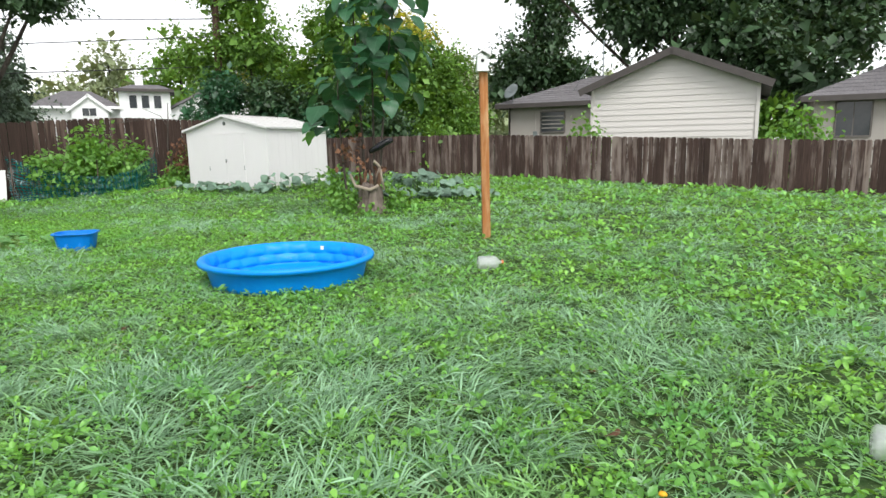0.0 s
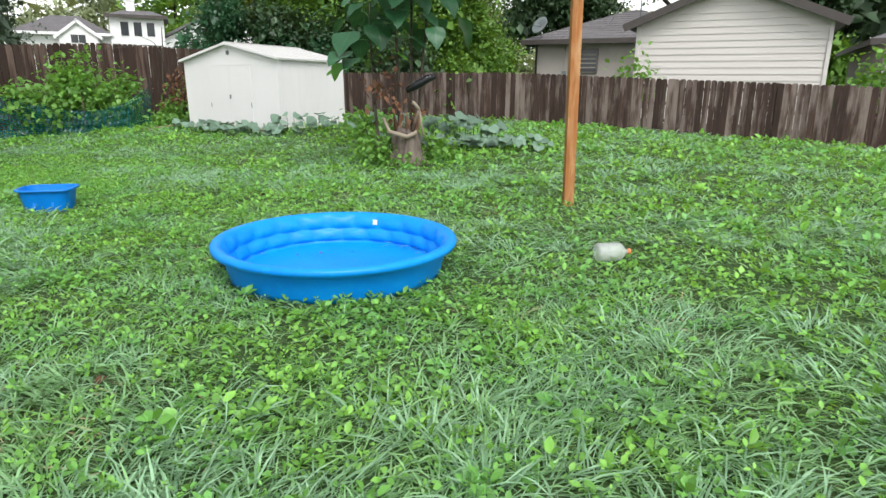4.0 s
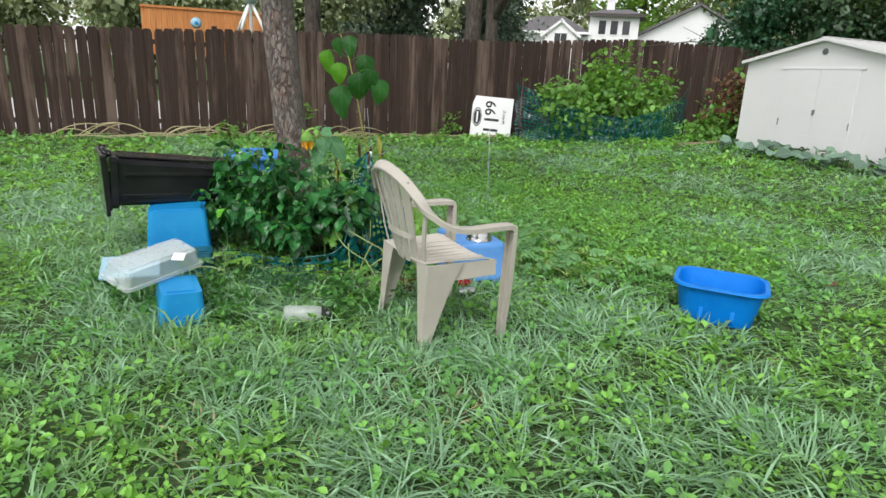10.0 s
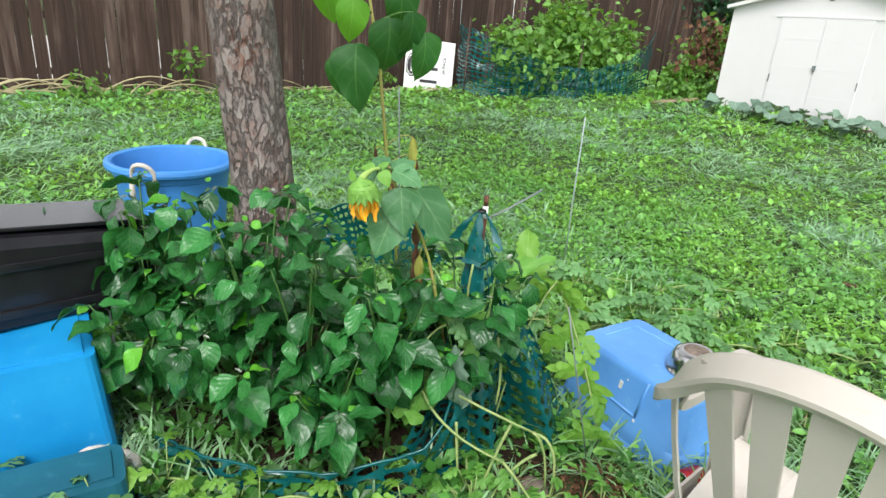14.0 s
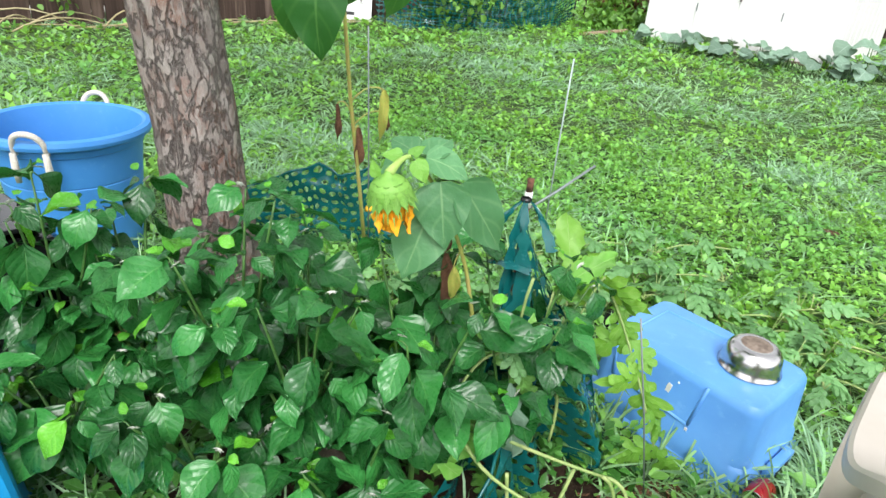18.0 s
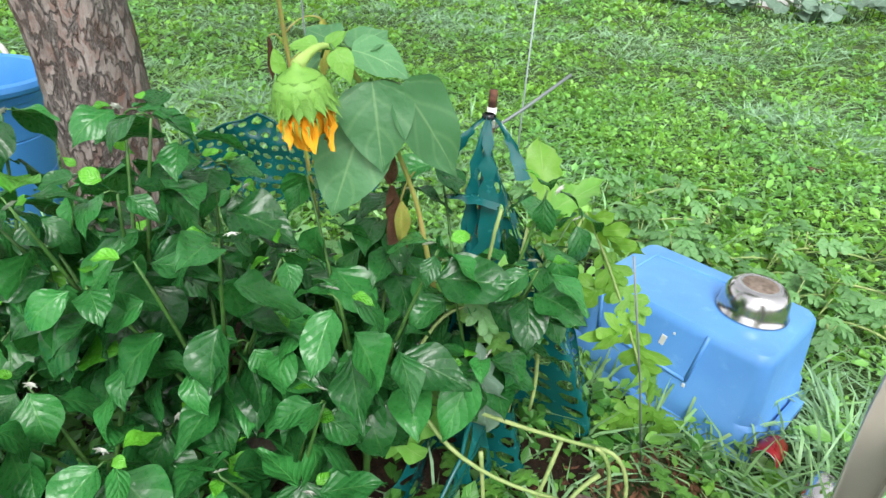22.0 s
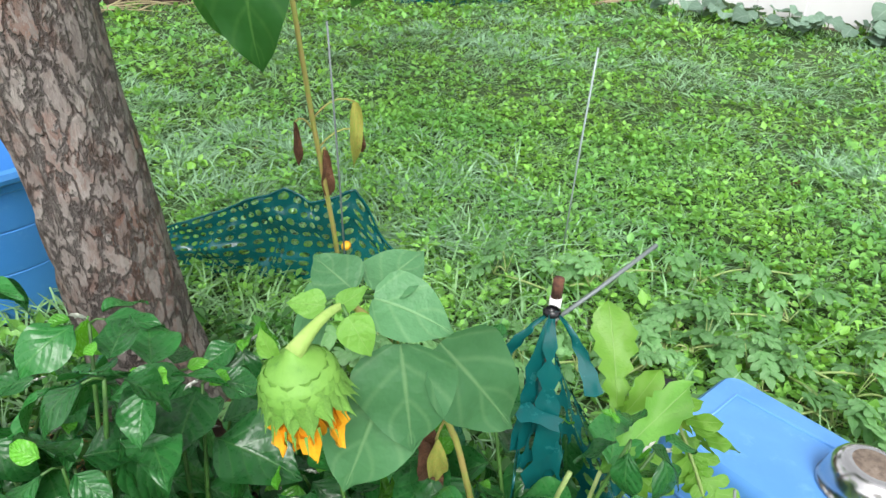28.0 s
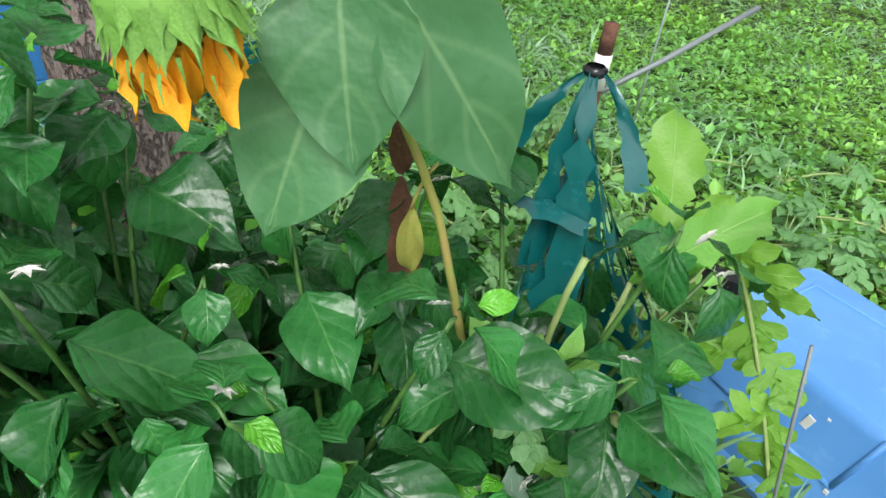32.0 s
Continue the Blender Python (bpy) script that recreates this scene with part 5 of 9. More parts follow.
def blue_tote():
    """An upturned storage tote, narrowing upward, with a rolled lip on the ground and a step in its sides."""
    o = thing("storage_tote", "light blue plastic storage tote standing upside down", "tote", pose(-6.76, 7.87, 0.0, 0, 0, -31))
    def ring(w, d, r, z, n=5):
        out = []
        for cx, cy, a0 in ((w - r, d - r, 0), (-w + r, d - r, 90), (-w + r, -d + r, 180), (w - r, -d + r, 270)):
            for k in range(n):
                a = radians(a0 + 90 * k / (n - 1))
                out.append(Vector((cx + r * math.cos(a), cy + r * math.sin(a), z)))
        return out
    W, D = 0.295, 0.205
    rows = [ring(W + 0.012, D + 0.012, 0.05, 0.0), ring(W + 0.014, D + 0.014, 0.05, 0.018), ring(W + 0.006, D + 0.006, 0.05, 0.026), ring(W - 0.004, D - 0.004, 0.05, 0.03), ring(W - 0.010, D - 0.010, 0.05, 0.085), ring(W - 0.018, D - 0.017, 0.05, 0.095), ring(W - 0.030, D - 0.029, 0.045, 0.268), ring(W - 0.034, D - 0.033, 0.043, 0.286), ring(W - 0.044, D - 0.043, 0.036, 0.297), ring(W - 0.065, D - 0.062, 0.03, 0.3)]
    m_ = len(rows[0])
    v = [p for r in rows for p in r]
    f = []
    for i in range(len(rows) - 1):
        f += [(i * m_ + k, i * m_ + (k + 1) % m_, (i + 1) * m_ + (k + 1) % m_, (i + 1) * m_ + k) for k in range(m_)]
    f.append(tuple((len(rows) - 1) * m_ + k for k in range(m_)))
    part("shell", crisp(mesh_of("shell", v, f, smooth=True)), "tote", o)
    for sx in (-1, 1):
        h = part("handle", bx(0.03, 0.16, 0.05, bevel=0.01), "tote", o, m=pose(sx * (W + 0.012), 0, 0.05))
        # slot shade is a thin dark piece set on the handle
        part("grip_slot", bx(0.004, 0.1, 0.022, bevel=0.003), "shadow_gap", h, m=pose(sx * 0.0145, 0, -0.004))
    def face(z):
        return -D + 0.017 + (z - 0.095) * 0.07
    for x0, z0, x1, z1 in ((-0.215, 0.285, -0.195, 0.15), (-0.195, 0.15, 0.085, 0.135), (0.085, 0.135, 0.105, 0.285)):
        p, q = Vector((x0, face(z0), z0)), Vector((x1, face(z1), z1))
        part("moulded_rib", mesh_of("rib", *tube_data([p, p.lerp(q, 0.5), q], 0.0055, 8), smooth=True), "tote", o)
    part("top_rib", mesh_of("rib", *tube_data([(-0.2, -0.09, 0.3), (-0.2, 0.09, 0.3), (0.1, 0.11, 0.3)], 0.005, 8), smooth=True), "tote", o)
    part("paint_fleck", bx(0.015, 0.002, 0.038, bevel=0.0006), "white", o, "white paint fleck", m=pose(-0.005, face(0.215) - 0.0012, 0.215, 4, 10, 0))
    part("paint_fleck", bx(0.009, 0.002, 0.012, bevel=0.0006), "white", o, m=pose(0.085, face(0.12) - 0.0012, 0.12, 4, 0, 0))
    part("paint_fleck", bx(0.006, 0.002, 0.006, bevel=0.0006), "white", o, m=pose(0.02, face(0.25) - 0.0012, 0.25, 4, 0, 0))
    return o


blue_tote()
bowl = thing("dog_bowl", "dented stainless steel bowl upturned on the blue tote", "bowl", pose(-6.64, 7.82, 0.3005, 0, 0, 0))
part("shell", lathe("shell", [(0.09, 0.0), (0.094, 0.001), (0.094, 0.005), (0.09, 0.008), (0.087, 0.03), (0.082, 0.055), (0.072, 0.074), (0.058, 0.083), (0.05, 0.083), (0.0, 0.078)], 40), "steel", bowl)
part("dried_mud", lathe("mud", [(0.052, 0.0), (0.04, 0.004), (0.0, 0.005)], 18), "dirt", bowl, "dried brown mud on its base", m=pose(0, 0, 0.0805))


def drink_can(x, y, rx, rz, mt, label, z=0.034):
    o = thing("drink_can", label, "can", pose(x, y, z, rx, 0, rz))
    part("body", lathe("body", [(0.024, 0.0), (0.028, 0.004), (0.033, 0.012), (0.033, 0.1), (0.028, 0.113)], 28), mt, o, m=pose(0, 0, -0.06))
    part("lid", lathe("lid", [(0.0275, 0.112), (0.029, 0.117), (0.0265, 0.117), (0.025, 0.112), (0.0, 0.112)], 28), "steel", o, m=pose(0, 0, -0.06))
    part("base", lathe("base", [(0.0, 0.008), (0.02, 0.005), (0.024, 0.0), (0.0242, 0.002)], 28), "steel", o, m=pose(0, 0, -0.06))
    part("tab", bx(0.014, 0.022, 0.0015, bevel=0.0005), "steel", o, m=pose(0, 0.004, 0.0535))
    return o


drink_can(-6.565, 7.56, 78, -28, "can_red", "crushed red drink can lying by the blue tote", 0.05)
drink_can(-6.47, 7.47, 86, 150, "steel", "silver drink can lying in the grass", 0.036)


def yard_sign():
    """A printed board, turned on its side, that leans on the fence; the price reads upward."""
    o = thing("price_sign", "white printed price board standing sideways against the fence", "sign", pose(*yard(-18.22, 9.32, 0.46), -13, 0, YAW + 62) @ pose(0, 0, 0, 0, 3, 0))
    part("board", bx(0.93, 0.012, 0.92, bevel=0.002), "board", o)
    def text(body, x, z, size, sx=1.0):
        cu = bpy.data.curves.new("text", "FONT")
        cu.body, cu.size, cu.align_x, cu.align_y, cu.extrude = body, size, "CENTER", "CENTER", 0.0015
        cu.offset = size * 0.012
        tmp = bpy.data.objects.new("tmp", cu)
        me = bpy.data.meshes.new_from_object(tmp)
        bpy.data.objects.remove(tmp)
        t = part("lettering", me, "ink", o, "black printed price", m=Matrix(((0, -1, 0, x), (0, 0, -1, -0.0085), (1, 0, 0, z), (0, 0, 0, 1))))
        return t
    text("11", 0.02, -0.18, 0.47)
    text("99", -0.03, 0.2, 0.34)
    text("24 PACK", 0.28, 0.02, 0.085)
    e = part("emblem", lathe("emblem", [(0, 0), (0.15, 0), (0.15, 0.002), (0, 0.002)], 32), "ink", o, "black oval emblem", m=pose(-0.335, -0.0065, -0.02, 90) @ Matrix.Diagonal((0.7, 1.45, 1, 1)))
    part("emblem_ring", lathe("ring", [(0.118, 0), (0.132, 0), (0.132, 0.002), (0.118, 0.002)], 32), "board", e, m=pose(0, 0, 0.0015))
    part("emblem_bar", bx(0.05, 0.17, 0.002), "board", e, m=pose(0, 0, 0.003))
    return o


yard_sign()

# ---- the garden bed and what stands round it ----
def mound():
    n, rings = 40, 8
    v, f = [Vector((0, 0, 0.07))], []
    for j in range(1, rings + 1):
        t = j / rings
        for k in range(n):
            a = 2 * math.pi * k / n
            r = 1 + 0.12 * noise.noise((math.cos(a) * 2, math.sin(a) * 2, 3))
            x, y = 0.98 * t * r * math.cos(a), 0.66 * t * r * math.sin(a)
            v.append(Vector((x, y, 0.07 * (1 - t ** 3) - 0.03 * (t > 0.99) + 0.022 * noise.noise((x * 7, y * 7, 1)))))
    for k in range(n):
        f.append((0, 1 + k, 1 + (k + 1) % n))
    for j in range(rings - 1):
        for k in range(n):
            a, b = 1 + j * n + k, 1 + j * n + (k + 1) % n
            f.append((a, a + n, b + n, b))
    return mesh_of("bed", v, f, smooth=True)


single("garden_bed", mound(), "bed", "low mound of dark bare garden soil under the plants", "garden bed", pose(-7.875, 7.305, 0, 0, 0, 8), kind="structure")

# the pine trunk
def pine():
    o = thing("pine_tree", "pine trunk with flaking grey and reddish bark", "tree", pose(-8.44, 7.63, 0))
    axis = [(0.0, 0.06, -0.05), (0.0, 0.03, 0.08), (0, 0, 0.3), (0, -0.05, 0.8), (-0.03, -0.12, 1.6), (-0.05, -0.2, 2.6), (-0.06, -0.3, 4.2), (-0.05, -0.3, 6.5), (0, -0.2, 9)]
    rad = [0.2, 0.165, 0.14, 0.128, 0.122, 0.118, 0.11, 0.09, 0.03]
    pts, rr = [], []
    for i in range(len(axis) - 1):
        k = 10 if axis[i][2] < 1.6 else 6
        for j in range(k):
            t = j / k
            pts.append(Vector(axis[i]).lerp(Vector(axis[i + 1]), t))
            rr.append(rad[i] + (rad[i + 1] - rad[i]) * t)
    v, f = tube_data(pts, rr, 40)
    c = [pts[min(i // 40, len(pts) - 1)] for i in range(len(v))]
    out = []
    for p, q in zip(v, c):
        d = p - q
        r = d.length
        a = math.atan2(d.y, d.x)
        plate = noise.cell((math.cos(a) * 4.5 + 5, math.sin(a) * 4.5 + 5, p.z * 5.5)) * 0.006
        k = 1 + (0.05 * noise.noise((d.x * 9, d.y * 9, p.z * 2.2)) + 0.055 * noise.noise((d.x * 30, d.y * 30, p.z * 8)) + plate / max(r, 0.05))
        out.append(q + d * k)
    part("trunk", mesh_of("trunk", out, f, smooth=True), "bark", o)
    heads = [(Vector((math.cos(a) * r, math.sin(a) * r - 0.3, z)), (0.9, 0.9, 0.6)) for a, r, z in ((0.4, 1.5, 6.6), (1.7, 1.4, 7.0), (2.9, 1.6, 6.4), (4.1, 1.4, 7.2), (5.3, 1.5, 6.7), (0.5, 0.4, 8.6), (3.4, 0.8, 8.0))]
    for c, r in heads:
        part("limb", tube("limb", limb_path((-0.05, -0.3, c.z - 0.8), c), [0.05, 0.045, 0.04, 0.03, 0.025, 0.02, 0.01], 7), "bark_far", o)
    part("crown", crown_mesh("crown", [(np.array(c), r) for c, r in heads], 5000, 0.14), "spruce", o)
    s = part("strap", lathe("strap", [(0.124, -0.035), (0.136, -0.035), (0.136, 0.035), (0.124, 0.035)], 24), "bin", o, "black strap round the trunk", m=pose(-0.04, -0.155, 1.98, 4, 9, 0))
    part("buckle", bx(0.07, 0.05, 0.09, bevel=0.008), "bin", s, m=pose(0.11, -0.09, 0))
    bxo = part("feeder_box", bx(0.2, 0.17, 0.34, bevel=0.012), "rod_pale", o, "pale grey plastic box strapped to the trunk", m=pose(0.2, 0.1, 2.16, 0, 3, 20))
    part("box_lid", bx(0.22, 0.19, 0.025, bevel=0.006), "bin", bxo, m=pose(0, 0, -0.13))
    return o


pine()


def rope_bucket():
    R, H = 0.335, 0.58
    o = thing("rope_bucket", "large blue plastic tub with white rope handles", "bucket", pose(-9.42, 7.93, 0.0, 0, 0, -64) @ Matrix.Diagonal((0.96, 0.96, 1, 1)))
    prof = [(0.0, 0.0), (0.24, 0.0), (0.255, 0.012), (0.27, 0.2), (0.267, 0.203), (0.267, 0.207), (0.271, 0.21), (0.286, 0.36), (0.283, 0.363), (0.283, 0.367), (0.287, 0.37), (0.302, 0.5), (0.31, 0.505), (0.315, 0.53), (0.345, 0.545), (0.35, 0.56), (0.345, 0.578), (0.325, 0.584), (0.308, 0.576), (0.3, 0.54), (0.245, 0.02), (0.0, 0.014)]
    part("shell", crisp(lathe("shell", prof, 48), 20), "bucket", o)
    for sx in (-1, 1):
        pts = [Vector((sx * (0.33 + 0.03 * math.sin(math.pi * t)), -0.06 * math.cos(math.pi * t), 0.53 + 0.09 * math.sin(math.pi * t) ** 0.6)) for t in [i / 14 for i in range(15)]]
        h = part("rope_handle", tube("rope_handle", pts, 0.012, 8), "rope", o, "white rope handle")
        for sy in (-1, 1):
            part("rope_end", tube("rope_end", [(sx * 0.345, sy * 0.06, 0.54), (sx * 0.342, sy * 0.062, 0.47), (sx * 0.335, sy * 0.064, 0.42)], [0.012, 0.015, 0.011], 8), "rope", h)
    return o


rope_bucket()


def wheelie_bin():
    """A black household bin that lies on its back on an upturned tote, lid towards the lawn."""
    o = thing("wheelie_bin", "black plastic wheeled bin lying on its side", "bin", pose(-8.84, 6.24, 0.40, -3.0, 0, 72 - 90) @ Matrix.Diagonal((0.9, 0.92, 0.9, 1)))
    # local y: from the lid to the base; x across; z up
    def sec(y, w, z0, z1):
        c = 0.03
        return [Vector(p) for p in ((-w + c, y, z0), (w - c, y, z0), (w, y, z0 + c), (w, y, z1 - c), (w - c, y, z1), (-w + c, y, z1), (-w, y, z1 - c), (-w, y, z0 + c))]
    rows = [sec(0.0, 0.255, 0.0, 0.40), sec(0.05, 0.255, 0.0, 0.40), sec(0.055, 0.235, 0.018, 0.385), sec(0.5, 0.215, 0.02, 0.36), sec(0.93, 0.195, 0.02, 0.33), sec(0.96, 0.17, 0.04, 0.31)]
    v = [p for r in rows for p in r]
    f = [(k + i * 8, (k + 1) % 8 + i * 8, (k + 1) % 8 + (i + 1) * 8, k + (i + 1) * 8) for i in range(len(rows) - 1) for k in range(8)] + [tuple(range(8)), tuple(40 + k for k in range(7, -1, -1))]
    part("body", mesh_of("body", v, f), "bin", o)
    for z in (0.1, 0.27):
        part("side_rib", bx(0.012, 0.8, 0.03, bevel=0.004), "bin", o, m=pose(0.222, 0.5, z, 0, 0, 2.2))
    part("top_rib", bx(0.3, 0.86, 0.014, bevel=0.004), "bin", o, m=pose(0, 0.5, 0.378, -2.8))
    lid = part("lid", bx(0.53, 0.045, 0.44, bevel=0.018), "bin", o, m=pose(0, -0.03, 0.205, 4, 0, 0))
    part("lid_rim", bx(0.54, 0.03, 0.05, bevel=0.01), "bin", lid, m=pose(0, -0.01, -0.235))
    part("hinge_bar", tube("hinge", [(-0.24, 0.0, 0.425), (0.24, 0.0, 0.425)], 0.016, 10), "bin", o)
    part("handle_bar", tube("handle", [(-0.2, -0.01, 0.40), (-0.2, -0.03, 0.44), (0.2, -0.03, 0.44), (0.2, -0.01, 0.40)], 0.015, 8), "bin", o)
    for sx in (-1, 1):
        w = part("wheel", lathe("wheel", [(0.0, -0.02), (0.03, -0.025), (0.08, -0.02), (0.1, -0.024), (0.1, 0.024), (0.08, 0.02), (0.03, 0.025), (0.0, 0.02)], 24), "bin", o, m=pose(sx * 0.17, 0.92, 0.06, 0, 90, 0))
        part("hub", lathe("hub", [(0, -0.03), (0.02, -0.03), (0.02, 0.03), (0, 0.03)], 12), "rod", w)
    part("axle", tube("axle", [(-0.17, 0.92, 0.06), (0.17, 0.92, 0.06)], 0.01, 8), "rod", o)
    return o


wheelie_bin()


def box_shell(w, d, h, taper, t=0.006, lip=0.012, r=0.03):
    """An open box with rounded corners, thin walls and a lip; opening upward."""
    def ring(w, d, z):
        out = []
        for cx, cy, a0 in ((w - r, d - r, 0), (-w + r, d - r, 90), (-w + r, -d + r, 180), (w - r, -d + r, 270)):
            for k in range(4):
                a = radians(a0 + 30 * k)
                out.append(Vector((cx + r * math.cos(a), cy + r * math.sin(a), z)))
        return out
    rows = [ring(w - taper, d - taper, 0), ring(w, d, h - 0.02), ring(w + lip, d + lip, h - 0.018), ring(w + lip, d + lip, h), ring(w - t, d - t, h), ring(w - taper - t, d - taper - t, t)]
    n = 16
    v = [p for q in rows for p in q]
    f = [tuple(range(n - 1, -1, -1))] + [(i * n + k, i * n + (k + 1) % n, (i + 1) * n + (k + 1) % n, (i + 1) * n + k) for i in range(5) for k in range(n)] + [tuple(5 * n + k for k in range(n))]
    return mesh_of("shell", v, f)


def plastic_box(label, m, w, d, h, mt, taper=0.03, name="storage_box"):
    o = thing(name, label, "box", m)
    part("shell", box_shell(w, d, h, taper), mt, o)
    part("foot_rim", bx(2 * (w - taper) - 0.06, 2 * (d - taper) - 0.06, 0.006, bevel=0.002), mt, o, m=pose(0, 0, -0.003))
    for sx in (-1, 1):
        part("handle", bx(0.022, d * 0.7, 0.03, bevel=0.006), mt, o, m=pose(sx * (w + 0.014), 0, h - 0.03))
    return o


plastic_box("azure blue plastic tote upside down under the bin", pose(-8.56, 6.62, 0.40, 180, 0, -30), 0.32, 0.22, 0.39, "azure", name="storage_tote")
plastic_box("small azure blue box upside down in the weeds", pose(-7.42, 6.0, 0.2, 178, 2, -22), 0.165, 0.125, 0.19, "azure", 0.02)
plastic_box("shallow clear plastic bin, muddy, lying across a blue box", pose(-7.6, 5.95, 0.345, 0, 0, 98) @ pose(0, 0, 0, 192, -5, 0), 0.24, 0.115, 0.10, "clear", 0.015)
lb = part("paper_label", bx(0.07, 0.002, 0.06), "white", None, "white shipping label", m=pose(-7.48, 6.04, 0.345, -62, 0, 42))
tagged(lb, "small white paper label on the clear bin", "label")
single("box_lid", bx(0.34, 0.24, 0.02, bevel=0.008, m=None), "lid_pale", "pale blue plastic lid lying tilted in the weeds", "lid", pose(-8.02, 6.0, 0.16, 16, 0, 60))
plastic_box("dark teal plastic planter trough lying upside down", pose(-8.14, 6.34, 0.17, 180, 0, 58), 0.27, 0.11, 0.16, "teal", 0.02, "planter")
single("rope_coil", tube("coil", [Vector((0.16 * math.cos(a), 0.07 * math.sin(a), 0.02 + 0.004 * a)) for a in [i * 0.35 for i in range(30)]], 0.014, 7), "rope", "pale coil of rope beside the planter", "rope", pose(-8.2, 6.54, 0.02, 20, 0, 40))
jar = thing("plastic_jar", "clear plastic jar with a black cap lying in the grass", "jar", pose(-6.76, 6.525, 0.058, 90, 0, 136))
part("body", lathe("body", [(0.0, 0.004), (0.05, 0.0), (0.056, 0.01), (0.056, 0.17), (0.05, 0.2), (0.044, 0.21), (0.044, 0.22)], 24), "clear_dirty", jar, m=pose(0, 0, -0.24))
part("cap", lathe("cap", [(0.0, 0.0), (0.05, 0.0), (0.05, 0.065), (0.045, 0.07), (0.0, 0.07)], 24), "bin", jar, "black screw cap", m=pose(0, 0, -0.02 - 0.01))


def wire_cage():
    """A piece of green wire fencing, propped at a slant."""
    o = thing("wire_edging", "piece of green wire garden fencing propped in the weeds", "wire mesh", pose(-7.2, 6.52, 0.02, 0, 0, 44) @ pose(0, 0, 0, -48, 0, 0))
    for i in range(14):
        x = -0.195 + 0.03 * i
        part("wire", tube("wire", [(x, 0, 0.0), (x, 0.012 * math.sin(i), 0.14), (x, 0, 0.26)], 0.0026, 5), "cage", o)
    for j in range(9):
        z = 0.01 + 0.03 * j
        part("wire", tube("wire", [(-0.2, 0.004, z), (0, 0.012, z), (0.2, 0.004, z)], 0.0026, 5), "cage", o)
    return o


wire_cage()


def net_sheet(name, place, nu, nv, hole=0.66, seed=0):
    """A plastic mesh sheet: rows of oval holes between flat bands. place(u, v) gives the point."""
    rr = random.Random(seed)
    v, f, idx = [], [], {}
    def vert(a, b):
        key = (round(a, 5), round(b, 5))
        if key not in idx:
            idx[key] = len(v)
            v.append(place(a / nu, b / nv))
        return idx[key]
    h = hole / 2
    for i in range(nu):
        for j in range(nv):
            off = 0.0
            out = [(i, j), (i + 0.5, j), (i + 1, j), (i + 1, j + 0.5), (i + 1, j + 1), (i + 0.5, j + 1), (i, j + 1), (i, j + 0.5)]
            c = (i + 0.5, j + 0.5)
            inn = [(c[0] + h * 1.25 * math.cos(a), c[1] + h * 1.0 * math.sin(a)) for a in [radians(225 + 45 * k) for k in range(8)]]
            ring = [vert(*p) for p in out]
            core = [vert(*p) for p in inn]
            for k in range(8):
                f.append((ring[k], ring[(k + 1) % 8], core[(k + 1) % 8], core[k]))
    return mesh_of(name, v, f, smooth=True)


def net_run(line, tops, base=0.0, fold=0.03, seed=0):
    """A sheet stood along a line of plan points with given heights."""
    pts = [Vector(p) for p in line]
    acc = [0.0]
    for a, b in zip(pts, pts[1:]):
        acc.append(acc[-1] + (b - a).length)
    def place(u, v):
        d = u * acc[-1]
        k = max(0, min(len(pts) - 2, next((i for i in range(len(acc) - 1) if d <= acc[i + 1] + 1e-9), len(acc) - 2)))
        t = (d - acc[k]) / max(1e-6, acc[k + 1] - acc[k])
        t = min(1, max(0, t))
        p = pts[k].lerp(pts[k + 1], t)
        h = tops[k] * (1 - t) + tops[k + 1] * t - 0.05 * math.sin(math.pi * t) * (tops[k] > 0.4)
        n = noise.noise((u * 9 + seed, v * 3, seed))
        m_ = noise.noise((u * 23 + seed, v * 6, seed + 4))
        return Vector((p.x + fold * n + 0.3 * fold * m_, p.y + fold * 1.2 * n - 0.3 * fold * m_, base + gz(p.x, p.y) + h * (v + 0.05 * m_)))
    return place, acc[-1]


def netting(label, place, nu, nv, hole):
    """A mesh sheet with a thicker hem along its top edge."""
    o = thing("mesh_fence", label, "mesh fence", pose(0, 0, 0))
    part("mesh_panel", net_sheet("mesh_panel", place, nu, nv, hole), "net", o)
    part("hem", tube("hem", [place(i / (2 * nu), 1.0) for i in range(2 * nu + 1)], 0.005, 6), "net", o, "thick top hem")
    return o


pl, ln = net_run([(-9.2, 8.25, 0), (-8.85, 8.32, 0), (-8.5, 8.42, 0), (-8.25, 8.5, 0), (-8.05, 8.65, 0)], [0.12, 0.26, 0.42, 0.44, 0.12], fold=0.035, seed=2)
netting("sagging dark green plastic mesh fence round the bed", pl, 30, 9, 0.56)


def tent(u, v):
    """Mesh hung from the stake, falling in loose folds to the ground on the tote's side."""
    foot = Vector((-7.46, 7.10, 0.02)).lerp(Vector((-6.96, 7.62, 0.02)), u)
    head = Vector((-7.36 + 0.055 * u, 7.385 + 0.05 * u, 0.80 - 0.16 * abs(u - 0.45)))
    p = foot.lerp(head, v)
    out = (0.07 * math.sin(u * 17 + 2 * v) + 0.09 * noise.noise((u * 5, v * 3, 7))) * (1 - v) ** 0.7
    p += Vector((0.72, -0.69, 0.0)) * (out + 0.05 * math.sin(math.pi * v))
    p.z = max(0.012, p.z + 0.025 * noise.noise((u * 9, v * 9, 1)))
    return p


md = thing("mesh_drape", "torn dark green plastic mesh tied to a stake", "mesh fence", pose(0, 0, 0))
part("mesh_panel", net_sheet("mesh_panel", tent, 15, 15, 0.62), "net", md)


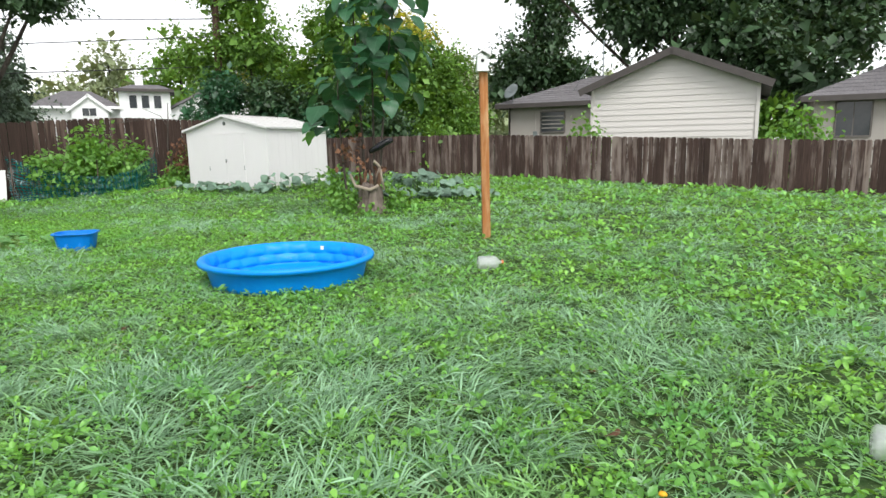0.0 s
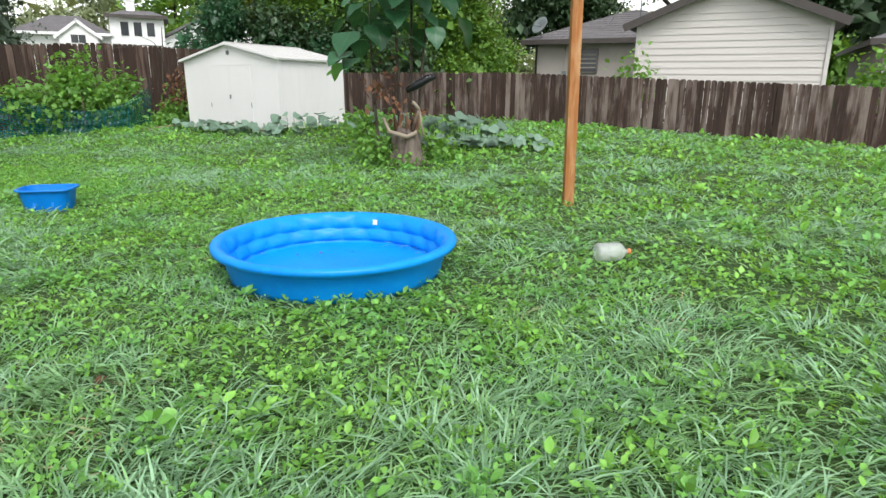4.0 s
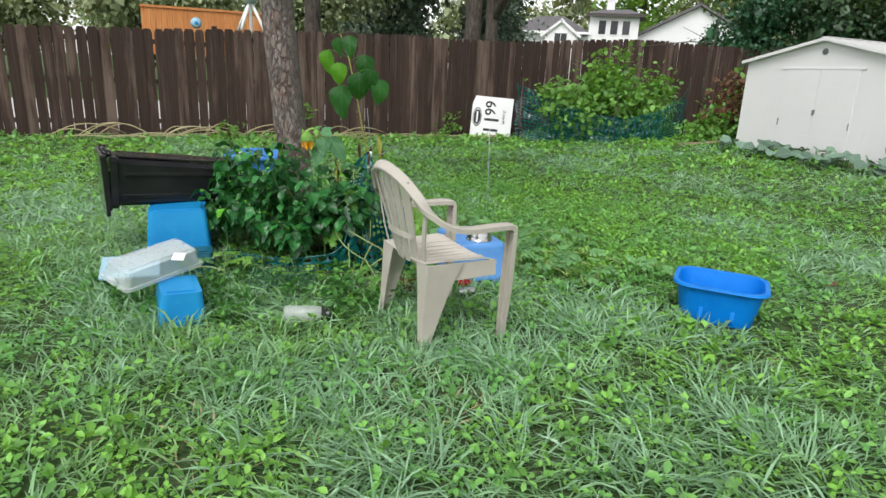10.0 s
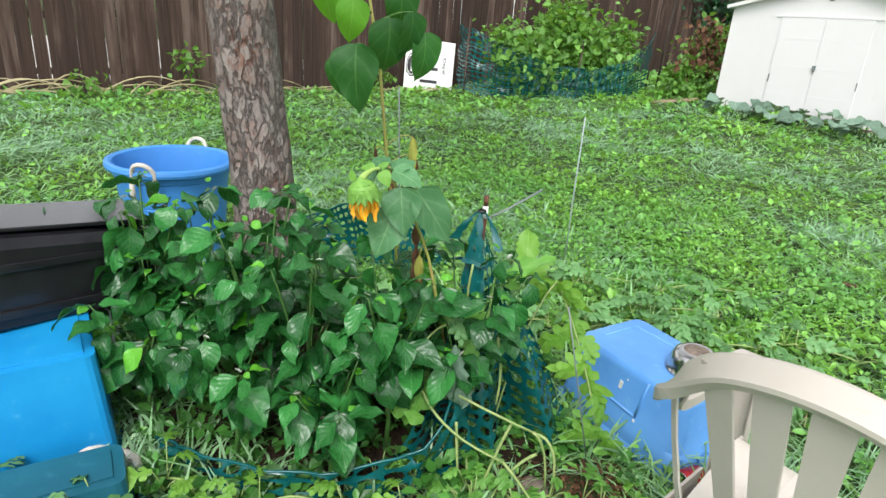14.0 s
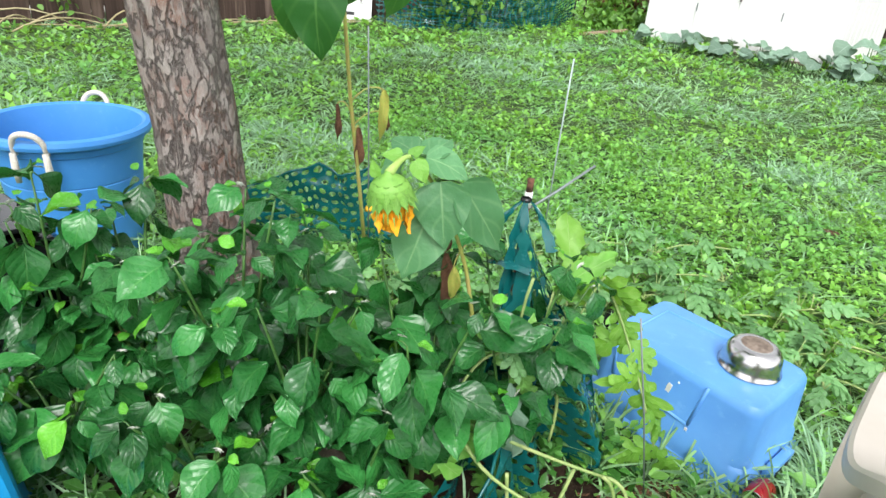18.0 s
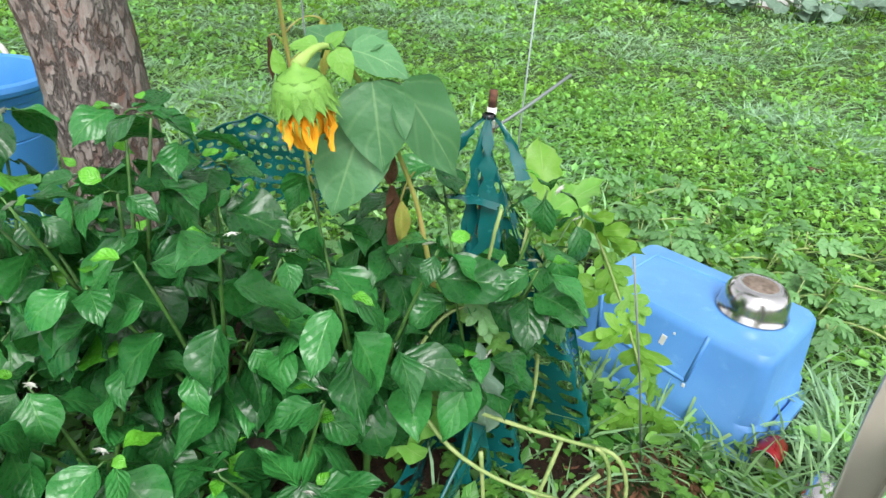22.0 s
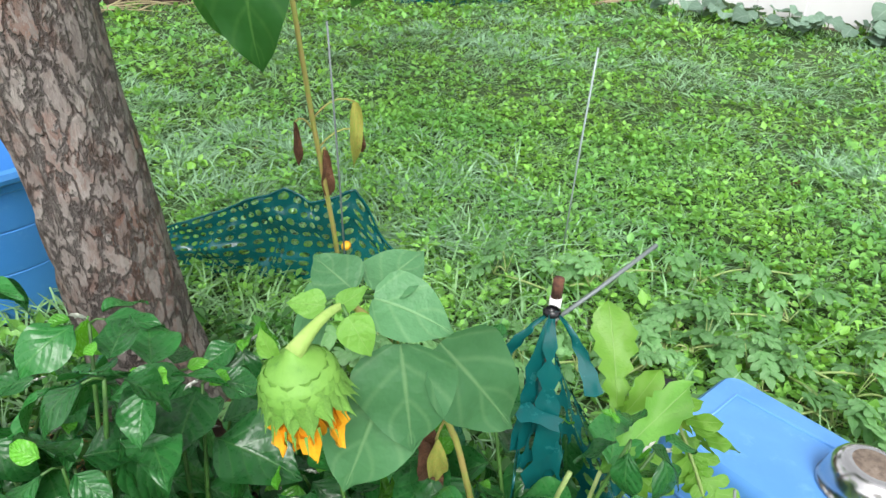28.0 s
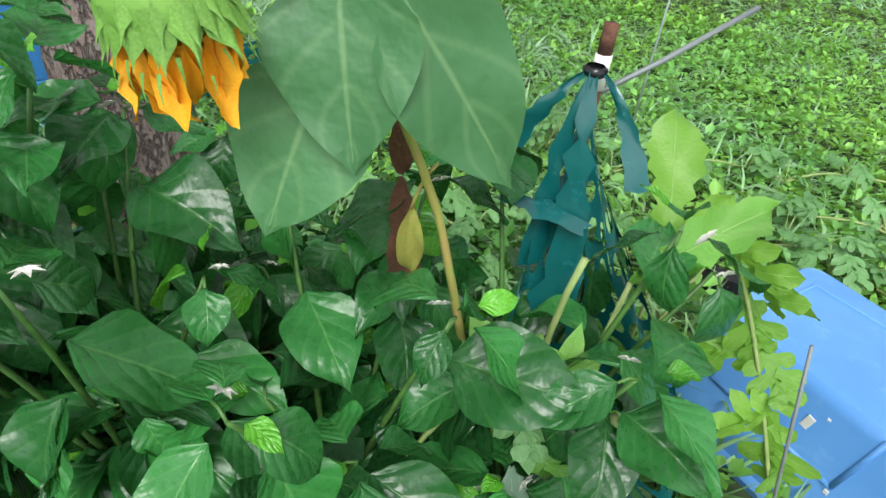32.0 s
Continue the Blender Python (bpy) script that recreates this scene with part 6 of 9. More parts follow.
def ribbon(pts, widths, twist, seed):
    """A torn strip of plastic: a narrow wavy band."""
    line = bez(*pts, 9)
    v, f = [], []
    for i, p in enumerate(line):
        t = i / 9
        w = (widths[0] + (widths[1] - widths[0]) * t) * (1 + 0.9 * noise.noise((t * 8, seed, 2)))
        a = twist[0] + (twist[1] - twist[0]) * t
        sd = Vector((math.cos(a), math.sin(a), 0.15 * math.sin(t * 5 + seed)))
        q = Vector((-sd.y, sd.x, 0)) * 0.006 * math.sin(t * 9 + seed)
        v += [p - sd * w, p + q, p + sd * w]
    for i in range(9):
        f += [(3 * i, 3 * i + 1, 3 * i + 4, 3 * i + 3), (3 * i + 1, 3 * i + 2, 3 * i + 5, 3 * i + 4)]
    return mesh_of("strip", v, f, smooth=True)


for k, (pts, wd, tw) in enumerate((
        (((-7.337, 7.38, 0.862), (-7.375, 7.36, 0.83), (-7.4, 7.34, 0.765)), (0.004, 0.020), (0.3, 0.9)),
        (((-7.333, 7.377, 0.862), (-7.325, 7.355, 0.80), (-7.305, 7.34, 0.66)), (0.005, 0.019), (0.5, 0.2)),
        (((-7.327, 7.385, 0.862), (-7.285, 7.37, 0.84), (-7.25, 7.355, 0.755)), (0.004, 0.015), (-0.4, 0.5)),
        (((-7.335, 7.375, 0.855), (-7.35, 7.355, 0.78), (-7.345, 7.34, 0.62)), (0.004, 0.017), (0.4, 0.7)),
        (((-7.305, 7.34, 0.70), (-7.3, 7.325, 0.62), (-7.315, 7.305, 0.5)), (0.017, 0.024), (0.2, 0.6)),
        (((-7.405, 7.34, 0.70), (-7.355, 7.32, 0.72), (-7.285, 7.33, 0.70)), (0.014, 0.016), (1.4, 1.5)))):
    part("strip", ribbon(pts, wd, tw, k), "net", md, "torn strip of green mesh")
part("tie", lathe("tie", [(0.010, -0.006), (0.014, -0.003), (0.014, 0.003), (0.010, 0.006)], 12), "bin", md, "black tie", m=pose(-7.335, 7.39, 0.858))
pl2, ln2 = net_run([(-7.225, 7.225, 0), (-7.295, 7.025, 0), (-7.495, 6.825, 0), (-7.775, 6.725, 0), (-8.075, 6.705, 0)], [0.5, 0.2, 0.16, 0.14, 0.12], fold=0.04, seed=9)
netting("collapsed dark green plastic mesh at the front of the bed", pl2, 16, 4, 0.7)

st = thing("garden_stake", "rusty iron stake with a white painted band", "stake", pose(-7.335, 7.415, -0.015))
part("shaft", tube("shaft", [(0, 0, 0), (0, 0, 0.845)], 0.008, 8), "rust", st)
part("band", tube("band", [(0, 0, 0.845), (0, 0, 0.885)], 0.0095, 10), "white", st, "white painted band")
part("tip", tube("tip", [(0, 0, 0.885), (0, 0, 0.918)], 0.0085, 8), "rust", st)
single("thin_rod", tube("rod", [(-7.345, 7.405, 0.815), (-7.28, 7.48, 0.858), (-7.204, 7.564, 0.917)], 0.0036, 7), "rod", "thin dark grey rod tied to the stake", "rod")
single("garden_rod", tube("rod", [(-7.50, 9.17, 0.0), (-7.497, 9.12, 0.5), (-7.49, 9.08, 0.95)], 0.0042, 7), "rod_pale", "thin pale green rod stuck in the lawn", "rod")
single("garden_rod", tube("rod", [(-8.16, 8.3, 0.0), (-8.14, 8.22, 0.6), (-8.11, 8.12, 1.1)], 0.0032, 7), "rod", "thin dark rod beside the tall sunflower", "rod")
single("garden_rod", tube("rod", [(-8.495, 6.885, 0.0), (-8.495, 6.875, 0.45)], 0.004, 8), "rod_pale", "grey plastic rod among the pepper plants", "rod")

# ---- leaves and plants of the bed ----
PEP = (0.02, 0.40, 0.72, 0.91, 1.0, 1.0, 0.95, 0.86, 0.73, 0.56, 0.36, 0.15, 0.0)
HEART = (0.30, 0.76, 0.94, 1.0, 0.99, 0.94, 0.86, 0.76, 0.64, 0.50, 0.33, 0.14, 0.0)
ROUND = (0.3, 0.8, 0.98, 1.0, 0.97, 0.85, 0.62, 0.25, 0.0)
FINGER = (0.55, 0.55, 0.66, 0.86, 1.0, 0.98, 0.72, 0.0)


def lobed_leaf(seed, droop):
    """A melon leaf: a long middle lobe and three pairs of round-ended side lobes."""
    rr = random.Random(seed)
    verts, faces, uvs = [], [], []
    lobes = [(0.0, 0.0, 1.0, 0.125)]
    for t, L, w in ((0.10, 0.32, 0.095), (0.34, 0.42, 0.108), (0.62, 0.28, 0.095)):
        for sx in (-1, 1):
            lobes.append((t + rr.uniform(-0.04, 0.04), sx * radians(rr.uniform(46, 64)), L * rr.uniform(0.8, 1.2), w * rr.uniform(0.85, 1.15)))
            if L > 0.4:
                lobes.append((t + 0.14, sx * radians(rr.uniform(28, 40)), L * 0.62, w * 0.7))
    for i, (t, a, L, w) in enumerate(lobes):
        v, f, uv = leaf_grid(FINGER, L, w, fold=0.25, droop=0.3, wave=0.15, cols=1, seed=seed + i)
        o = len(verts)
        for x, y, z in v:
            X, Y = x * math.cos(a) + y * math.sin(a), -x * math.sin(a) + y * math.cos(a) + t
            verts.append((X, Y, z + 0.004 * (i % 5) - droop * Y * Y * 0.5 - 0.12 * abs(X) + 0.05 * math.sin(Y * 7 + seed) * abs(X)))
        uvs += uv
        faces += [tuple(k + o for k in q) for q in f]
    me = mesh_of("leaf", verts, faces, smooth=True)
    put_uv(me, uvs)
    return me


PEPPER = [leaf_mesh("leaf", PEP, 1.0, 0.285 + 0.02 * (i % 3), fold=(0.28, 0.1, 0.45, -0.12, 0.2)[i], droop=(0.3, 0.75, 0.5, 1.0, 0.12)[i], wave=0.16, cols=4, seed=i) for i in range(5)]
SUNL = [leaf_mesh("leaf", HEART, 1.0, 0.40, fold=0.14, droop=d, wave=0.07, cols=3, seed=9 + i) for i, d in enumerate((0.15, 0.45, 0.8))]
MEL = [lobed_leaf(20 + i, d) for i, d in enumerate((0.1, 0.4, 0.8))]
SQU = [leaf_mesh("leaf", ROUND, 1.0, 0.55, fold=0.22, droop=d, wave=0.1, seed=30 + i) for i, d in enumerate((0.15, 0.35, 0.6))]
DEAD = [leaf_mesh("leaf", (0.25, 0.4, 0.58, 0.62, 0.75, 0.8, 0.9, 0.82, 0.72, 0.5, 0.3, 0.0), 1.0, 0.11, fold=1.1, droop=0.3, wave=0.6, seed=40 + i) for i in range(2)]


def dyed(me, material):
    """The same leaf shape in another colour."""
    c = me.copy()
    c.materials.clear()
    c.materials.append(M[material])
    return c


SETS = {}


def leaf_set(shapes, material):
    key = (shapes[0].name, material)
    if key not in SETS:
        SETS[key] = [dyed(s, material) for s in shapes]
    return SETS[key]


def leaf_frame(base, tip, face=(0, 0, 1), wide=1.0):
    base, tip = Vector(base), Vector(tip)
    y = tip - base
    L = y.length
    y.normalize()
    x = y.cross(Vector(face))
    if x.length < 1e-4:
        x = y.cross(Vector((1, 0.3, 0)))
    x.normalize()
    z = x.cross(y)
    m = Matrix((x, y, z)).transposed().to_4x4()
    m.translation = base
    return m @ Matrix.Diagonal((L * wide, L, L, 1))


def put_leaf(o, me, base, tip, face=(0, 0, 1), wide=1.0, label=""):
    return part("leaf", me, None, o, label, m=leaf_frame(base, tip, face, wide))


def pepper_plant(x, y, h, n, seed, spread=0.2):
    rr = random.Random(seed)
    o = thing("pepper_plant", "bushy pepper plant with glossy dark green leaves and tiny white flowers", "plant", pose(x, y, 0.03), "pepper plants")
    hub = Vector((0, 0, h * 0.38))
    part("stem", tube("stem", [(0, 0, 0), (0.005, 0.003, h * 0.2), hub], [0.009, 0.008, 0.007], 7), "stem", o)
    leaves, young = leaf_set(PEPPER, "pepper"), leaf_set(PEPPER, "pepper_young")
    arms = max(5, n // 13)

    def spray(p, a, el, L, s):
        d = Vector((math.cos(a) * math.cos(el), math.sin(a) * math.cos(el), math.sin(el)))
        face = Vector((math.cos(a) * 0.35 + rr.gauss(0, 0.35), math.sin(a) * 0.35 + rr.gauss(0, 0.35), 1))
        start = p + d * 0.022 + Vector((0, 0, 0.008))
        put_leaf(o, rr.choice(s), start, start + d * L, face, rr.uniform(0.9, 1.2))
        return start
    for i in range(arms):
        a = 2 * math.pi * (i * 0.618 + rr.random() * 0.08)
        reach = spread * rr.uniform(0.35, 1.0)
        e = Vector((math.cos(a) * reach, math.sin(a) * reach, h * rr.uniform(0.58, 0.98)))
        path = bez(hub * rr.uniform(0.6, 1), hub.lerp(e, 0.45) + Vector((0, 0, 0.02)), e, 6)
        part("branch", tube("branch", path, [0.005, 0.0048, 0.0044, 0.004, 0.0035, 0.003, 0.002], 6), "stem", o)
        for k in range(4):
            st_ = spray(e, a + 1.57 * k + rr.gauss(0, 0.3), rr.gauss(-0.25, 0.3), rr.uniform(0.06, 0.115), leaves if rr.random() < 0.9 else young)
        part("leaf_stalk", tube("stalk", [e, (e + st_) / 2 + Vector((0, 0, 0.004)), st_], 0.0017, 5), "stem", o)
        spray(e, rr.uniform(0, 6.28), rr.uniform(0.2, 0.8), rr.uniform(0.025, 0.045), young)
        for k in range(7):
            p = path[rr.choice((2, 3, 4, 5))]
            spray(p, a + rr.gauss(0, 1.3), rr.gauss(-0.55, 0.35), rr.uniform(0.085, 0.15), leaves)
        if rr.random() < 0.6:
            c = e + Vector((rr.uniform(-0.02, 0.02), rr.uniform(-0.02, 0.02), 0.012))
            part("flower", STAR, "bud", o, "tiny white flower", m=pose(c.x, c.y, c.z, rr.uniform(110, 170), rr.uniform(-30, 30), rr.uniform(0, 90)))
    return o


def star_flower():
    v = [Vector((0, 0, 0.004))] + [Vector((r * math.cos(a), r * math.sin(a), 0.003 * (r > 0.007))) for a, r in [(math.pi * k / 6, 0.013 if k % 2 == 0 else 0.006) for k in range(12)]]
    return mesh_of("flower", v, [(0, 1 + k, 1 + (k + 1) % 12) for k in range(12)], smooth=True)


STAR = star_flower()
PLANTS = ((-7.475, 7.105, 0.76, 44), (-7.285, 7.225, 0.78, 38), (-7.715, 7.005, 0.77, 42), (-7.875, 6.985, 0.95, 44), (-8.175, 7.005, 0.80, 42), (-8.355, 6.945, 0.84, 40), (-7.995, 7.365, 0.62, 34), (-7.675, 7.305, 0.62, 36), (-7.495, 7.405, 0.56, 30), (-8.655, 6.925, 0.78, 30), (-7.875, 6.845, 0.55, 30), (-7.535, 6.885, 0.5, 28), (-8.235, 6.805, 0.6, 28), (-7.775, 7.525, 0.34, 22))
for i, (x, y, h, n) in enumerate(PLANTS):
    pepper_plant(x, y, h, int(n * 2.8), 100 + i, 0.2 if h > 0.55 else 0.16)


def drooping_sunflower():
    o = thing("sunflower", "sunflower with a bowed green head and drooping orange petals", "flower", pose(-7.325, 7.365, 0))
    B = Vector((-7.325, 7.365, 0))
    def P(x, y, z):
        return Vector((x, y, z)) - B
    stem = bez(P(-7.325, 7.365, 0), P(-7.37, 7.27, 0.45), P(-7.41, 7.205, 0.72), 6) + bez(P(-7.415, 7.20, 0.745), P(-7.46, 7.15, 0.93), P(-7.51, 7.085, 1.012), 6)
    part("stem", tube("stem", stem, [0.006] * 5 + [0.0052, 0.0046, 0.0046, 0.0044, 0.0042, 0.0042, 0.004, 0.004, 0.0038], 10), "stem_y", o)
    J = P(-7.516, 7.07, 1.018)
    C = P(-7.524, 7.003, 0.978)
    neck = bez(P(-7.51, 7.085, 1.012), C + Vector((0.012, 0.04, 0.062)), C + Vector((-0.002, -0.003, 0.027)), 8)
    part("neck", tube("neck", neck, [0.0038, 0.004, 0.0042, 0.0046, 0.005, 0.0056, 0.0066, 0.008, 0.010], 14), "neck", o, "pale green bent neck")
    # head: a bell hung face down, ringed by short pointed sepals
    hd = part("head", lathe("head", [(0.0, 0.037), (0.007, 0.036), (0.009, 0.031), (0.016, 0.026), (0.028, 0.019), (0.038, 0.010), (0.0435, 0.0), (0.045, -0.012), (0.042, -0.026), (0.03, -0.032), (0.0, -0.034)], 28), "sepal", o, "green seed head", m=pose(*C, 8, -5, 0) @ Matrix.Diagonal((0.9, 0.9, 0.9, 1)))
    sep = leaf_mesh("sepal", (0.7, 1.0, 0.95, 0.6, 0.22, 0.08, 0.0), 1.0, 0.34, fold=-0.5, droop=-0.2)
    for row, (n, z, L) in enumerate(((14, 0.006, 0.036), (16, -0.004, 0.038), (15, -0.016, 0.032), (12, 0.017, 0.034))):
        for i in range(n):
            a = 2 * math.pi * (i + 0.5 * row + rng.uniform(-0.2, 0.2)) / n
            d = Vector((math.cos(a), math.sin(a), 0))
            base = d * ((0.0425, 0.0455, 0.0465, 0.034)[row]) + Vector((0, 0, z))
            tip = base + (d * rng.uniform(-0.05, 0.28) + Vector((0, 0, -1))).normalized() * L * rng.uniform(0.8, 1.15)
            part("sepal", sep, "sepal", hd, m=leaf_frame(base, tip, d))
    whisk = leaf_mesh("sepal_tip", (1.0, 0.8, 0.5, 0.25, 0.0), 1.0, 0.07, fold=0.2, droop=0.5)
    for i in range(26):
        a = 2 * math.pi * (i + rng.random()) / 26
        d = Vector((math.cos(a), math.sin(a), 0))
        base = d * 0.046 + Vector((0, 0, -0.045 + rng.uniform(-0.01, 0.01)))
        part("sepal_tip", whisk, "sepal", hd, m=leaf_frame(base, base + (d * rng.uniform(0.2, 1.1) + Vector((0, 0, -1))).normalized() * rng.uniform(0.016, 0.03), d))
    pet = [leaf_mesh("petal", (0.5, 0.9, 1.0, 0.85, 0.5, 0.1), 1.0, 0.2, fold=0.8, droop=dr, wave=0.3, seed=60 + i) for i, dr in enumerate((0.1, 0.4, -0.3))]
    for i in range(24):
        a = 2 * math.pi * (i + rng.random() * 0.5) / 24
        d = Vector((math.cos(a), math.sin(a), 0))
        base = d * 0.034 + Vector((0, 0, -0.032))
        long = 0.07 if math.cos(a - 5.4) > 0.2 else 0.045
        tip = base + (d * rng.uniform(-0.35, 0.1) + Vector((0, 0, -1))).normalized() * rng.uniform(0.75, 1.25) * long
        part("petal", pet[i % 3], "petal", hd, "withered orange petal", m=leaf_frame(base, tip, d))
    # small leaves at the head use the copy coloured as if lit
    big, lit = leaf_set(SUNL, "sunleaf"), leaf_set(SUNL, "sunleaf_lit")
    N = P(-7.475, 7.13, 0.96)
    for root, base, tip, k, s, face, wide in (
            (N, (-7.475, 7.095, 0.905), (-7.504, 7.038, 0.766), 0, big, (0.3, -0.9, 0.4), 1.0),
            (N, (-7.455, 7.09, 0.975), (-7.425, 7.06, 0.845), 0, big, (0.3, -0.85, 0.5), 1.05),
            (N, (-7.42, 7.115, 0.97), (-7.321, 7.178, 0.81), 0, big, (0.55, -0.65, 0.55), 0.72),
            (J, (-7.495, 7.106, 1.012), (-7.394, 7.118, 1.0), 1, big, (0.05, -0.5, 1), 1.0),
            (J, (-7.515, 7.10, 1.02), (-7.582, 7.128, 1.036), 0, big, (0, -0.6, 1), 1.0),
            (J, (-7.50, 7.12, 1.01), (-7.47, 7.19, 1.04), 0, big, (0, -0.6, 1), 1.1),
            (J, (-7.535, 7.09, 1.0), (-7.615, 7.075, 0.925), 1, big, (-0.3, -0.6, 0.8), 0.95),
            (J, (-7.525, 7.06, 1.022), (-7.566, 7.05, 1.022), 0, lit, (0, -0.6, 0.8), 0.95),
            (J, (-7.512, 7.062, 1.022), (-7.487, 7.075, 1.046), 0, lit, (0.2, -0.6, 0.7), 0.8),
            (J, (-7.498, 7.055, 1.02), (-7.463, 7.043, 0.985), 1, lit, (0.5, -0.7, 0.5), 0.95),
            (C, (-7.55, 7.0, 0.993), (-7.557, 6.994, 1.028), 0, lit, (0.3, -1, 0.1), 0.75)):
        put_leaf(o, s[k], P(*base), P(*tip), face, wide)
        part("leaf_stalk", tube("stalk", [root, (P(*base) + root) / 2 + Vector((0, 0, 0.006)), P(*base)], [0.003, 0.0022, 0.002], 6), "stem", o)
    for base, tip, wide in (((-7.472, 7.22, 0.83), (-7.47, 7.215, 0.75), 1.8), ((-7.467, 7.217, 0.76), (-7.45, 7.2, 0.67), 1.8), ((-7.46, 7.205, 0.72), (-7.435, 7.19, 0.615), 1.8), ((-7.45, 7.205, 0.69), (-7.45, 7.19, 0.60), 2.0)):
        put_leaf(o, dyed(DEAD[len(o.children) % 2], "dead"), P(*base), P(*tip), (0.3, -1, 0), wide, "crumpled dead brown leaf")
    put_leaf(o, dyed(PEPPER[2], "dead_y"), P(-7.44, 7.19, 0.75), P(-7.425, 7.17, 0.645), (0.5, -1, 0.2), 0.4, "yellow withering leaf")
    part("leaf_stalk", tube("stalk", bez(P(-7.42, 7.2, 0.8), P(-7.435, 7.195, 0.78), P(-7.44, 7.19, 0.745), 5), 0.002, 6), "stem_y", o)
    return o


drooping_sunflower()


def tall_sunflower():
    o = thing("sunflower", "tall young sunflower with hanging heart-shaped leaves", "flower", pose(-8.20, 8.36, 0))
    B = Vector((-8.20, 8.36, 0))
    line = [Vector(p) - B for p in ((-8.20, 8.36, 0), (-8.21, 8.29, 0.4), (-8.21, 8.19, 0.8), (-8.18, 8.06, 1.2), (-8.21, 8.0, 1.5), (-8.27, 7.98, 1.66), (-8.31, 7.98, 1.70))]
    part("stem", tube("stem", line, [0.0095, 0.0085, 0.008, 0.007, 0.006, 0.005, 0.003], 9), "stem_y", o)
    # dark, lit and plain greens: light and shade painted leaf by leaf
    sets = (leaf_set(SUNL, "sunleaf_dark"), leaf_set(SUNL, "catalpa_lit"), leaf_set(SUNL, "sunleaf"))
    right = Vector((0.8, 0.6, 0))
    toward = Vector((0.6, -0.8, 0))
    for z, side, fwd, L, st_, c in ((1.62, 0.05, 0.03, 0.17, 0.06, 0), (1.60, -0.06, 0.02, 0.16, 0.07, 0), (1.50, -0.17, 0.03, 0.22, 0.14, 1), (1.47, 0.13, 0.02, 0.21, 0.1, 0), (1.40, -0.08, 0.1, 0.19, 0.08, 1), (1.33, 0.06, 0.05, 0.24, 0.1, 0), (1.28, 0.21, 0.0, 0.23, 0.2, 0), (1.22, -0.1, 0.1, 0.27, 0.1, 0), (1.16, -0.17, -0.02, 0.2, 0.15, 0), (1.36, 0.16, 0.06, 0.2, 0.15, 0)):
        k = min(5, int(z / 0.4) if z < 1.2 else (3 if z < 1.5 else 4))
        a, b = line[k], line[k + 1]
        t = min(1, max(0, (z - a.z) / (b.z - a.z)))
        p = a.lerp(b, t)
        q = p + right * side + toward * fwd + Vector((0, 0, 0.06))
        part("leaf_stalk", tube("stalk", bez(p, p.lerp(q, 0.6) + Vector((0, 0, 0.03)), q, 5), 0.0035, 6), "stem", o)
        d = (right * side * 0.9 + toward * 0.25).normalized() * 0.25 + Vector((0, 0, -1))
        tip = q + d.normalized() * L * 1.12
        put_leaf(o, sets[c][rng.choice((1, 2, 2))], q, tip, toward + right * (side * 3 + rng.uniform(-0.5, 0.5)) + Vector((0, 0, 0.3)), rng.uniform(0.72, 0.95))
    # withered leaves low on the stem
    for z, dx, L, mt, wide in ((0.92, 0.13, 0.27, "dead_y", 0.2), (0.70, 0.135, 0.08, "dead", 1.4), (0.74, -0.06, 0.16, "dead", 0.9), (0.64, 0.015, 0.2, "dead", 1.1)):
        p = line[1].lerp(line[2], min(1, max(0, (z - 0.4) / 0.4)))
        q = p + right * dx + Vector((0, 0, 0.05))
        part("leaf_stalk", tube("stalk", bez(p, p.lerp(q, 0.5) + Vector((0, 0, 0.06)), q, 5), 0.003, 6), "stem_y", o)
        put_leaf(o, dyed(DEAD[0] if mt == "dead" else SUNL[1], mt), q, q + Vector((0.01, 0, -L)), toward, wide, "withered hanging leaf")
    bl = part("blossom", lathe("blossom", [(0.0, 0.01), (0.012, 0.012), (0.02, 0.004), (0.0, 0.0)], 10), "petal", o, "small orange blossom", m=pose(0.02, -0.03, 0.3, 40, 0, 0))
    return o


tall_sunflower()


def melon_plant(label, spots, size, mt, seed, lift=0.1):
    """Lobed leaves on pale vines."""
    rr = random.Random(seed)
    c = Vector(spots[0])
    o = thing("melon_vine", label, "plant", pose(c.x, c.y, 0), "melon vines")
    prev = None
    for s in spots:
        p = Vector(s) - Vector((c.x, c.y, 0))
        if prev is not None:
            part("vine", tube("vine", bez(prev, (prev + p) / 2 + Vector((rr.uniform(-0.05, 0.05), rr.uniform(-0.05, 0.05), 0.05)), p, 7), 0.0045, 7), "vine", o)
        prev = p
        for k in range(rr.choice((2, 3, 3))):
            a = rr.uniform(0, 6.28)
            L = size * rr.uniform(0.7, 1.2)
            st_ = p + Vector((math.cos(a) * 0.03, math.sin(a) * 0.03, rr.uniform(0.02, lift)))
            d = Vector((math.cos(a), math.sin(a), rr.uniform(-0.3, 0.4)))
            put_leaf(o, rr.choice(leaf_set(MEL, mt)), st_, st_ + d.normalized() * L, (rr.gauss(0, 0.2), rr.gauss(-0.15, 0.2), 1), rr.uniform(0.9, 1.2))
            part("leaf_stalk", tube("stalk", bez(p, (p + st_) / 2 + Vector((0, 0, 0.01)), st_, 4), 0.002, 5), "vine", o)
    return o


def trail(a, b, n, wob, z, seed):
    rr = random.Random(seed)
    out = []
    for i in range(n):
        t = i / (n - 1)
        x, y = a[0] + (b[0] - a[0]) * t + rr.uniform(-wob, wob), a[1] + (b[1] - a[1]) * t + rr.uniform(-wob, wob)
        out.append((x, y, gz(x, y) + z + rr.uniform(0, 0.03)))
    return out


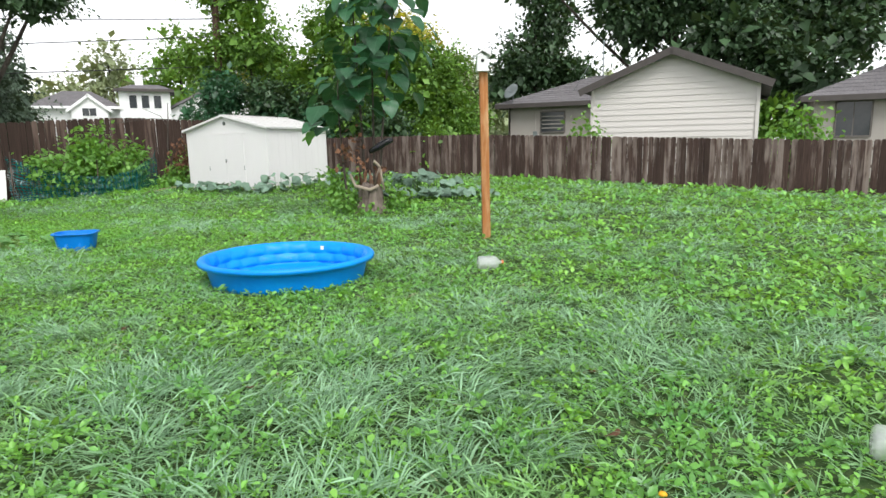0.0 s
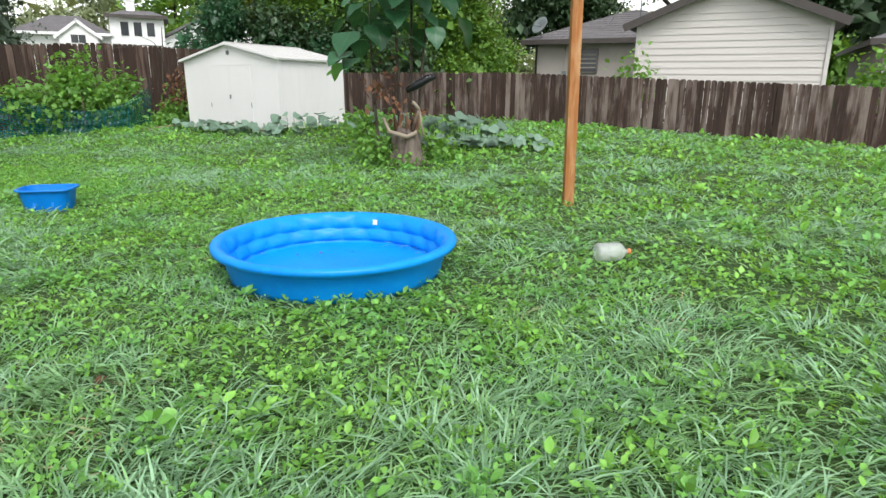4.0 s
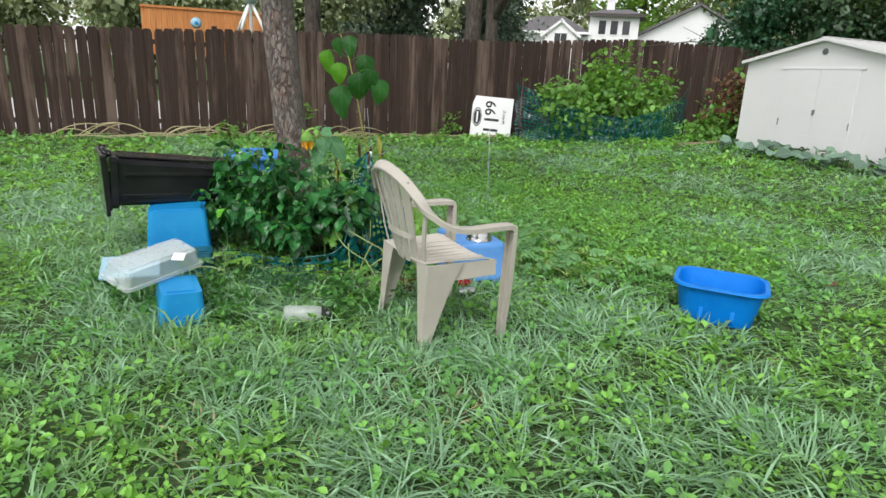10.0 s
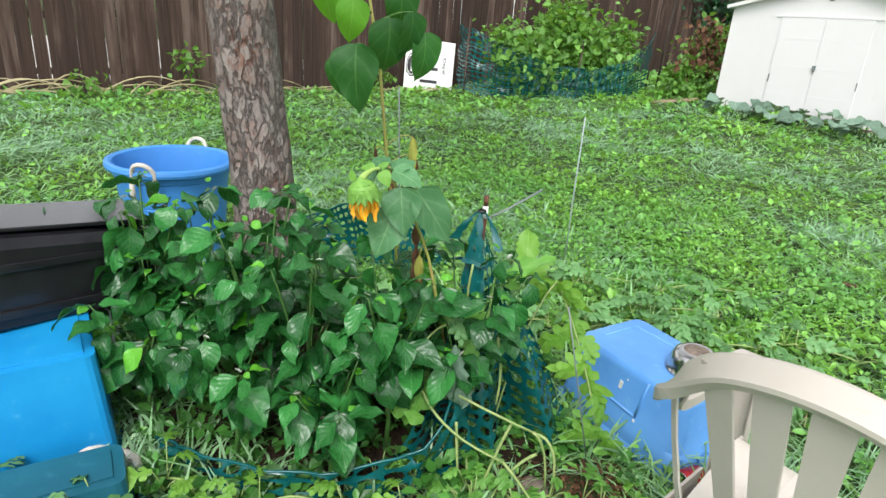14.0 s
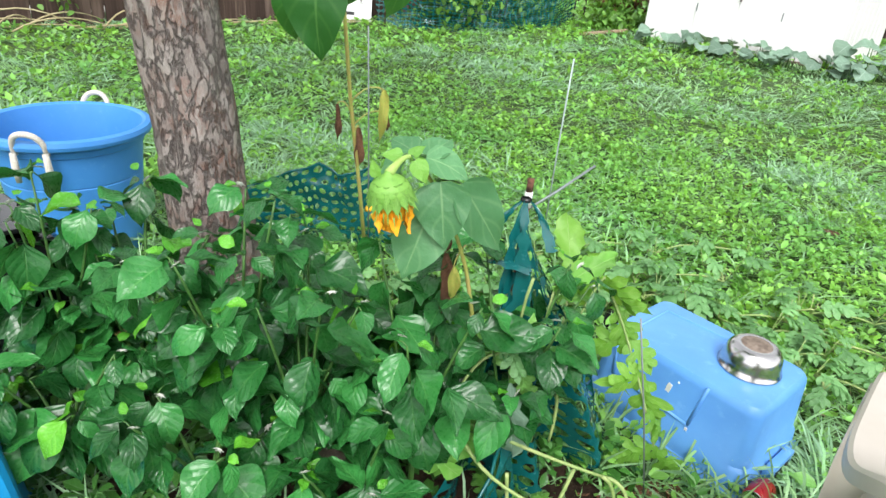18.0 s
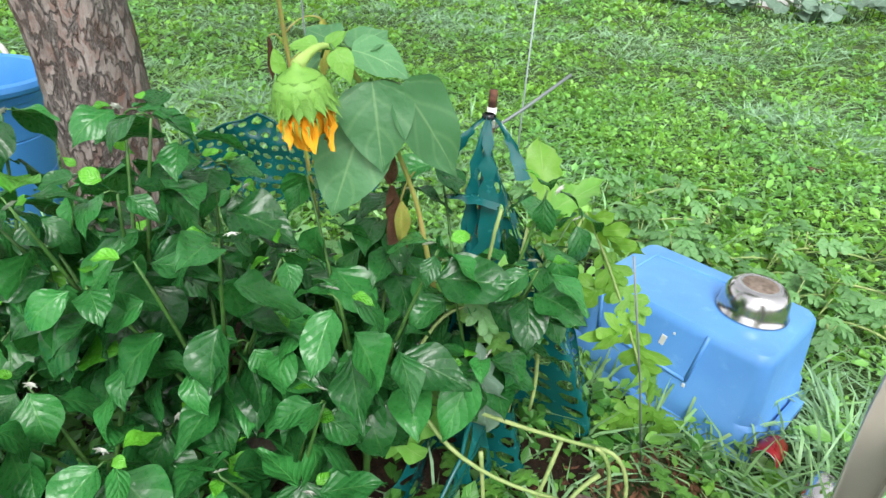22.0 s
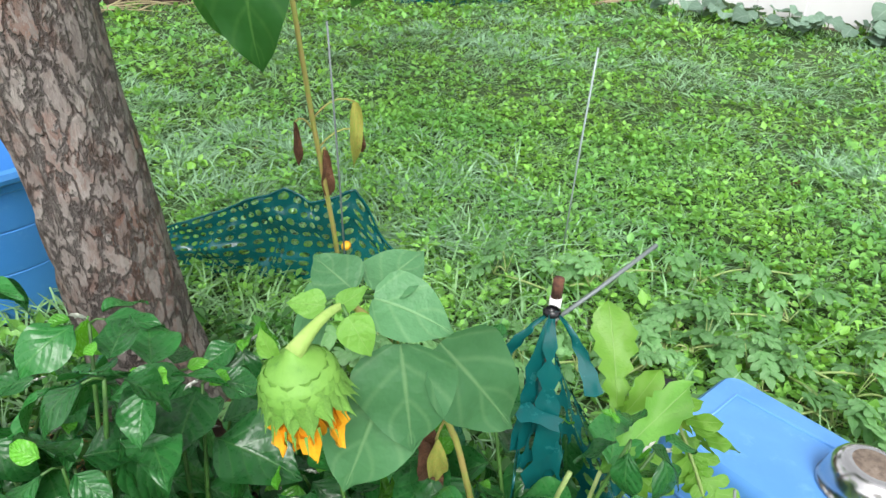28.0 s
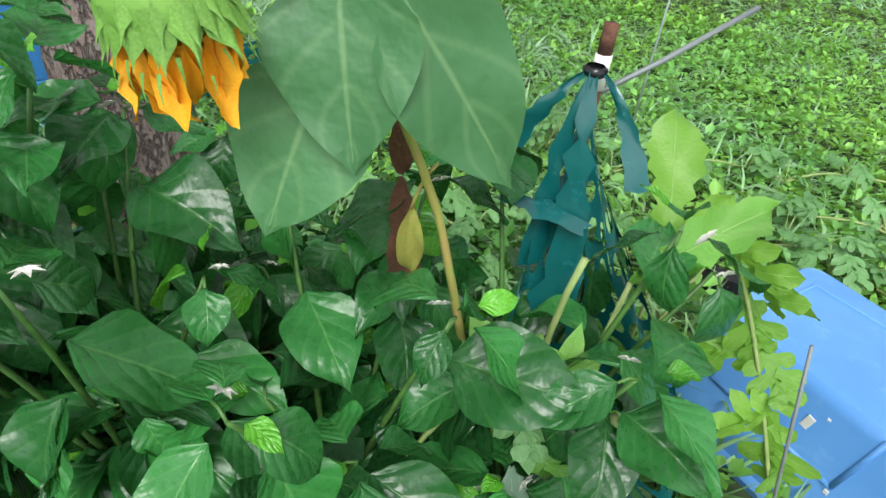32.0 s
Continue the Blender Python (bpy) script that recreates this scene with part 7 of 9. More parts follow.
def shoot(label, leaves, vines, mt):
    """Single lobed leaves and the vines that carry them."""
    c = Vector(leaves[0][0])
    o = thing("melon_vine", label, "plant", pose(c.x, c.y, 0), "melon vines")
    B = Vector((c.x, c.y, 0))
    for i, (base, tip, face, wide) in enumerate(leaves):
        put_leaf(o, leaf_set(MEL, mt)[i % 3], Vector(base) - B, Vector(tip) - B, face, wide)
    for pts in vines:
        part("vine", tube("vine", bez(*[Vector(p) - B for p in pts], 8), 0.0035, 7), "vine", o)
    return o


up_ = (0.3, -0.8, 0.5)
shoot("watermelon vine with bright lobed leaves hanging over the mesh", (
    ((-7.385, 7.13, 0.43), (-7.39, 7.05, 0.20), up_, 1.1), ((-7.385, 7.13, 0.42), (-7.45, 7.09, 0.36), up_, 1.3), ((-7.375, 7.13, 0.42), (-7.30, 7.09, 0.38), up_, 1.3),
    ((-7.255, 7.185, 0.545), (-7.365, 7.195, 0.63), up_, 1.1), ((-7.255, 7.185, 0.545), (-7.22, 7.145, 0.48), up_, 1.3), ((-7.255, 7.185, 0.55), (-7.235, 7.165, 0.65), up_, 1.1)),
    (((-7.375, 7.105, 0.48), (-7.335, 7.185, 0.6), (-7.255, 7.188, 0.54)), ((-7.255, 7.188, 0.54), (-7.225, 7.255, 0.4), (-7.275, 7.305, 0.1))), "melon_mid")
CHAIN = ((-7.12, 7.60, 0.60), (-7.07, 7.61, 0.51), (-7.01, 7.60, 0.43), (-6.96, 7.57, 0.34), (-6.92, 7.54, 0.25), (-6.88, 7.51, 0.15))
hang = []
hr = random.Random(19)
for k, (x, y, z) in enumerate(CHAIN):
    for side in ((1, -1) if k in (0, 2, 3, 5) else (1,)):
        L = hr.uniform(0.11, 0.19)
        d = Vector((side * hr.uniform(0.35, 0.9), -hr.uniform(0.2, 0.7), hr.uniform(-1.0, 0.1))).normalized()
        hang.append(((x, y, z), tuple(Vector((x, y, z)) + d * L), (hr.gauss(0.3, 0.5), hr.gauss(-0.6, 0.3), hr.uniform(0.1, 1.0)), hr.uniform(0.85, 1.25)))
shoot("watermelon vine with young yellow-green lobed leaves beside the tote", hang, ((CHAIN[0], CHAIN[2], CHAIN[5]), (CHAIN[0], (-7.2, 7.5, 0.45), (-7.22, 7.4, 0.05))), "melon_lit")
shoot("watermelon vine with a long grey-green leaf and an upright shoot", (
    ((-7.285, 7.165, 0.60), (-7.235, 7.105, 0.55), (0.2, -0.5, 1), 1.0),),
    (((-7.26, 7.185, 0.765), (-7.295, 7.205, 0.6), (-7.275, 7.305, 0.05)),), "melon")
ll = thing("melon_leaf", "long narrow wavy-edged grey-green leaf beside the mesh", "leaf", pose(-7.22, 7.265, 0))
LONG = leaf_mesh("leaf", (0.12, 0.3, 0.24, 0.6, 0.42, 0.85, 0.66, 1.0, 0.8, 0.98, 0.75, 0.8, 0.5, 0.0), 1.0, 0.13, fold=0.35, droop=0.25, wave=0.5, cols=2, seed=77)
put_leaf(ll, dyed(LONG, "melon_mid"), (0, 0, 0.70), (0.13, 0.20, 0.768), (0.2, -0.5, 1))
put_leaf(ll, dyed(LONG, "melon_mid"), (0.0, 0.02, 0.675), (0.09, 0.11, 0.66), (0.2, -0.5, 1))
part("leaf_stalk", tube("stalk", [(0, 0, 0.70), (-0.02, 0.02, 0.45), (-0.02, 0.1, 0.0)], 0.003, 6), "vine", ll)
ob = thing("melon_leaf", "upright oblong yellow-green leaf beside the stake", "leaf", pose(-7.20, 7.50, 0))
put_leaf(ob, dyed(LONG, "melon_lit"), (0, 0, 0.60), (-0.05, 0.12, 0.775), (0.3, -0.9, 0.3), 1.5)
put_leaf(ob, dyed(LONG, "melon_lit"), (0, 0, 0.58), (0.06, 0.02, 0.70), (0.3, -0.9, 0.3), 1.6)
part("leaf_stalk", tube("stalk", [(0, 0, 0.60), (0.0, 0.01, 0.35), (-0.02, 0.04, 0.0)], 0.003, 6), "vine", ob)
melon_plant("watermelon vine with young yellow-green lobed leaves", trail((-7.975, 6.555), (-7.175, 6.885), 10, 0.06, 0.06, 2), 0.085, "melon_lit", 2, 0.12)
melon_plant("watermelon vine with young lobed leaves at the front of the bed", trail((-7.375, 6.965), (-6.825, 7.225), 12, 0.07, 0.03, 3), 0.075, "melon_mid", 3, 0.12)
melon_plant("watermelon vine with young lobed leaves at the front of the bed", trail((-7.175, 7.005), (-6.775, 7.085), 8, 0.06, 0.02, 5), 0.07, "melon_mid", 6, 0.08)
melon_plant("watermelon vine with grey-green lobed leaves", trail((-8.225, 6.385), (-7.775, 6.405), 6, 0.08, 0.08, 4), 0.10, "melon", 4, 0.12)
for k, (a, b) in enumerate((((-8.075, 8.005), (-7.475, 8.255)), ((-7.575, 8.205), (-6.675, 8.705)), ((-7.275, 8.605), (-6.075, 8.405)), ((-7.775, 8.655), (-6.575, 9.305)), ((-6.775, 8.305), (-5.775, 9.005)), ((-6.875, 8.005), (-6.275, 8.505)), ((-6.575, 8.205), (-5.875, 8.205)), ((-7.175, 8.305), (-6.475, 9.005)), ((-8.175, 7.855), (-7.625, 7.855)))):
    melon_plant("watermelon vine with grey-green lobed leaves spreading over the lawn", trail(a, b, 9, 0.12, 0.05, 20 + k), 0.12, "melon", 30 + k, 0.1)

# pale vines and a bleached leaf hanging over the front
for k, pts in enumerate((((-7.375, 7.115, 0.40), (-7.215, 7.125, 0.35), (-7.018, 7.205, 0.27)), ((-7.018, 7.205, 0.27), (-6.965, 7.215, 0.25), (-6.96, 7.235, 0.03)), ((-7.375, 7.115, 0.39), (-7.305, 7.065, 0.25), (-7.075, 7.125, 0.19)), ((-7.185, 7.255, 0.52), (-7.15, 7.255, 0.42), (-7.16, 7.245, 0.29)), ((-7.235, 7.12, 0.27), (-7.22, 7.105, 0.2), (-7.205, 7.115, 0.03)), ((-7.085, 7.195, 0.28), (-7.105, 7.135, 0.2), (-7.14, 7.105, 0.02)), ((-7.015, 7.215, 0.26), (-6.915, 7.225, 0.27), (-6.935, 7.185, 0.03)), ((-7.075, 7.125, 0.19), (-7.015, 7.105, 0.17), (-6.925, 7.135, 0.03)), ((-6.995, 7.205, 0.2), (-7.075, 7.155, 0.15), (-7.095, 7.065, 0.03)))):
    single("bare_vine", tube("vine", bez(*pts, 10), [0.0052 - 0.00015 * i for i in range(11)], 8), "vine", "pale bare melon vine hanging over the mesh", "vine", group="bare vines")
pw = thing("melon_leaf", "large pale bleached melon leaf hanging from a vine", "leaf", pose(-7.262, 7.12, 0.53))
put_leaf(pw, dyed(LONG, "squash"), (0, 0, 0), (0.042, -0.015, -0.225), (0.3, -1, 0.2), 1.5)

# corn scraps, stone, bag and litter on the soil
def scraps(name, label, cat, c, r, n, size, mt, seed):
    rr = random.Random(seed)
    bits = []
    for i in range(n):
        a, q = rr.uniform(0, 6.28), r * math.sqrt(rr.random())
        p = Vector((math.cos(a) * q, math.sin(a) * q, 0.01 + 0.035 * (1 - q / r) * rr.random()))
        s = size * rr.uniform(0.6, 1.3)
        vs = [p + Vector((rr.uniform(-1, 1), rr.uniform(-1, 1), rr.uniform(-0.6, 0.8))) * s for _ in range(4)]
        bits.append((vs, [(0, 1, 2), (0, 2, 3), (0, 3, 1), (1, 3, 2)]))
    return single(name, mesh_of(name, *join_data(bits)), mt, label, cat, pose(*c), kind="stuff")


scraps("corn_scraps", "scattered cracked corn and shell bits on the soil", "corn", (-8.535, 7.385, 0.085), 0.13, 420, 0.006, "corn", 3)
scraps("leaf_litter", "dry brown leaf litter on the soil", "litter", (-7.0, 7.16, 0.02), 0.22, 240, 0.014, "dead", 4)
scraps("leaf_litter", "dry brown leaf litter on the soil", "litter", (-7.875, 7.405, 0.06), 0.5, 300, 0.012, "dead", 5)


scraps("dry_roots", "brown tangle of dry roots and leaves by the tote", "litter", (-6.80, 7.37, 0.015), 0.15, 420, 0.014, "dead", 7)


def stone(x, y, z, r, mt, label, name="stone"):
    bm = bmesh.new()
    bmesh.ops.create_icosphere(bm, subdivisions=3, radius=r)
    for v in bm.verts:
        v.co *= 1 + 0.25 * noise.noise(v.co * (1.6 / r) + Vector((x, y, 0)))
        v.co.z *= 0.65
    me = of_bm(name, bm, True)
    return single(name, me, mt, label, "stone", pose(x, y, z, 0, 0, x * 50))


stone(-7.735, 7.105, 0.12, 0.07, "dirt", "rough grey-brown stone among the peppers")
stone(-7.0, 7.24, 0.03, 0.05, "dirt", "rough grey stone at the edge of the bed")
bag = single("plastic_bag", mesh_of("bag", *join_data([tube_data([(0, 0, 0.01), (0.05, 0.02, 0.05), (0.13, 0.0, 0.045), (0.2, -0.02, 0.01)], [0.02, 0.05, 0.045, 0.015], 9)]), smooth=False), "bin", "crumpled black plastic bag behind the blue tote", "bag", pose(-7.10, 8.28, 0.0, 0, 0, 20))
# two thin sticks lying at the front of the bed
single("stick", tube("stick", [(-7.375, 6.885, 0.06), (-7.175, 6.965, 0.07), (-6.975, 7.105, 0.05)], 0.007, 7), "rod_pale", "pale stick lying across the front of the bed", "stick")
single("stick", tube("stick", [(-7.015, 7.385, 0.62), (-6.935, 7.405, 0.3), (-6.875, 7.445, 0.02)], 0.0024, 6), "rod", "thin dark stick leaning by the mesh", "stick")

# ---- planting at the yard's end and the distance ----
def squash_patch(label, cs, seed, size=0.22):
    rr = random.Random(seed)
    c = cs[0]
    o = thing("squash_plant", label, "plant", pose(c[0], c[1], gz(c[0], c[1])), "squash plants")
    shapes = leaf_set(SQU, "squash")
    for x, y, n, spread, h in cs:
        for i in range(n):
            a, q = rr.uniform(0, 6.28), spread * math.sqrt(rr.random())
            p = Vector((x - c[0] + math.cos(a) * q, y - c[1] + math.sin(a) * q, 0))
            z = h * rr.uniform(0.5, 1.1)
            L = size * rr.uniform(0.7, 1.2)
            d = Vector((math.cos(a + rr.gauss(0, 0.6)), math.sin(a + rr.gauss(0, 0.6)), rr.uniform(-0.35, 0.2)))
            top = p + Vector((0, 0, z))
            put_leaf(o, rr.choice(shapes), top, top + d.normalized() * L, (d.x * 0.3 + 0.2, d.y * 0.3 - 0.45, 1), rr.uniform(0.9, 1.15))
            part("leaf_stalk", tube("stalk", [p, p + Vector((0.01, 0.01, z * 0.6)), top], [0.008, 0.007, 0.005], 6), "stem", o)
    return o


def along(s0, r0, s1, r1, n, spread, h, k):
    return [(*yard(s0 + (s1 - s0) * i / (n - 1), r0 + (r1 - r0) * i / (n - 1)).xy, k, spread, h) for i in range(n)]


squash_patch("squash plants with broad silvery grey-green leaves along the shed", along(-13.6, 12.2, -10.9, 12.25, 6, 0.36, 0.22, 13), 1)
squash_patch("squash plants with broad silvery grey-green leaves along the shed", along(-10.9, 12.6, -9.6, 13.6, 4, 0.4, 0.4, 8), 2, 0.25)
squash_patch("squash plants with broad grey-green leaves beside the stump", along(-7.6, 11.8, -5.2, 12.5, 6, 0.42, 0.22, 16), 3)
squash_patch("squash plants with broad grey-green leaves beside the stump", along(-8.3, 12.8, -6.5, 13.2, 4, 0.45, 0.42, 14), 4, 0.26)


def shrub(label, base, blobs, n, size, leaf, stems=6, name="shrub", group="", per=14, shell=0.35):
    o = thing(name, label, "shrub", pose(*base), group)
    bl = [(np.array(c) - np.array(base), r) for c, r in blobs]
    for i in range(stems):
        c, r = bl[i % len(bl)]
        t = Vector(c) + Vector((rng.uniform(-1, 1) * r[0] * 0.6, rng.uniform(-1, 1) * r[1] * 0.6, r[2] * 0.6))
        part("stem", tube("stem", limb_path((t.x * 0.25, t.y * 0.25, -0.05), t, 0.1), [0.016, 0.015, 0.013, 0.011, 0.009, 0.007, 0.004], 6), "bark_far", o)
    part("foliage", crown_mesh("foliage", bl, n, size, per=per, shell=shell, hang=0.2, leaf=SMALL), leaf, o)
    return o


# bush in the mesh pen by the left fence
pen = yard(-16.9, 11.3)
bush_at = [(yard(-16.9, 10.6, 0.65), (0.5, 0.55, 0.5)), (yard(-16.7, 11.5, 0.95), (0.65, 0.7, 0.6)), (yard(-16.5, 12.3, 0.75), (0.55, 0.55, 0.5)), (yard(-17.0, 11.4, 1.5), (0.3, 0.4, 0.35)), (yard(-16.6, 12.6, 1.25), (0.25, 0.3, 0.3)), (yard(-16.9, 11.8, 1.85), (0.15, 0.25, 0.2)), (yard(-17.1, 10.2, 1.05), (0.35, 0.3, 0.2))]
shrub("bright green leafy bush growing through the mesh pen", (pen.x, pen.y, gz(pen.x, pen.y)), [(tuple(c), r) for c, r in bush_at], 3900, 0.135, "bush", 12, "berry_bush", per=7)
pl3, ln3 = net_run([tuple(yard(-17.9, 9.75)), tuple(yard(-17.4, 9.65)), tuple(yard(-16.6, 10.2)), tuple(yard(-16.0, 11.2)), tuple(yard(-15.75, 12.1)), tuple(yard(-15.9, 12.9))], [1.22, 1.15, 0.80, 0.52, 0.66, 1.12], fold=0.09, seed=14)
netting("sagging dark green plastic mesh pen round the bush", pl3, 46, 16, 0.74)
for s, r, h in ((-17.5, 9.62, 1.35), (-15.9, 12.9, 1.3), (-16.1, 11.1, 1.0)):
    p = yard(s, r)
    single("garden_stake", tube("stake", [(p.x, p.y, -0.02), (p.x + 0.02, p.y, gz(p.x, p.y) + h)], 0.014, 7), "rail", "thin dark wooden stake holding the mesh pen", "stake", group="pen stakes")
p0, p1 = yard(-16.0, 13.4), yard(-16.05, 13.4)
sp = thing("dead_sapling", "tall bare dead sapling with one long side branch", "tree", pose(p0.x, p0.y, gz(p0.x, p0.y)))
part("trunk", tube("trunk", [(0, 0, 0), (0.02, 0.0, 1.2), (0.1, 0.02, 2.0), (0.12, 0.03, 2.5)], [0.025, 0.022, 0.018, 0.01], 7), "bark_far", sp)
part("branch", tube("branch", [(0.1, 0.02, 2.0), (-0.35, -0.15, 2.02), (-0.8, -0.4, 1.95), (-1.7, -1.0, 1.8)], [0.014, 0.012, 0.01, 0.005], 6), "bark_far", sp)
part("branch", tube("branch", [(0.08, 0.02, 1.75), (-0.1, -0.05, 2.1), (-0.55, -0.2, 2.32)], [0.012, 0.01, 0.005], 6), "bark_far", sp)
w = yard(-15.0, 13.2)
shrub("green weeds and saplings beside the shed", (w.x, w.y, gz(w.x, w.y)), [(tuple(yard(-15.1, 13.0, 0.6)), (0.4, 0.5, 0.45)), (tuple(yard(-15.2, 13.9, 1.1)), (0.4, 0.6, 0.5)), (tuple(yard(-14.9, 12.9, 0.35)), (0.4, 0.4, 0.25))], 1700, 0.11, "bush", 7, "weed_clump", per=10)
dv = thing("dead_vine", "clump of dead rust-brown leaves hanging by the shed", "plant", pose(*yard(-14.95, 13.1, 0.25)))
part("foliage", crown_mesh("dead", [((0, 0, 0.85), (0.14, 0.16, 0.42)), ((0.02, 0.1, 1.25), (0.1, 0.12, 0.25))], 260, 0.13, per=10, hang=1.2), "dead", dv)
part("stem", tube("stem", [(0, 0, 0), (0.02, 0.03, 0.8), (0.0, 0.08, 1.45)], [0.012, 0.01, 0.005], 6), "bark_far", dv)
pa, pb = yard(-15.3, 11.75), yard(-14.55, 12.5)
pk = single("plank", bx(1.15, 0.14, 0.035, bevel=0.004), "plank", "old weathered plank lying against the shed", "plank", look((0, 0, 0), (0, 1, 0)))
pk.matrix_basis = pose((pa.x + pb.x) / 2, (pa.y + pb.y) / 2, 0.24, 0, -9, math.degrees(math.atan2(pb.y - pa.y, pb.x - pa.x)))

# dry vines heaped along the left fence
rr_ = random.Random(5)
for k in range(44):
    r = rr_.uniform(0.5, 5.6) if k < 32 else rr_.uniform(5, 9)
    a = yard(-18.25 + rr_.uniform(-0.1, 0.35), r, 0.02)
    b = yard(-18.2 + rr_.uniform(-0.15, 0.6), r + rr_.uniform(0.5, 1.3), 0.05)
    mid = (a + b) / 2 + Vector((rr_.uniform(-0.1, 0.1), 0, rr_.uniform(0.05, 0.55 if k < 26 else 0.15)))
    single("dry_vine", tube("vine", bez(a, mid, b, 8), [0.011, 0.011, 0.01, 0.01, 0.009, 0.008, 0.007, 0.005, 0.003], 6), "straw", "dry straw-coloured vine heaped at the fence foot", "vine", group="dry vines")
for s, r, h in ((-18.2, 4.9, 0.75), (-18.2, 8.3, 0.55), (-17.9, 3.5, 0.3)):
    p = yard(s, r)
    shrub("small upright green weed at the fence foot", (p.x, p.y, 0), [((p.x, p.y, h * 0.6), (0.09, 0.09, h * 0.4))], 70, 0.09, "bush", 2, "weed", per=5)

# ---- the stump with its saplings ----
SX, SY = -1.5, 12.28


def stump():
    z0 = gz(SX, SY)
    o = thing("tree_stump", "split weathered tree stump with loose slabs of wood", "stump", pose(SX, SY, z0) @ Matrix.Diagonal((1.12, 1.12, 1.5, 1)))
    v, f = lathe_data([(0.33, -0.05), (0.27, 0.05), (0.22, 0.16), (0.20, 0.30), (0.19, 0.36), (0.14, 0.39), (0.0, 0.37)], 44)
    for q in v:
        a = math.atan2(q.y, q.x)
        k = 1 + 0.14 * noise.noise((math.cos(a) * 3, math.sin(a) * 3, q.z * 2)) + 0.07 * math.sin(a * 11 + 2 * noise.noise((a, q.z * 4, 0))) * (1.4 - 2 * q.z)
        q.x, q.y = q.x * k, q.y * k
        q.z += 0.10 * noise.noise((q.x * 9, q.y * 9, 2)) if q.z > 0.28 else 0
    part("trunk", mesh_of("trunk", v, f), "stump_bark", o)
    # splintered heartwood standing up from the break
    sr = random.Random(77)
    for i in range(13):
        a = sr.uniform(0, 6.28)
        c = Vector((0.13 * math.cos(a), 0.11 * math.sin(a), 0.30))
        tip = c + Vector((sr.uniform(-0.09, 0.09), sr.uniform(-0.06, 0.06), sr.uniform(0.12, 0.30)))
        part("splinter", tube("splinter", [c, c.lerp(tip, 0.5), tip], [0.045, 0.036, 0.006], 5), "splinter", o)
    for pts, w in ((((-0.34, -0.10, 0.50), (-0.24, -0.24, 0.36), (0.02, -0.26, 0.31), (0.16, -0.20, 0.36)), 0.026), (((0.10, -0.22, 0.36), (0.14, -0.22, 0.50), (0.20, -0.18, 0.60)), 0.022), (((0.20, -0.18, 0.60), (0.13, -0.20, 0.66), (0.09, -0.2, 0.68)), 0.022), (((0.26, -0.14, 0.30), (0.22, -0.16, 0.46), (0.2, -0.16, 0.58)), 0.018)):
        part("slab", tube("slab", pts, w, 6), "stump", o, "pale split slab")
    part("dead_leaves", crown_mesh("dead", [((-0.05, -0.1, 0.62), (0.2, 0.12, 0.12)), ((-0.4, 0.0, 0.85), (0.12, 0.1, 0.1))], 80, 0.09, per=10), "dead", o, "heap of dead brown leaves")
    part("black_branch", tube("branch", [(0.0, -0.05, 0.80), (0.15, -0.06, 0.86), (0.32, -0.05, 0.93), (0.42, -0.02, 0.95)], [0.03, 0.05, 0.045, 0.03], 8), "bin", o, "blackened piece of branch")
    return o


stump()


def catalpa():
    o = thing("catalpa_sapling", "clump of tall saplings with huge dark heart-shaped leaves", "tree", pose(SX, SY, gz(SX, SY)))
    rr = random.Random(21)
    # some low leaves take the green with light painted in
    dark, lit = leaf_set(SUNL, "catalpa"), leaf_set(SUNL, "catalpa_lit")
    stems = (((-0.45, 0.0, 0.0), (-0.62, 0.05, 1.6), (-0.6, 0.1, 2.6), 0.03), ((-0.12, 0.1, 0.3), (-0.16, 0.15, 2.0), (-0.3, 0.2, 4.7), 0.035), ((0.15, 0.12, 0.3), (0.25, 0.2, 2.0), (0.55, 0.3, 4.3), 0.03), ((0.05, 0.2, 0.3), (0.05, 0.3, 2.2), (0.1, 0.4, 5.2), 0.03))
    for a, b, c, r in stems:
        path = bez(a, b, c, 10)
        part("trunk", tube("trunk", path, [r * (1 - 0.07 * i) for i in range(11)], 8), "bark_far", o)
        n = 46 if c[2] > 3 else 20
        for i in range(n):
            t = rr.uniform(0.36, 1.0) ** 0.75
            p = Vector(a) * (1 - t) ** 2 + Vector(b) * 2 * t * (1 - t) + Vector(c) * t * t
            an = rr.uniform(0, 6.28)
            out = rr.uniform(0.12, 0.80) * (1 if t > 0.45 else 0.6)
            q = p + Vector((math.cos(an) * out, math.sin(an) * out, rr.uniform(-0.05, 0.2)))
            L = rr.uniform(0.30, 0.52)
            d = Vector((math.cos(an) * 0.8, math.sin(an) * 0.8, rr.uniform(-1.0, -0.2))).normalized()
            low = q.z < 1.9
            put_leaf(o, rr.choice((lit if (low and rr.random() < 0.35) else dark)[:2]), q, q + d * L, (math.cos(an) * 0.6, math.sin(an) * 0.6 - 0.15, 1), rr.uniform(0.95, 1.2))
            if i % 2 == 0:
                part("leaf_stalk", tube("stalk", bez(p, (p + q) / 2 + Vector((0, 0, 0.08)), q, 4), 0.006, 5), "stem", o)
    return o


catalpa()
shrub("weeds and seedlings round the stump", (SX, SY, gz(SX, SY)), [((SX - 0.5, SY - 0.2, 0.25), (0.35, 0.25, 0.22)), ((SX + 0.5, SY + 0.1, 0.3), (0.3, 0.25, 0.25)), ((SX, SY - 0.35, 0.12), (0.5, 0.15, 0.12)), ((SX - 0.7, SY + 0.4, 0.6), (0.4, 0.3, 0.35))], 900, 0.1, "bush", 6, "weed_clump", per=8)

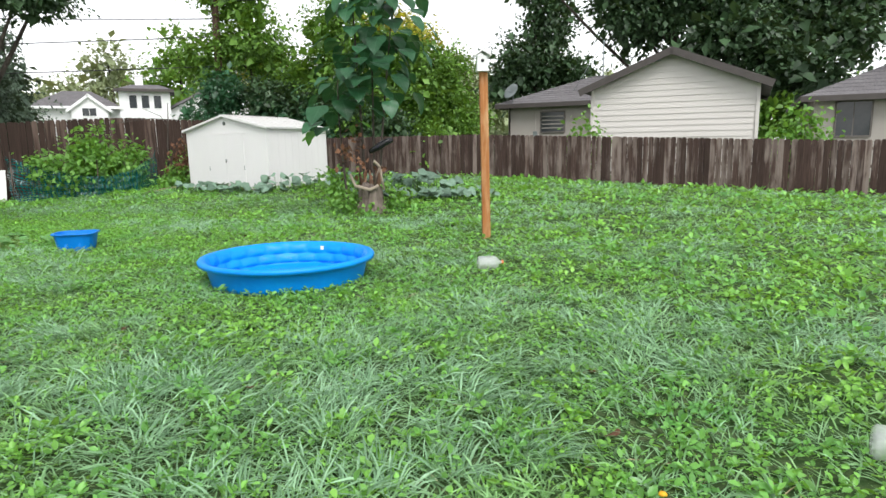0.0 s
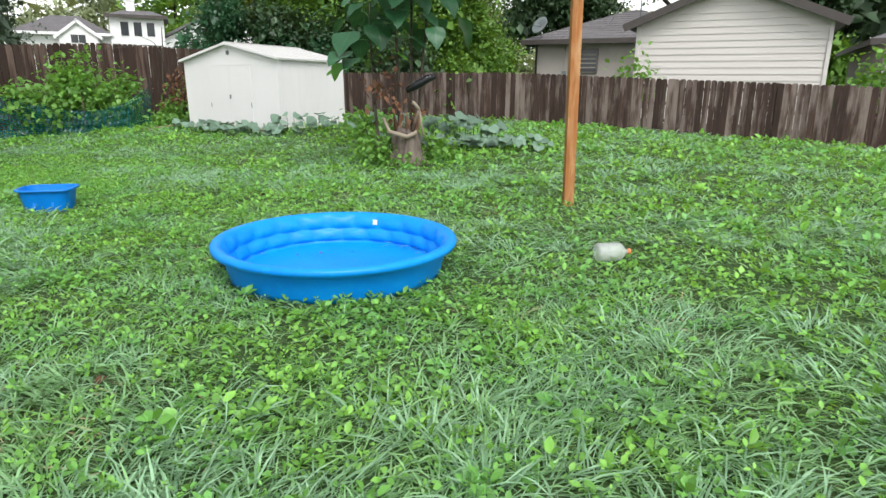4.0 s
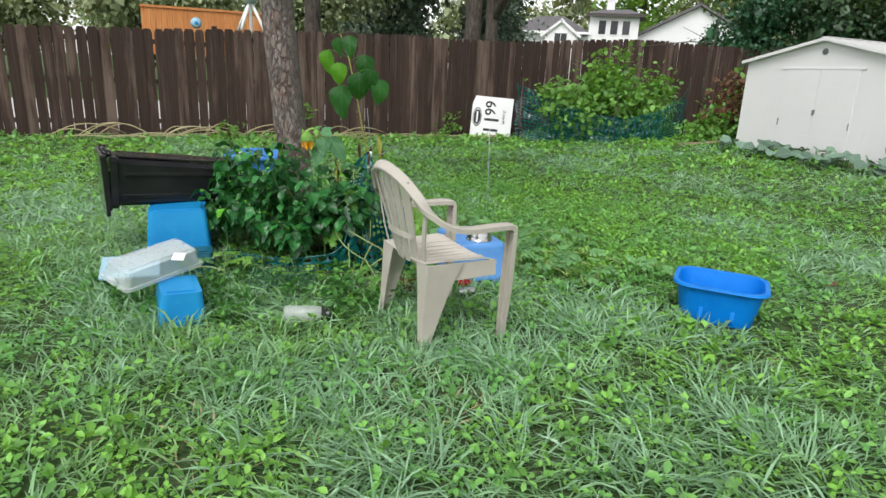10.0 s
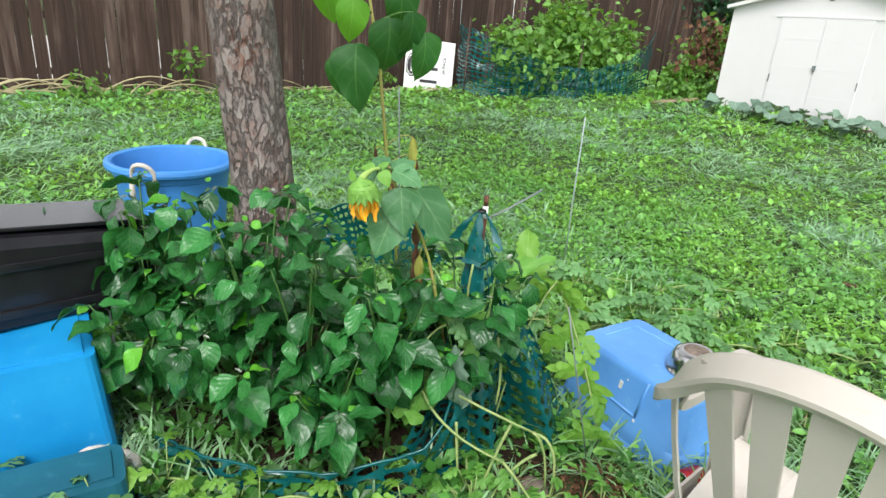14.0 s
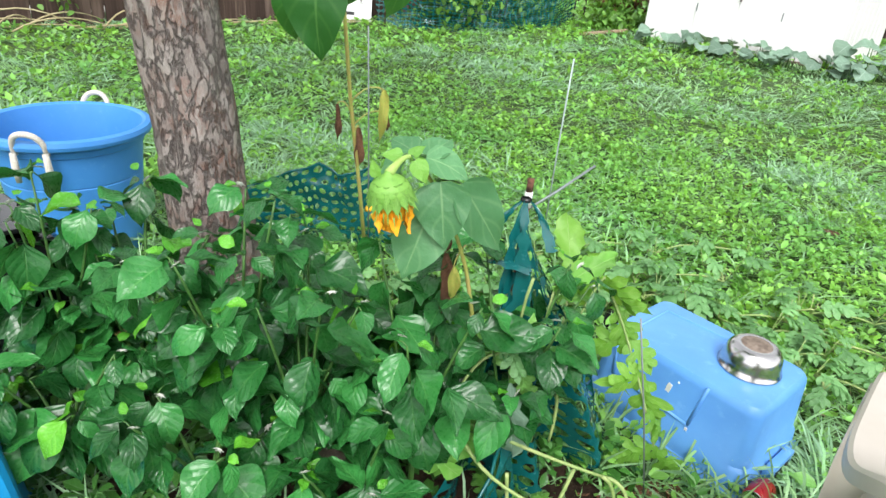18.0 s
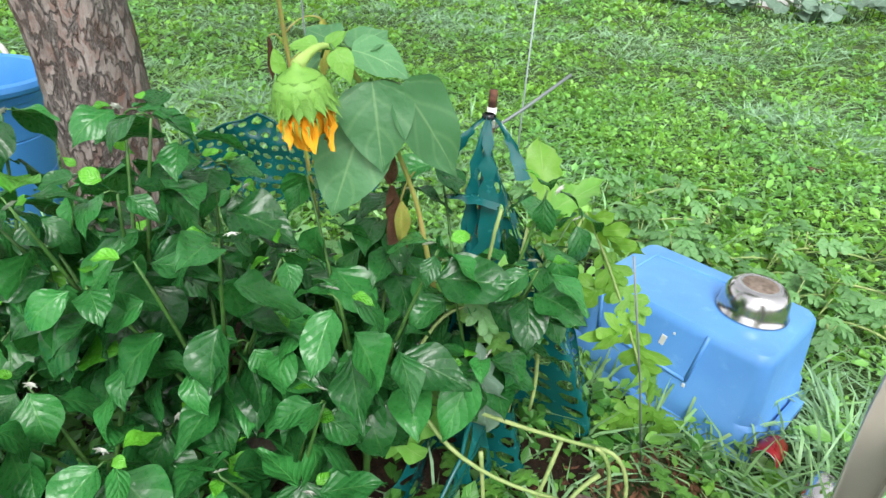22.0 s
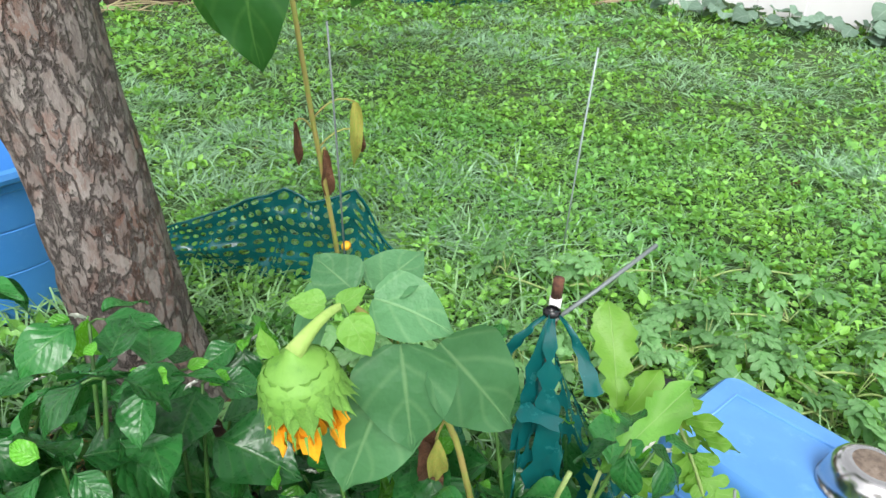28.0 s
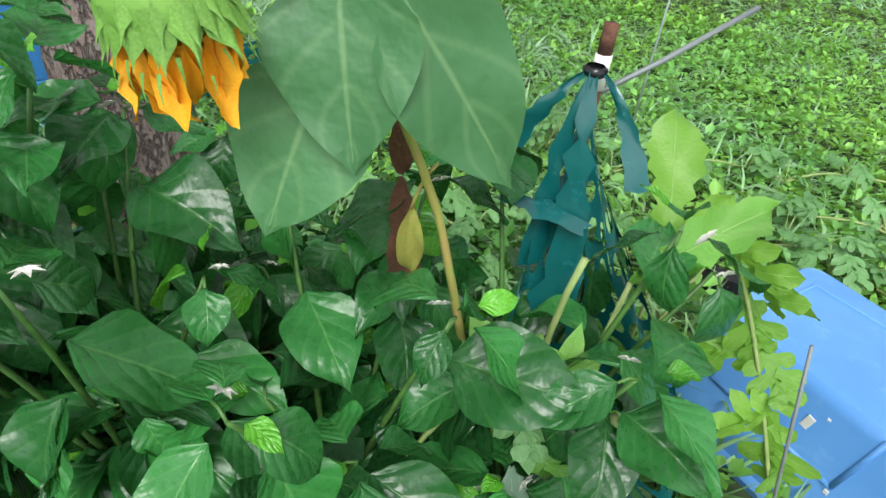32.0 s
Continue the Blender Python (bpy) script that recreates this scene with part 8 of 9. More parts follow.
# ---- trees and shrubs behind the fences ----
def tr(label, x, y, trunk, blobs, n, size, leaf, **kw):
    return tree(label, (x, y, -0.05), trunk, [((x + c[0], y + c[1], c[2]), r) for c, r in blobs], n, size, leaf, **kw)


tr("mid-green tree behind the fence, some leaves turning yellow", -4.6, 26.5, 0.16, [((0, 0, 4.2), (2.2, 1.8, 1.7)), ((1.8, 0.3, 3.2), (1.7, 1.5, 1.4)), ((-1.8, 0.2, 3.4), (1.6, 1.4, 1.3)), ((0.3, 0, 6.3), (1.8, 1.6, 1.5)), ((2.4, 0.2, 5.2), (1.2, 1.2, 1.0)), ((0.9, -1.2, 2.2), (1.8, 0.8, 0.9))], 16000, 0.19, "tree_mid", per=14)
tr("mid-green tree behind the fence", -0.6, 26.8, 0.16, [((0, 0, 3.4), (1.6, 1.5, 1.5)), ((-1.0, 0.2, 4.8), (1.5, 1.3, 1.3)), ((1.2, 0.0, 2.6), (1.2, 1.2, 1.0)), ((0.4, 0.3, 4.6), (1.2, 1.2, 1.0)), ((0.4, -0.8, 1.9), (2.0, 0.8, 0.7))], 12000, 0.17, "tree_mid", per=14)
tr("tree with yellowing autumn leaves behind the fence", -3.0, 28.6, 0.14, [((0.3, 0, 6.6), (1.5, 1.2, 0.9)), ((-1.6, 0, 5.3), (1.2, 1.0, 0.9)), ((1.6, 0, 6.2), (1.1, 1.0, 0.6)), ((-5.4, 0.5, 5.0), (1.1, 1.0, 0.9))], 4200, 0.2, "tree_yellow", per=12)
tr("yellow-green tree behind the shed", -8.4, 27.0, 0.18, [((0, 0, 6.0), (1.6, 1.5, 1.6)), ((-1.8, 0, 5.2), (1.5, 1.2, 1.2)), ((1.2, 0.3, 4.6), (1.4, 1.2, 1.0)), ((-0.6, 0, 7.8), (1.5, 1.2, 1.1))], 8000, 0.2, "tree_mid", per=13)
tr("bluish green spruce-like shrub tree behind the shed", -9.6, 24.9, 0.12, [((0, 0, 2.4), (1.2, 1.1, 1.1)), ((0.6, 0, 3.6), (0.9, 0.9, 0.8)), ((2.2, 0.2, 2.4), (1.3, 1.0, 1.0)), ((4.0, 0.0, 2.2), (1.3, 1.0, 0.9))], 9000, 0.15, "catalpa", per=13)
tr("dark shrubby tree behind the shed", -6.0, 25.2, 0.12, [((0, 0, 2.6), (1.8, 1.0, 1.2)), ((1.8, 0, 2.9), (1.4, 1.0, 1.1)), ((-1.3, 0, 3.4), (1.2, 1.0, 0.9)), ((3.2, -0.2, 2.2), (1.4, 0.9, 1.0))], 9000, 0.17, "tree_dark", per=13)
tr("large dark green shade tree over the neighbouring roofs", 13.5, 33.5, 0.5, [((0, 0, 10), (4.2, 3.5, 3.0)), ((-3.6, 0, 8.2), (2.4, 2.4, 2.0)), ((3.2, 0, 8.0), (3.0, 2.6, 2.4)), ((0.6, -2.0, 6.4), (3.2, 2.0, 1.8)), ((-1.8, 0, 12.2), (3.4, 3.0, 2.4)), ((5.0, 0, 11.0), (3.0, 2.6, 2.4)), ((2.5, -3.2, 4.9), (1.5, 1.2, 1.4)), ((-5.8, 0, 10.8), (2.0, 1.8, 1.2)), ((3.8, -4.2, 4.2), (1.2, 1.0, 1.3)), ((8.0, 0, 9.2), (2.8, 2.2, 2.2)), ((6.6, -1, 6.6), (2.0, 1.6, 1.5))], 34000, 0.34, "tree_dark", per=15)
tr("dark green tree beyond the house", 6.3, 48, 0.35, [((0, 0, 7.4), (3.0, 2.6, 2.8)), ((-1.8, 0, 6.0), (2.2, 2.0, 1.8)), ((1.2, 0, 10.6), (1.9, 1.8, 2.2)), ((2.6, 0, 6.4), (2.2, 2.0, 1.6)), ((0.6, 0, 12.8), (1.6, 1.5, 1.3))], 11000, 0.34, "tree_dark", per=13)
tr("large shade tree with branch ends hanging over the house roofs", 14.5, 35.5, 0.3, [((-11.6, -4, 11.4), (1.6, 1.2, 0.7)), ((-9.6, -4, 11.2), (1.5, 1.2, 0.8)), ((-7.4, -4, 11.0), (1.3, 1.2, 1.0)), ((-13.0, -4, 12.2), (1.6, 1.2, 0.6)), ((-3, -2, 12.5), (2.5, 2, 1.5))], 4600, 0.24, "tree_dark", per=12)
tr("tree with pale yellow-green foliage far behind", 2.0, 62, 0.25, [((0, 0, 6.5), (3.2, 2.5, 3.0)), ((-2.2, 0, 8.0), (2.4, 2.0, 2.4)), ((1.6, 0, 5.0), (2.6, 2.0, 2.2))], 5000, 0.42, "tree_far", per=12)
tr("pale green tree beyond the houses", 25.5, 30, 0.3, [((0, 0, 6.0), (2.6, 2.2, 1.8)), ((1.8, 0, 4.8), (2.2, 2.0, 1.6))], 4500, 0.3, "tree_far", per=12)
dk = tr("dark tree trunk and branches beside the neighbouring house", 19.6, 23.5, 0.36, [((0.6, 0, 8.6), (2.0, 1.8, 1.2)), ((-1.8, 0, 8.2), (1.6, 1.4, 0.8)), ((2.6, 0, 7.2), (1.6, 1.4, 1.0))], 5000, 0.28, "tree_dark", per=12)
tr("dark-trunked tree behind the brown fence", -19.6, 24.8, 0.36, [((-1.5, 0, 7.6), (2.8, 2.2, 1.4)), ((2.2, 0, 8.6), (2.6, 2.2, 1.4)), ((-4.2, 0, 6.6), (2.0, 1.8, 1.0)), ((0.4, 0, 10.2), (3.2, 2.4, 1.6))], 9000, 0.26, "tree_dark", per=14)
tr("leaning second trunk of the same dark tree", -18.9, 25.2, 0.26, [((2.2, 0, 7.8), (2.0, 1.8, 1.2)), ((3.4, 0.5, 9.4), (1.8, 1.6, 1.2))], 3500, 0.26, "tree_dark", per=14)
for x, y, h, w_ in ((-27, 38, 9.5, 2.4), (-25.5, 27.5, 8.5, 2.0), (-31, 30, 9.0, 2.2), (-23, 30.5, 8, 1.8)):
    tr("blue-green spruce behind the brown fence", x, y, 0.2, [((0, 0, h * k), (w_ * (1.05 - k) + 0.3, w_ * (1.05 - k) + 0.3, h * 0.08)) for k in (0.16, 0.28, 0.4, 0.52, 0.64, 0.76, 0.88)], 5200, 0.26, "spruce", per=12, limbs=False, name="spruce_tree", group="spruces", hang=0.9)
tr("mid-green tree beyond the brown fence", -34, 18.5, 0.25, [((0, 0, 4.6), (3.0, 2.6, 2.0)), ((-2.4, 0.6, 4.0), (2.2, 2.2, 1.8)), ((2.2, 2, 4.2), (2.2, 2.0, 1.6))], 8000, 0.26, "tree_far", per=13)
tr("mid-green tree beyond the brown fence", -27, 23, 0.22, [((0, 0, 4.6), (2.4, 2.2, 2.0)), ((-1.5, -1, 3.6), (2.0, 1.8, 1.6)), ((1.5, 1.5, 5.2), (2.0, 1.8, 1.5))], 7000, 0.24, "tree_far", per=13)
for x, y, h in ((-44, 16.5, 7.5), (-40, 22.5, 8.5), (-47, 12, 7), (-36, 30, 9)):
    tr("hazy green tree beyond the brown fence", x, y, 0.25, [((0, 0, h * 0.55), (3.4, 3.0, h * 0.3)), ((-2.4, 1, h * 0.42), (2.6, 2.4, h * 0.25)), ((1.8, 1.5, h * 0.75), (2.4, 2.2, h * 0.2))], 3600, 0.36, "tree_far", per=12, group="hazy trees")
# horizon trees: most get their haze from the leaf colour
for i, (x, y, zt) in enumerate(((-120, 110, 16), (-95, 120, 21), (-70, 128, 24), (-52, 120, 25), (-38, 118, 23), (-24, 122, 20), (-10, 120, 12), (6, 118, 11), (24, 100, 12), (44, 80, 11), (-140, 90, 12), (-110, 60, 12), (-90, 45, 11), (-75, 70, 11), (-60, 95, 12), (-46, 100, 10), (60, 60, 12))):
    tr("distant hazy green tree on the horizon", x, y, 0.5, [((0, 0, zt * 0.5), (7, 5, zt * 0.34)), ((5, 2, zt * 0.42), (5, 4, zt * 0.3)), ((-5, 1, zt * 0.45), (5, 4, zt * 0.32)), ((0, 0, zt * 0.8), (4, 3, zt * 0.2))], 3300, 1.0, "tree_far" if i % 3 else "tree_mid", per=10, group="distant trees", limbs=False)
tk = thing("tree", "bare grey trunk of a tree behind the brown fence", "tree", pose(-15.6, 13.6, 0))
part("trunk", tube("trunk", [(0, 0, 0), (0.02, 0, 2), (-0.03, 0.05, 4), (0.05, 0, 7)], [0.19, 0.17, 0.16, 0.12], 14), "bark_far", tk)
part("limb", tube("limb", [(-0.03, 0.05, 4), (-0.6, 0.3, 5.2), (-1.2, 0.5, 6.6)], [0.1, 0.08, 0.05], 8), "bark_far", tk)

# orange wooden screen and ornaments beyond the brown fence
ds = thing("deck_screen", "new orange-stained wooden deck screen beyond the fence", "screen", pose(-18.36, 12.66, 0, 0, 0, 59))
for i in range(22):
    part("board", bx(0.11, 0.02, 1.02, (0, 0, 2.01)), "deck", ds, m=pose(-1.23 + 0.115 * i, 0, 0))
part("cap_rail", bx(2.7, 0.09, 0.05, bevel=0.004), "deck", ds, m=pose(-0.02, 0, 2.55))
for x in (-1.32, 1.28):
    part("post", bx(0.1, 0.1, 2.58, (0, 0, 1.29)), "deck", ds, m=pose(x, 0.06, 0))
og = thing("garden_ornament", "round turquoise ornament on the fence", "ornament", pose(-15.55, 10.83, 2.08, 90, 0, 60))
part("disc", lathe("disc", [(0.0, 0.02), (0.05, 0.025), (0.1, 0.0), (0.09, -0.01), (0.0, 0.0)], 20), "lid_pale", og)
part("centre", lathe("centre", [(0.0, 0.03), (0.035, 0.028), (0.035, 0.02)], 14), "azure", og, m=pose(0, 0, 0.004))
wt = thing("flag_stand", "white cloth-wrapped stand with splayed legs behind the fence", "stand", pose(-15.02, 11.66, 0))
part("pole", tube("pole", [(0, 0, 0), (0, 0, 2.5), (0, 0, 4.5)], [0.03, 0.03, 0.025], 8), "white", wt)
part("cloth", tube("cloth", [(0, 0, 2.5), (0.02, 0, 3.2), (0, 0, 4.2)], [0.12, 0.14, 0.12], 12), "rod_pale", wt, "pale hanging cloth")
for a in (200, 290, 20):
    part("leg", tube("leg", [(0, 0, 2.55), (0.2 * math.cos(radians(a)), 0.2 * math.sin(radians(a)), 2.2), (0.3 * math.cos(radians(a)), 0.3 * math.sin(radians(a)), 2.0)], 0.03, 7), "white", wt)

# shrubs that lean over the back fence
for x, y, h, n, lf in ((4.6, 20.6, 2.1, 500, "bush"), (9.9, 17.6, 2.3, 700, "bush"), (13.6, 16.6, 2.0, 900, "tree_mid"), (-0.3, 22.0, 2.2, 900, "tree_mid")):
    shrub("leafy shrub rising above the back fence", (x, y, gz(x, y)), [((x, y, h * 0.72), (0.5, 0.4, h * 0.28)), ((x + 0.4, y, h * 0.55), (0.4, 0.4, h * 0.22)), ((x - 0.35, y, h * 0.5), (0.4, 0.4, h * 0.25))], n, 0.15, lf, 5, per=9, group="fence shrubs")

# ---- lawn: grass blades and small weeds, as loose stuff ----
HOLES = ((PC[0], PC[1], 0.80), (-5.13, 8.36, 0.25), (-6.76, 7.87, 0.24), (-9.42, 7.93, 0.26), (-8.44, 7.65, 0.2), (SX, SY, 0.25), (-6.86, 7.25, 0.15))


def bare(p):
    """Where no grass grows: under things, in the bed, outside the fences."""
    x, y = p[:, 0], p[:, 1]
    s, r = x * VX + y * VY, -x * VY + y * VX
    out = (s < -18.42) | (s > 8.9) | (r > 18.92) | (r < -6.9)
    out |= (s > -14.35) & (s < -11.3) & (r > 12.68) & (r < 15.4)
    for cx, cy, cr in HOLES:
        out |= (x - cx) ** 2 + (y - cy) ** 2 < cr * cr
    c, q = math.cos(radians(8)), math.sin(radians(8))
    u, v = (x + 7.88) * c + (y - 7.3) * q, -(x + 7.88) * q + (y - 7.3) * c
    out |= (u / 0.62) ** 2 + (v / 0.36) ** 2 < 1
    return out


def near_walk(p):
    """Distance to the trodden line across the lawn."""
    line = np.array([(0.0, 0.5), (-1.2, 3.0), (-3.6, 4.6), (-5.6, 5.6), (-7.0, 6.6), (-7.2, 8.0)])
    best = np.full(len(p), 1e9)
    for a, b in zip(line, line[1:]):
        d = b - a
        t = np.clip(((p - a) @ d) / (d @ d), 0, 1)
        best = np.minimum(best, np.hypot(*(p - a - t[:, None] * d).T))
    return best


def lumps(p, scale, seed):
    """Smooth patches between 0 and 1."""
    k = np.random.RandomState(seed)
    out = np.zeros(len(p))
    for i in range(7):
        a = k.uniform(0, 6.28)
        w = scale * k.uniform(0.5, 1.9)
        out += np.sin(p[:, 0] * math.cos(a) * w + p[:, 1] * math.sin(a) * w + k.uniform(0, 6.28))
    return 0.5 + 0.5 * np.tanh(out * 0.55)


def mixture(p):
    """Share of grass against broad-leaved weeds: wide patches broken up by small ones."""
    m = 0.55 * lumps(p, 1.5, 5) + 0.45 * lumps(p, 5.0, 17)
    return np.clip((m - 0.5) * 2.4 + 0.5, 0, 1)


def field(n, x0, x1, y0, y1, seed):
    k = np.random.RandomState(seed)
    return np.stack([k.uniform(x0, x1, n), k.uniform(y0, y1, n)], axis=1)


def heights(p):
    return np.array([gz(a, b) for a, b in p])


def turf(name, c, per, length, width, spread, material, label, seed, grow=1.0, rise=(0.35, 0.95), comb=0.8):
    """Tufts of flat blades that flop outward from each centre and are combed one way, patch by patch."""
    k = np.random.RandomState(seed)
    m = len(c)
    n = m * per
    off = k.normal(0, 1, (n, 2)) * (spread * np.repeat(np.ones(m) * grow, per))[:, None]
    p = np.repeat(c, per, axis=0) + off
    way = np.repeat(6.28 * lumps(c, 0.9, seed + 3) + 2.0 * lumps(c, 4.0, seed + 5), per)
    d = off / np.maximum(1e-6, np.hypot(*off.T))[:, None] + comb * np.stack([np.cos(way), np.sin(way)], axis=1) + k.normal(0, 0.45, (n, 2))
    d /= np.hypot(*d.T)[:, None]
    ok = ~bare(p)
    p, d, n = p[ok], d[ok], int(ok.sum())
    g = np.repeat(np.ones(m) * grow, per)[ok]
    d3 = np.column_stack([d, np.zeros(n)])
    side = np.column_stack([-d[:, 1], d[:, 0], k.normal(0, 0.35, n)]) * (width * g * (0.65 + 0.7 * k.rand(n)))[:, None]
    L = length * (0.5 + 0.9 * k.rand(n))
    el = k.uniform(rise[0], rise[1], n)
    flop = k.uniform(0.55, 1.15, n)
    base = np.column_stack([p, heights(p) - 0.004 + 0.02 * k.rand(n)])
    rows = []
    for t, w in ((0.0, 0.8), (0.5, 1.0), (1.0, 0.0)):
        z = L * np.sin(el) * (t - 0.62 * flop * t ** 2)
        q = base + d3 * (L * np.cos(el) * (t + 0.25 * t * t))[:, None]
        q[:, 2] += z
        rows += [q - side * w, q + side * w] if w else [q]
    v = np.stack(rows, axis=1).astype(np.float32)
    tri = np.array([(0, 1, 3), (0, 3, 2), (2, 3, 4)])
    uv = np.array([(0, 0), (1, 0), (0, 0.55), (1, 0.55), (0.5, 1)], dtype=np.float32)
    me = bpy.data.meshes.new(name)
    me.vertices.add(n * 5)
    me.vertices.foreach_set("co", v.ravel())
    loops = (tri.ravel()[None, :] + (np.arange(n) * 5)[:, None]).ravel()
    me.loops.add(len(loops))
    me.loops.foreach_set("vertex_index", loops.astype(np.int32))
    me.polygons.add(n * 3)
    me.polygons.foreach_set("loop_start", (np.arange(n * 3) * 3).astype(np.int32))
    me.polygons.foreach_set("use_smooth", np.ones(n * 3, dtype=bool))
    lay = me.uv_layers.new(name="UVMap")
    lay.data.foreach_set("uv", uv[np.tile(tri.ravel(), n)].ravel())
    me.update(calc_edges=True)
    return single(name, me, material, label, "grass", kind="stuff")


DOCK = ([(0, 0, 0), (0.20, 0.22, 0.06), (0.30, 0.62, 0.03), (0, 1, -0.16), (-0.30, 0.62, 0.03), (-0.20, 0.22, 0.06)], [(0, 1, 2, 3), (0, 3, 4, 5)], [(0.5, 0), (0.8, 0.22), (1, 0.62), (0.5, 1), (0, 0.62), (0.2, 0.22)])


def weeds(name, p, size, material, label, seed, lift=0.05, leaf=KITE, per=6):
    """Rosettes of small leaves. size: one for each rosette."""
    k = np.random.RandomState(seed)
    m = len(p)
    n = m * per
    sz = np.repeat(size * (0.5 + 1.0 * k.rand(m)), per) * (0.6 + 0.8 * k.rand(n))
    a = np.tile(np.arange(per) * 6.283 / per, m) + np.repeat(k.uniform(0, 6.28, m), per) + k.normal(0, 0.35, n)
    el = k.normal(0.30, 0.5, n)
    d = np.stack([np.cos(a) * np.cos(el), np.sin(a) * np.cos(el), np.sin(el)], axis=1)
    h = np.repeat(heights(p) + 0.008 + lift * k.rand(m) ** 1.5, per) + 0.012 * k.rand(n)
    base = np.column_stack([np.repeat(p, per, axis=0), h]) + d * (0.35 * sz)[:, None] * np.array([1, 1, 0.3])
    face = np.column_stack([-0.4 * np.cos(a) + k.normal(0, 0.45, n), -0.4 * np.sin(a) + k.normal(0, 0.45, n), np.ones(n)])
    me = cloud(name, leaf, base, leaf_turn(d, face), sz)
    return single(name, me, material, label, "weeds", kind="stuff")


# dense beside the walk, thinner and a little coarser away from it
def spread_over(n, seed, reach, power):
    """Points over the yard, kept by the distance from the walk; also a growth factor for each."""
    k = np.random.RandomState(seed)
    s, r = k.uniform(-18.4, 8.8, n), k.uniform(-6.8, 18.9, n)
    q = np.stack([s * VX - r * VY, s * VY + r * VX], axis=1)
    q = q[~bare(q)]
    dd = np.maximum(near_walk(q), reach)
    kp = k.rand(len(q)) < (reach / dd) ** power
    return q[kp], (dd[kp] / reach) ** (power * 0.42), dd[kp]


wp, wg, wd = spread_over(225000, 6, 2.6, 1.6)
wk = np.random.RandomState(42).rand(len(wp)) < np.clip(1.0 - 1.05 * (mixture(wp) - 0.25), 0.42, 1.0)
wp, wg, wd = wp[wk], wg[wk], wd[wk]
close = wd < 3.4
weeds("lawn_weeds", wp[close], 0.030 * wg[close], "weed", "bright green clover and broad-leaved weeds in the lawn", 8, 0.06, DOCK, 5)
weeds("lawn_weeds", wp[~close], 0.030 * wg[~close], "weed", "bright green weeds in the far lawn", 11, 0.06, KITE, 4)
cl = field(8000, -9.2, -5.0, 8.2, 11.2, 81)
cl = cl[(~bare(cl)) & (np.random.RandomState(82).rand(len(cl)) < 0.25 + 0.75 * lumps(cl, 2.4, 12))]
weeds("clover", cl, np.full(len(cl), 0.027), "weed", "thick bright green clover and creeping weeds behind the bed", 83, 0.07, DOCK, 5)
bp, bg, bd = spread_over(22000, 61, 2.6, 1.2)
bk = lumps(bp, 1.1, 9) > 0.4
weeds("broad_weeds", bp[bk], 0.040 * bg[bk], "weed", "broad-leaved plantain and dandelion rosettes in the lawn", 62, 0.06, DOCK, 7)
gp, gg, gd = spread_over(108000, 1, 2.6, 1.45)
gk = np.random.RandomState(41).rand(len(gp)) < np.clip(0.55 + 0.9 * (mixture(gp) - 0.3), 0.5, 1.0)
turf("grass", gp[gk], 8, 0.125, 0.0036, 0.045, "grass", "lawn of wet green grass blades flopping over", 3, gg[gk])
tc, tg, td = spread_over(14000, 51, 2.6, 1.1)
tk = lumps(tc, 1.5, 5) > 0.58
turf("grass_tufts", tc[tk], 34, 0.19, 0.0038, 0.055, "tuft", "long pale blue-green grass tufts flopping over in the lawn", 53, tg[tk], (0.4, 1.05), 0.9)
dry = field(1500, -11, 5, 0, 10, 12)
dry = dry[(~bare(dry)) & (lumps(dry, 2.2, 31) > 0.76)]
turf("dry_grass", dry, 6, 0.10, 0.003, 0.06, "straw", "wisps of dry straw-coloured grass in the lawn", 13, 1.0, (0.2, 0.6))
edge = field(420, -9.5, -6.3, 5.6, 9.0, 15)
edge = edge[~bare(edge)]
turf("tall_grass", edge, 16, 0.22, 0.0038, 0.05, "grass", "taller wet grass tufts round the bed", 16, 1.0, (0.7, 1.3), 0.4)
